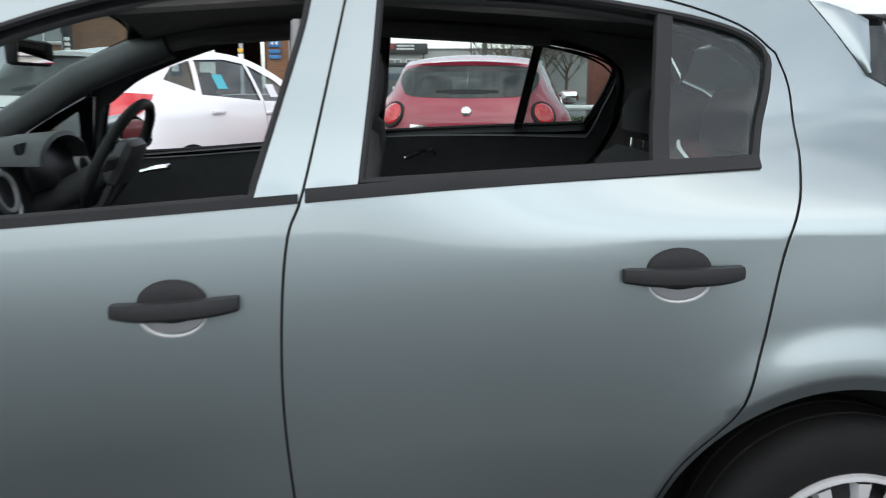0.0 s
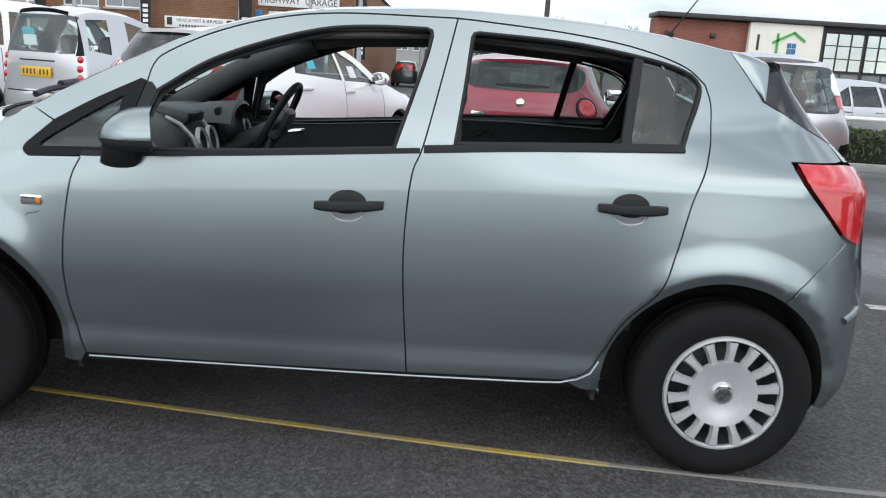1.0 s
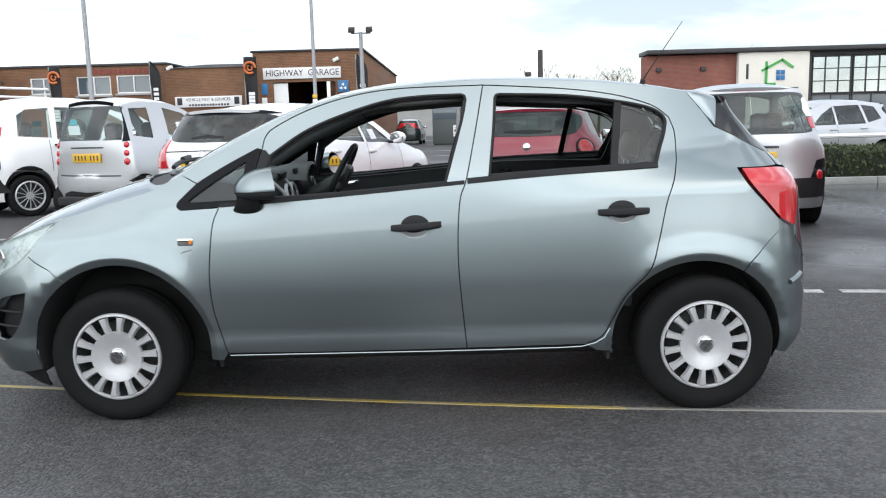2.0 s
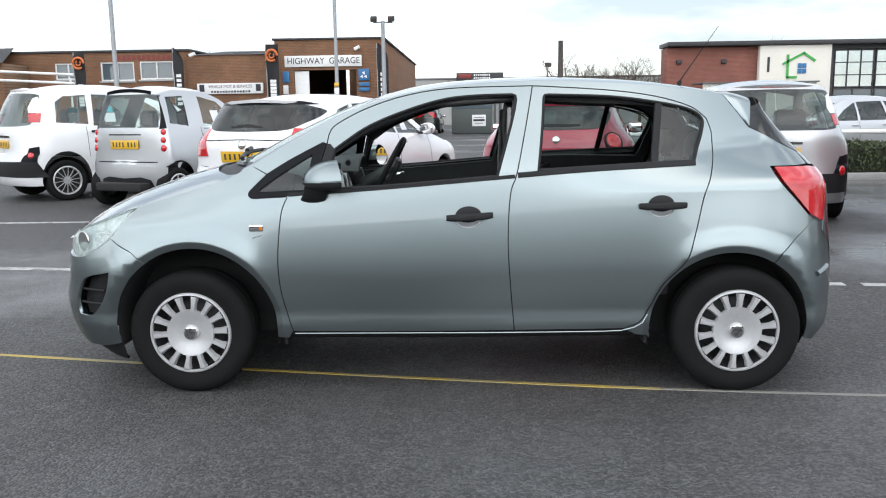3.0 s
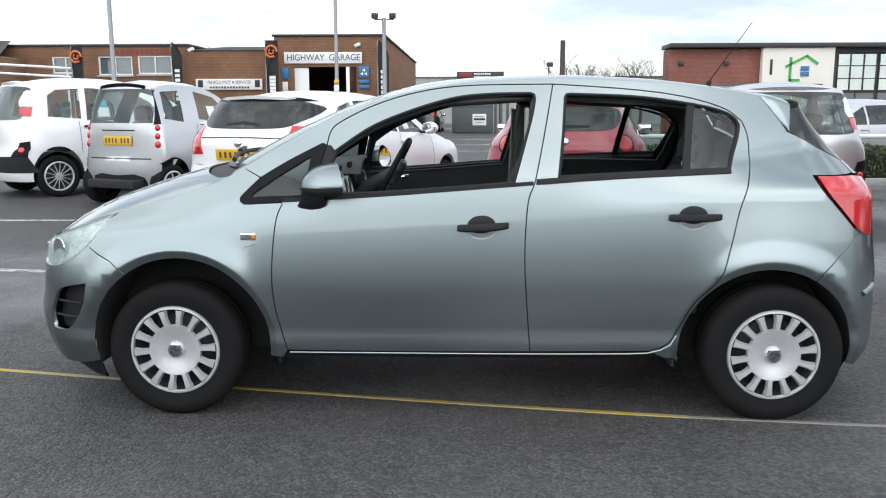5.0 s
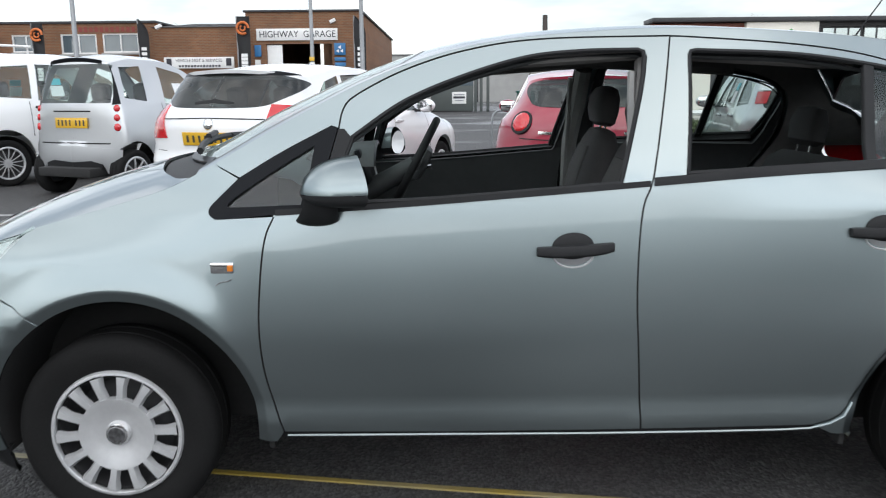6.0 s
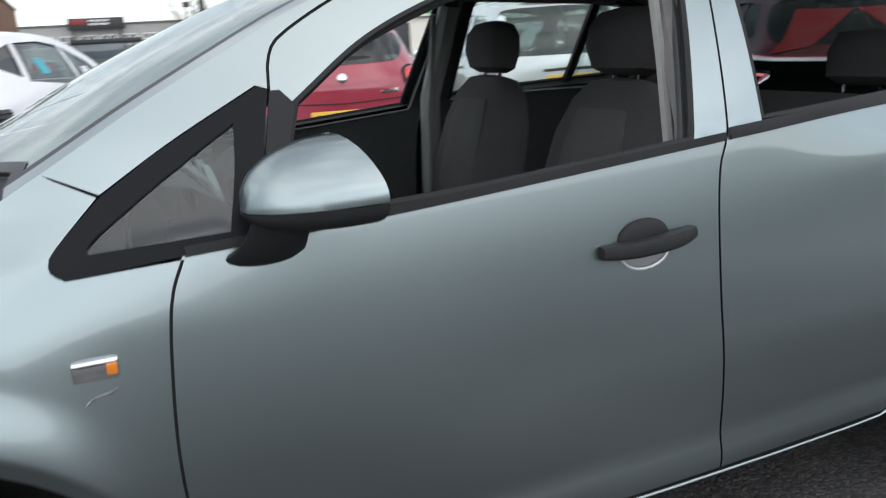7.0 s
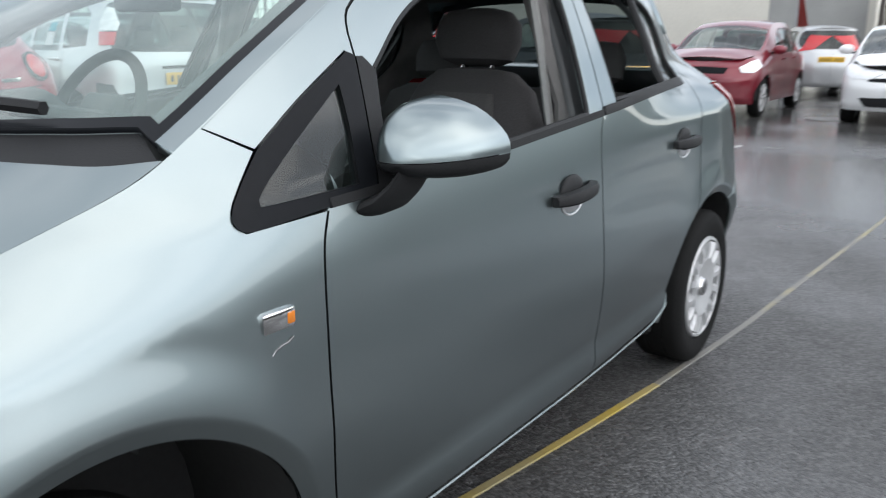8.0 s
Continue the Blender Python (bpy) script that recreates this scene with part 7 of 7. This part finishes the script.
feather(-14.85, 37.5, 1.6, 4.7, 0.5, False)
feather(-4.35, 36.8, 1.4, 4.7, 0.55, False)
feather(-20.0, 37.6, 1.6, 4.55, 0.55, True)
feather(-9.95, 37.2, 1.6, 4.75, 0.62, True)


def pole(name, x, y, h, r, label, material=M_POLE, cat="lamp post"):
    t = thing(name, pose(x, y, 0), label, cat)
    bm = bmesh.new()
    lathe(bm, [(r * 1.5, 0), (r * 1.5, 0.9), (r, 1.0), (r * 0.75, h), (0.001, h + 0.01)], 16)
    part("post", bm, material, t)
    return t


pole("lamp_post", -14.85, 30, 9.0, 0.10, "tall plain grey metal lamp post")
lp = pole("lamp_post", -5.55, 30, 9.0, 0.08, "tall grey metal post with small notices")
block(lp, "notice", -0.10, 0.10, -0.14, -0.11, 2.0, 2.35, M_SIGNW)
block(lp, "notice", -0.10, 0.10, -0.14, -0.11, 2.4, 2.55, M_YPLATE)
fl_p = pole("floodlight_post", -3.58, 30, 5.0, 0.10, "grey post with two floodlights on a cross arm")
boxpart("cross_arm", (0, 0, 4.95), (0.8, 0.06, 0.06), M_POLE, fl_p)
for x in (-0.36, 0.36):
    bm = bmesh.new()
    box(bm, x, -0.1, 5.08, 0.26, 0.22, 0.20, 0.03, Matrix.Rotation(radians(20), 4, "X"))
    part("floodlight", bm, M_DARKPOLE, fl_p)
tp_ob = pole("timber_pole", 4.54, 38, 4.75, 0.16, "dark squat timber pole", M_DARKPOLE, "pole")
sl = pole("street_lamp", 4.05, 40, 3.6, 0.04, "small dark lamp on a thin post", M_DARKPOLE, "street lamp")
boxpart("lantern", (0.05, 0, 3.68), (0.34, 0.2, 0.24), M_DARKPOLE, sl, bev=0.05)
bm = bmesh.new()
tube(bm, [(-24.6, 35, 0), (-24.6, 35, 4.75)], 0.07, 10)
tagged(part("flag_pole", bm, M_FRAMEW), "short white post beside the shed", "pole")
br = thing("barrier", pose(0, 0, 0), "white horizontal barrier rails on posts", "barrier")
for z0, z1 in ((3.75, 3.25), (3.35, 2.85)):
    bm = bmesh.new()
    tube(bm, [(-27, 34, z0), (-18.6, 34, z1)], 0.06, 8)
    part("rail", bm, M_FRAMEW, br)
for x in (-26.5, -22.5, -18.8):
    bm = bmesh.new()
    tube(bm, [(x, 34.06, 0), (x, 34.06, 3.6 - (x + 27) * 0.06)], 0.05, 8)
    part("post", bm, M_FRAMEW, br)

# far grey works with a window band and a sign board on its roof
works = house("works_building", "long pale grey works with a band of small windows")
wall_with_openings(works, "wall", -12, 22, 80, 0.3, 4.55, [], M_CONC)
block(works, "roof", -12.2, 22.2, 79.9, 100, 4.55, 4.7, M_SLATE)
for k in range(9):
    window(works, -9.4 + k * 1.75, -8.1 + k * 1.75, 2.7, 3.7, 79.93, 2, 2, w=0.09)
sb = house("sign_board", "black and red sign board over the works roof", "sign")
block(sb, "board", -1.5, 3.2, 79.3, 79.5, 4.15, 5.15, M_FASCIA)
block(sb, "red_panel", -1.3, 0.0, 79.27, 79.298, 4.6, 5.05, M_REDSIGN)
bars("lettering_bars", 0.2, 1.9, 79.28, 4.92, 0.2, 8, M_SIGNW, sb)
bars("lettering_bars", 0.2, 1.9, 79.28, 4.62, 0.2, 8, M_SIGNW, sb)
block(sb, "post", -1.2, -1.05, 79.5, 79.65, 0, 4.3, M_FASCIA)
block(sb, "post", 2.75, 2.9, 79.5, 79.65, 0, 4.3, M_FASCIA)

# brick and glass showroom
show = house("showroom_building", "red brick showroom with a white panel and tall glazing")
show.location.x = 0.45
block(show, "wall", 11.5, 17.0, 47.0, 48.6, 0, 4.95, M_BRICKR)
block(show, "white_panel", 16.95, 21.2, 46.6, 48.4, 0, 4.98, M_WALLW, "pale rendered wall")
wall_with_openings(show, "wall", 21.2, 52, 47.2, 0.3, 5.0, [(21.6, 51.5, 0.1, 4.75)], M_FASCIA)
block(show, "roof", 11.4, 52.2, 46.4, 48.8, 5.0, 5.26, M_FASCIA, bev=0.03)
block(show, "ceiling_slab", 21.2, 52, 48.8, 56.3, 5.0, 5.1, M_CONC)
block(show, "wall", 21.2, 52, 56, 56.3, 0, 5.0, M_CONC)
block(show, "floor_slab", 21.2, 52, 47.5, 56, 0.01, 0.06, M_CONC)
for k in range(12):
    x0 = 21.65 + k * 2.48
    window(show, x0, x0 + 2.4, 2.45, 4.7, 47.25, 3, 3, M_FASCIA, 0.06, M_SKYPANE)
    window(show, x0, x0 + 2.4, 0.1, 2.4, 47.25, 2, 1, M_FASCIA, 0.06)
# logo of a green house outline with a blue window
for a, b in (((18.61, 3.05), (18.61, 4.38)), ((18.61, 3.08), (19.15, 3.08)), ((18.35, 3.88), (19.55, 4.5)), ((19.55, 4.5), (20.2, 4.05))):
    bm = bmesh.new()
    d = Vector((b[0] - a[0], 0, b[1] - a[1]))
    box(bm, (a[0] + b[0]) / 2, 46.56, (a[1] + b[1]) / 2, d.length + 0.08, 0.05, 0.14, 0.0, Matrix.Rotation(math.atan2(-d.z, d.x), 4, "Y"))
    part("logo_bar", bm, M_GREEN, show, smooth=False)
for i in (0, 1):
    for j in (0, 1):
        block(show, "logo_pane", 19.22 + 0.27 * i, 19.46 + 0.27 * i, 46.55, 46.59, 3.30 + 0.32 * j, 3.58 + 0.32 * j, M_BLUE)
block(show, "slit_window", 17.4, 17.55, 46.57, 46.6, 3.4, 4.3, M_FASCIA)
for x in (12.2, 14.9):
    boxpart("wall_lamp", (x, 46.9, 4.1), (0.3, 0.2, 0.25), M_FASCIA, show, bev=0.03)

# pale store shed behind the hedge; unseen dark walls added for paint reflections
store = house("store_shed", "pale metal store shed with a dark roller door", "shed")
wall_with_openings(store, "wall", 13.4, 19.8, 44.0, 0.25, 2.7, [(14.6, 17.0, 0, 2.45)], M_WALLW)
block(store, "roof", 13.3, 19.9, 43.8, 46.3, 2.7, 2.78, M_SLATE)
block(store, "roller_door", 14.6, 17.0, 44.1, 44.18, 0, 2.45, M_FASCIA)
# added walls out of view: they darken the low sky in the doors
for k, (x0, x1, y0, y1, h, mt) in enumerate(((-60, 60, -18.3, -18, 2.8, M_DARKPOLE), (-60.3, -60, -18, 36, 2.2, M_DARKPOLE))):
    tagged(block(None, f"wall_unseen_{k + 1}", x0, x1, y0, y1, 0, h, mt), "plain dark boarded boundary wall", "wall", kind="structure")

# end of the yard: a pale trailer, a timber fence and trees
tr = house("box_trailer", "white box trailer with grey panels at the end of the yard", "trailer")
block(tr, "body", 26, 26.5, 2.2, 9.5, 0.7, 4.4, M_WALLW, bev=0.06)
block(tr, "panel", 25.96, 26.0, 2.4, 5.2, 0.8, 4.2, M_CONC)
block(tr, "skirt", 26.1, 26.4, 2.4, 9.3, 0.3, 0.68, M_FASCIA)
for y in (3.2, 4.4, 8.0):
    bm = bmesh.new()
    lathe(bm, [(0.2, 0.14), (0.45, 0.15), (0.5, 0.1), (0.5, -0.1), (0.45, -0.15), (0.2, -0.14)], 28, Matrix.Translation((26.25, y, 0.5)) @ Matrix.Rotation(radians(90), 4, "Y"))
    part("trailer_wheel", bm, M_RUBBER, tr)
fence = thing("timber_fence", pose(0, 0, 0), "dark close-boarded timber fence", "fence")
for k in range(60):
    y = 1.9 - k * 0.16
    boxpart("board", (25.0 + 0.012 * (k % 3), y, 1.5 + 0.02 * math.sin(k * 1.7)), (0.03, 0.145, 3.0), M_DARKPOLE, fence, bev=0.0)
for z in (0.5, 2.4):
    boxpart("rail", (25.07, -2.8, z), (0.06, 9.4, 0.09), M_DARKPOLE, fence, bev=0.0)
fr_ob = thing("feather_flag", pose(20.2, 3.1, 0), "small red flag on a thin pole", "flag")
bm = bmesh.new()
tube(bm, [(0, 0, 0), (0, 0, 2.6)], 0.025, 8)
part("pole", bm, M_POLE, fr_ob)
bm = bmesh.new()
rows = [[bm.verts.new((0.03 * math.sin(k), -0.30 * t * (1 - k / 8.5) - 0.02, 2.6 - 1.3 * (1 - k / 8))) for t in (0, 0.5, 1)] for k in range(9)]
for a, b in zip(rows, rows[1:]):
    for j in range(2):
        bm.faces.new((a[j], a[j + 1], b[j + 1], b[j]))
bmesh.ops.solidify(bm, geom=bm.faces[:], thickness=0.01)
part("cloth", bm, M_REDSIGN, fr_ob)

# ---- hedge, kerb and rail ----
M_HEDGE = mat("hedge_leaf", (0.055, 0.075, 0.028), rough=0.7, var=0.5, scale=3.0, fine=30)
M_BARK = mat("bare_bark", (0.10, 0.075, 0.055), rough=0.9, var=0.3, scale=6)
rng = random.Random(4)


def leaf_cloud(name, boxes, count, size, material, label, category):
    """Many small folded leaves in one sheet of stuff, filling the given boxes."""
    v, f = [], []
    for x0, x1, y0, y1, z0, z1 in boxes:
        for k in range(count):
            p = Vector((rng.uniform(x0, x1), rng.uniform(y0, y1), z0 + (z1 - z0) * rng.random() ** 0.7))
            p.z += 0.06 * noise.noise(p * 1.3)
            q = Euler((rng.uniform(0, 6.3), rng.uniform(0, 6.3), rng.uniform(0, 6.3))).to_quaternion()
            s = size * rng.uniform(0.6, 1.4)
            b = len(v)
            for a in ((-s, 0, 0), (0, -0.45 * s, 0.15 * s), (s, 0, 0), (0, 0.45 * s, 0.15 * s)):
                v.append(tuple(p + q @ Vector(a)))
            f.append((b, b + 1, b + 2, b + 3))
    me = bpy.data.meshes.new(name)
    me.from_pydata(v, [], f)
    return tagged(obj(name, me, material), label, category, kind="stuff")


leaf_cloud("hedge", [(2.5 + k * 2, 4.5 + k * 2, 10.75, 11.5, 0.08, 0.66) for k in range(12)], 2600, 0.045, M_HEDGE, "low clipped green hedge along the kerb", "hedge")
# dark box added behind the leaves, the hedge's inner shade in its colour
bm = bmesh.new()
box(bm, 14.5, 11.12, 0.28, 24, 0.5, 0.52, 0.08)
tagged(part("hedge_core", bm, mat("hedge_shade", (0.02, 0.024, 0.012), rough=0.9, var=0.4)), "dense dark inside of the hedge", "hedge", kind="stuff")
for k in range(14):
    tagged(boxpart("kerb_stone", (1.2 + k * 1.83, 10.38, 0.05), (1.815, 0.14, 0.14), M_KERB, None, bev=0.015), "grey concrete kerb stone beside the hedge", "kerb", "kerb stones")
rl = thing("rail_fence", pose(0, 0, 0), "low white rail behind the hedge", "fence")
bm = bmesh.new()
tube(bm, [(2.5, 11.9, 0.80), (27, 11.9, 0.80)], 0.045, 8)
part("rail", bm, M_FRAMEW, rl)
for k in range(9):
    bm = bmesh.new()
    tube(bm, [(2.6 + k * 3, 11.9, 0), (2.6 + k * 3, 11.9, 0.80)], 0.04, 8)
    part("post", bm, M_FRAMEW, rl)


def bare_tree(x, y, h, seed, label, spread=0.45):
    """Trunk, limbs and fine twigs; no leaves."""
    r = random.Random(seed)
    t = thing("tree", pose(x, y, 0), label, "tree", "bare trees")
    bm = bmesh.new()
    tube(bm, [(0, 0, 0), (0.05, 0, h * 0.25), (0.0, 0.1, h * 0.45)], h * 0.028, 8, 0.6)
    part("trunk", bm, M_BARK, t)
    v, f = [], []

    def twig(p, d, ln, rad, depth):
        q = p + d * ln
        s = d.orthogonal().normalized() * rad
        s2 = d.cross(s).normalized() * rad
        b = len(v)
        v.extend([tuple(p + s), tuple(p - s * 0.5 + s2), tuple(p - s * 0.5 - s2), tuple(q + s * 0.5), tuple(q - s * 0.25 + s2 * 0.5), tuple(q - s * 0.25 - s2 * 0.5)])
        f.extend([(b, b + 1, b + 4, b + 3), (b + 1, b + 2, b + 5, b + 4), (b + 2, b, b + 3, b + 5)])
        if depth:
            for k in range(3 if depth > 1 else 4):
                nd = (d + Vector((r.uniform(-1, 1), r.uniform(-1, 1), r.uniform(-0.35, 0.75))) * 0.75).normalized()
                twig(p + d * ln * r.uniform(0.55, 1.0), nd, ln * r.uniform(0.5, 0.8), rad * 0.55, depth - 1)
    for k in range(7):
        a = k * 2.4
        twig(Vector((0, 0.05, h * (0.22 + 0.035 * k))), Vector((math.cos(a) * spread * 2, math.sin(a) * spread * 2, 1)).normalized(), h * 0.30, h * 0.012, 4)
    me = bpy.data.meshes.new("crown")
    me.from_pydata(v, [], f)
    obj("crown", me, M_BARK, t)
    return t


for k, (x, y, h) in enumerate(((9.6, 78, 6.6), (12.0, 79, 6.0), (14.2, 77, 6.2), (16.6, 78, 6.4), (7.4, 82, 5.6))):
    bare_tree(x, y, h, 10 + k, "bare brown tree beyond the yard")
bare_tree(24.0, -1.6, 7.0, 31, "bare pale-barked tree by the fence", 0.6)
for k, (x, y) in enumerate(((-30, 95), (35, 90), (60, 60))):
    bare_tree(x, y, 8.5, 50 + k, "distant bare tree beyond the buildings")
make_car("hatchback_car", (9.2, 14.6), 200, FAMILY, M_SILVER2, "silver car parked behind the hedge", dict(FAMILY_CFG, plates=[]))

# dark site cabin with a notice, a cycle hoop and a bin beyond the parked cars
M_CABIN = mat("grey_green_cladding", (0.075, 0.088, 0.085), rough=0.6, var=0.12, scale=0.8)
cabin = house("site_cabin", "dark grey-green site cabin with a white notice", "cabin")
block(cabin, "lower_panel", -1.15, 1.25, 44.0, 46.5, 0.05, 1.45, M_CABIN)
block(cabin, "window_band", -1.15, 1.25, 44.03, 46.4, 1.452, 2.2, M_PANEG)
block(cabin, "roof", -1.3, 2.2, 43.9, 46.6, 2.2, 2.4, M_FASCIA)
block(cabin, "skirt", -1.1, 1.2, 44.05, 46.4, 0, 0.05, M_FASCIA)
for x in (1.30, 1.62, 2.0):
    block(cabin, "post", x, x + 0.16, 43.95, 44.15, 0, 2.2, M_CABIN)
notice = boxpart("notice", (0.45, 43.98, 0.78), (0.80, 0.02, 0.66), M_SIGNW, cabin, "white notice")
for z, h, w in ((0.95, 0.07, 0.6), (0.80, 0.12, 0.66), (0.62, 0.05, 0.5)):
    boxpart("notice_bar", (0.45, 43.967, z), (w, 0.006, h), M_INK if h > 0.1 else M_POLE, notice, bev=0.0)
hoop = thing("cycle_hoop", pose(0.72, 15.3, 0), "pale steel cycle parking hoop", "cycle stand")
bm = bmesh.new()
tube(bm, [(0, 0, 0), (0, 0, 0.60), (0.03, 0, 0.71), (0.11, 0, 0.78), (0.22, 0, 0.80), (0.70, 0, 0.80), (0.81, 0, 0.78), (0.89, 0, 0.71), (0.92, 0, 0.60), (0.92, 0, 0)], 0.025, 10)
part("hoop", bm, M_POLE, hoop)
wb = thing("wheeled_bin", pose(4.4, 46.0, 0, 0, 0, 15), "teal-green plastic wheeled bin on the far kerb", "bin")
M_TEAL = mat("teal_plastic", (0.01, 0.16, 0.13), rough=0.45, var=0.1)
bm = bmesh.new()
box(bm, 0, 0, 0.55, 0.9, 0.75, 0.95, 0.06)
part("body", bm, M_TEAL, wb)
bm = bmesh.new()
box(bm, 0, 0, 1.08, 0.98, 0.82, 0.12, 0.04)
part("lid", bm, M_TEAL, wb)
for sd in (-1, 1):
    bm = bmesh.new()
    cyl(bm, (0.34 * sd - 0.03, -0.3, 0.08), (0.34 * sd + 0.03, -0.3, 0.08), 0.08, n=14)
    part("castor", bm, M_RUBBER, wb)
make_car("saloon_car", (-2.7, 46.5), 88, FAMILY, M_DARKCAR, "dark car parked beside the site cabin", dict(FAMILY_CFG, plates=[]))
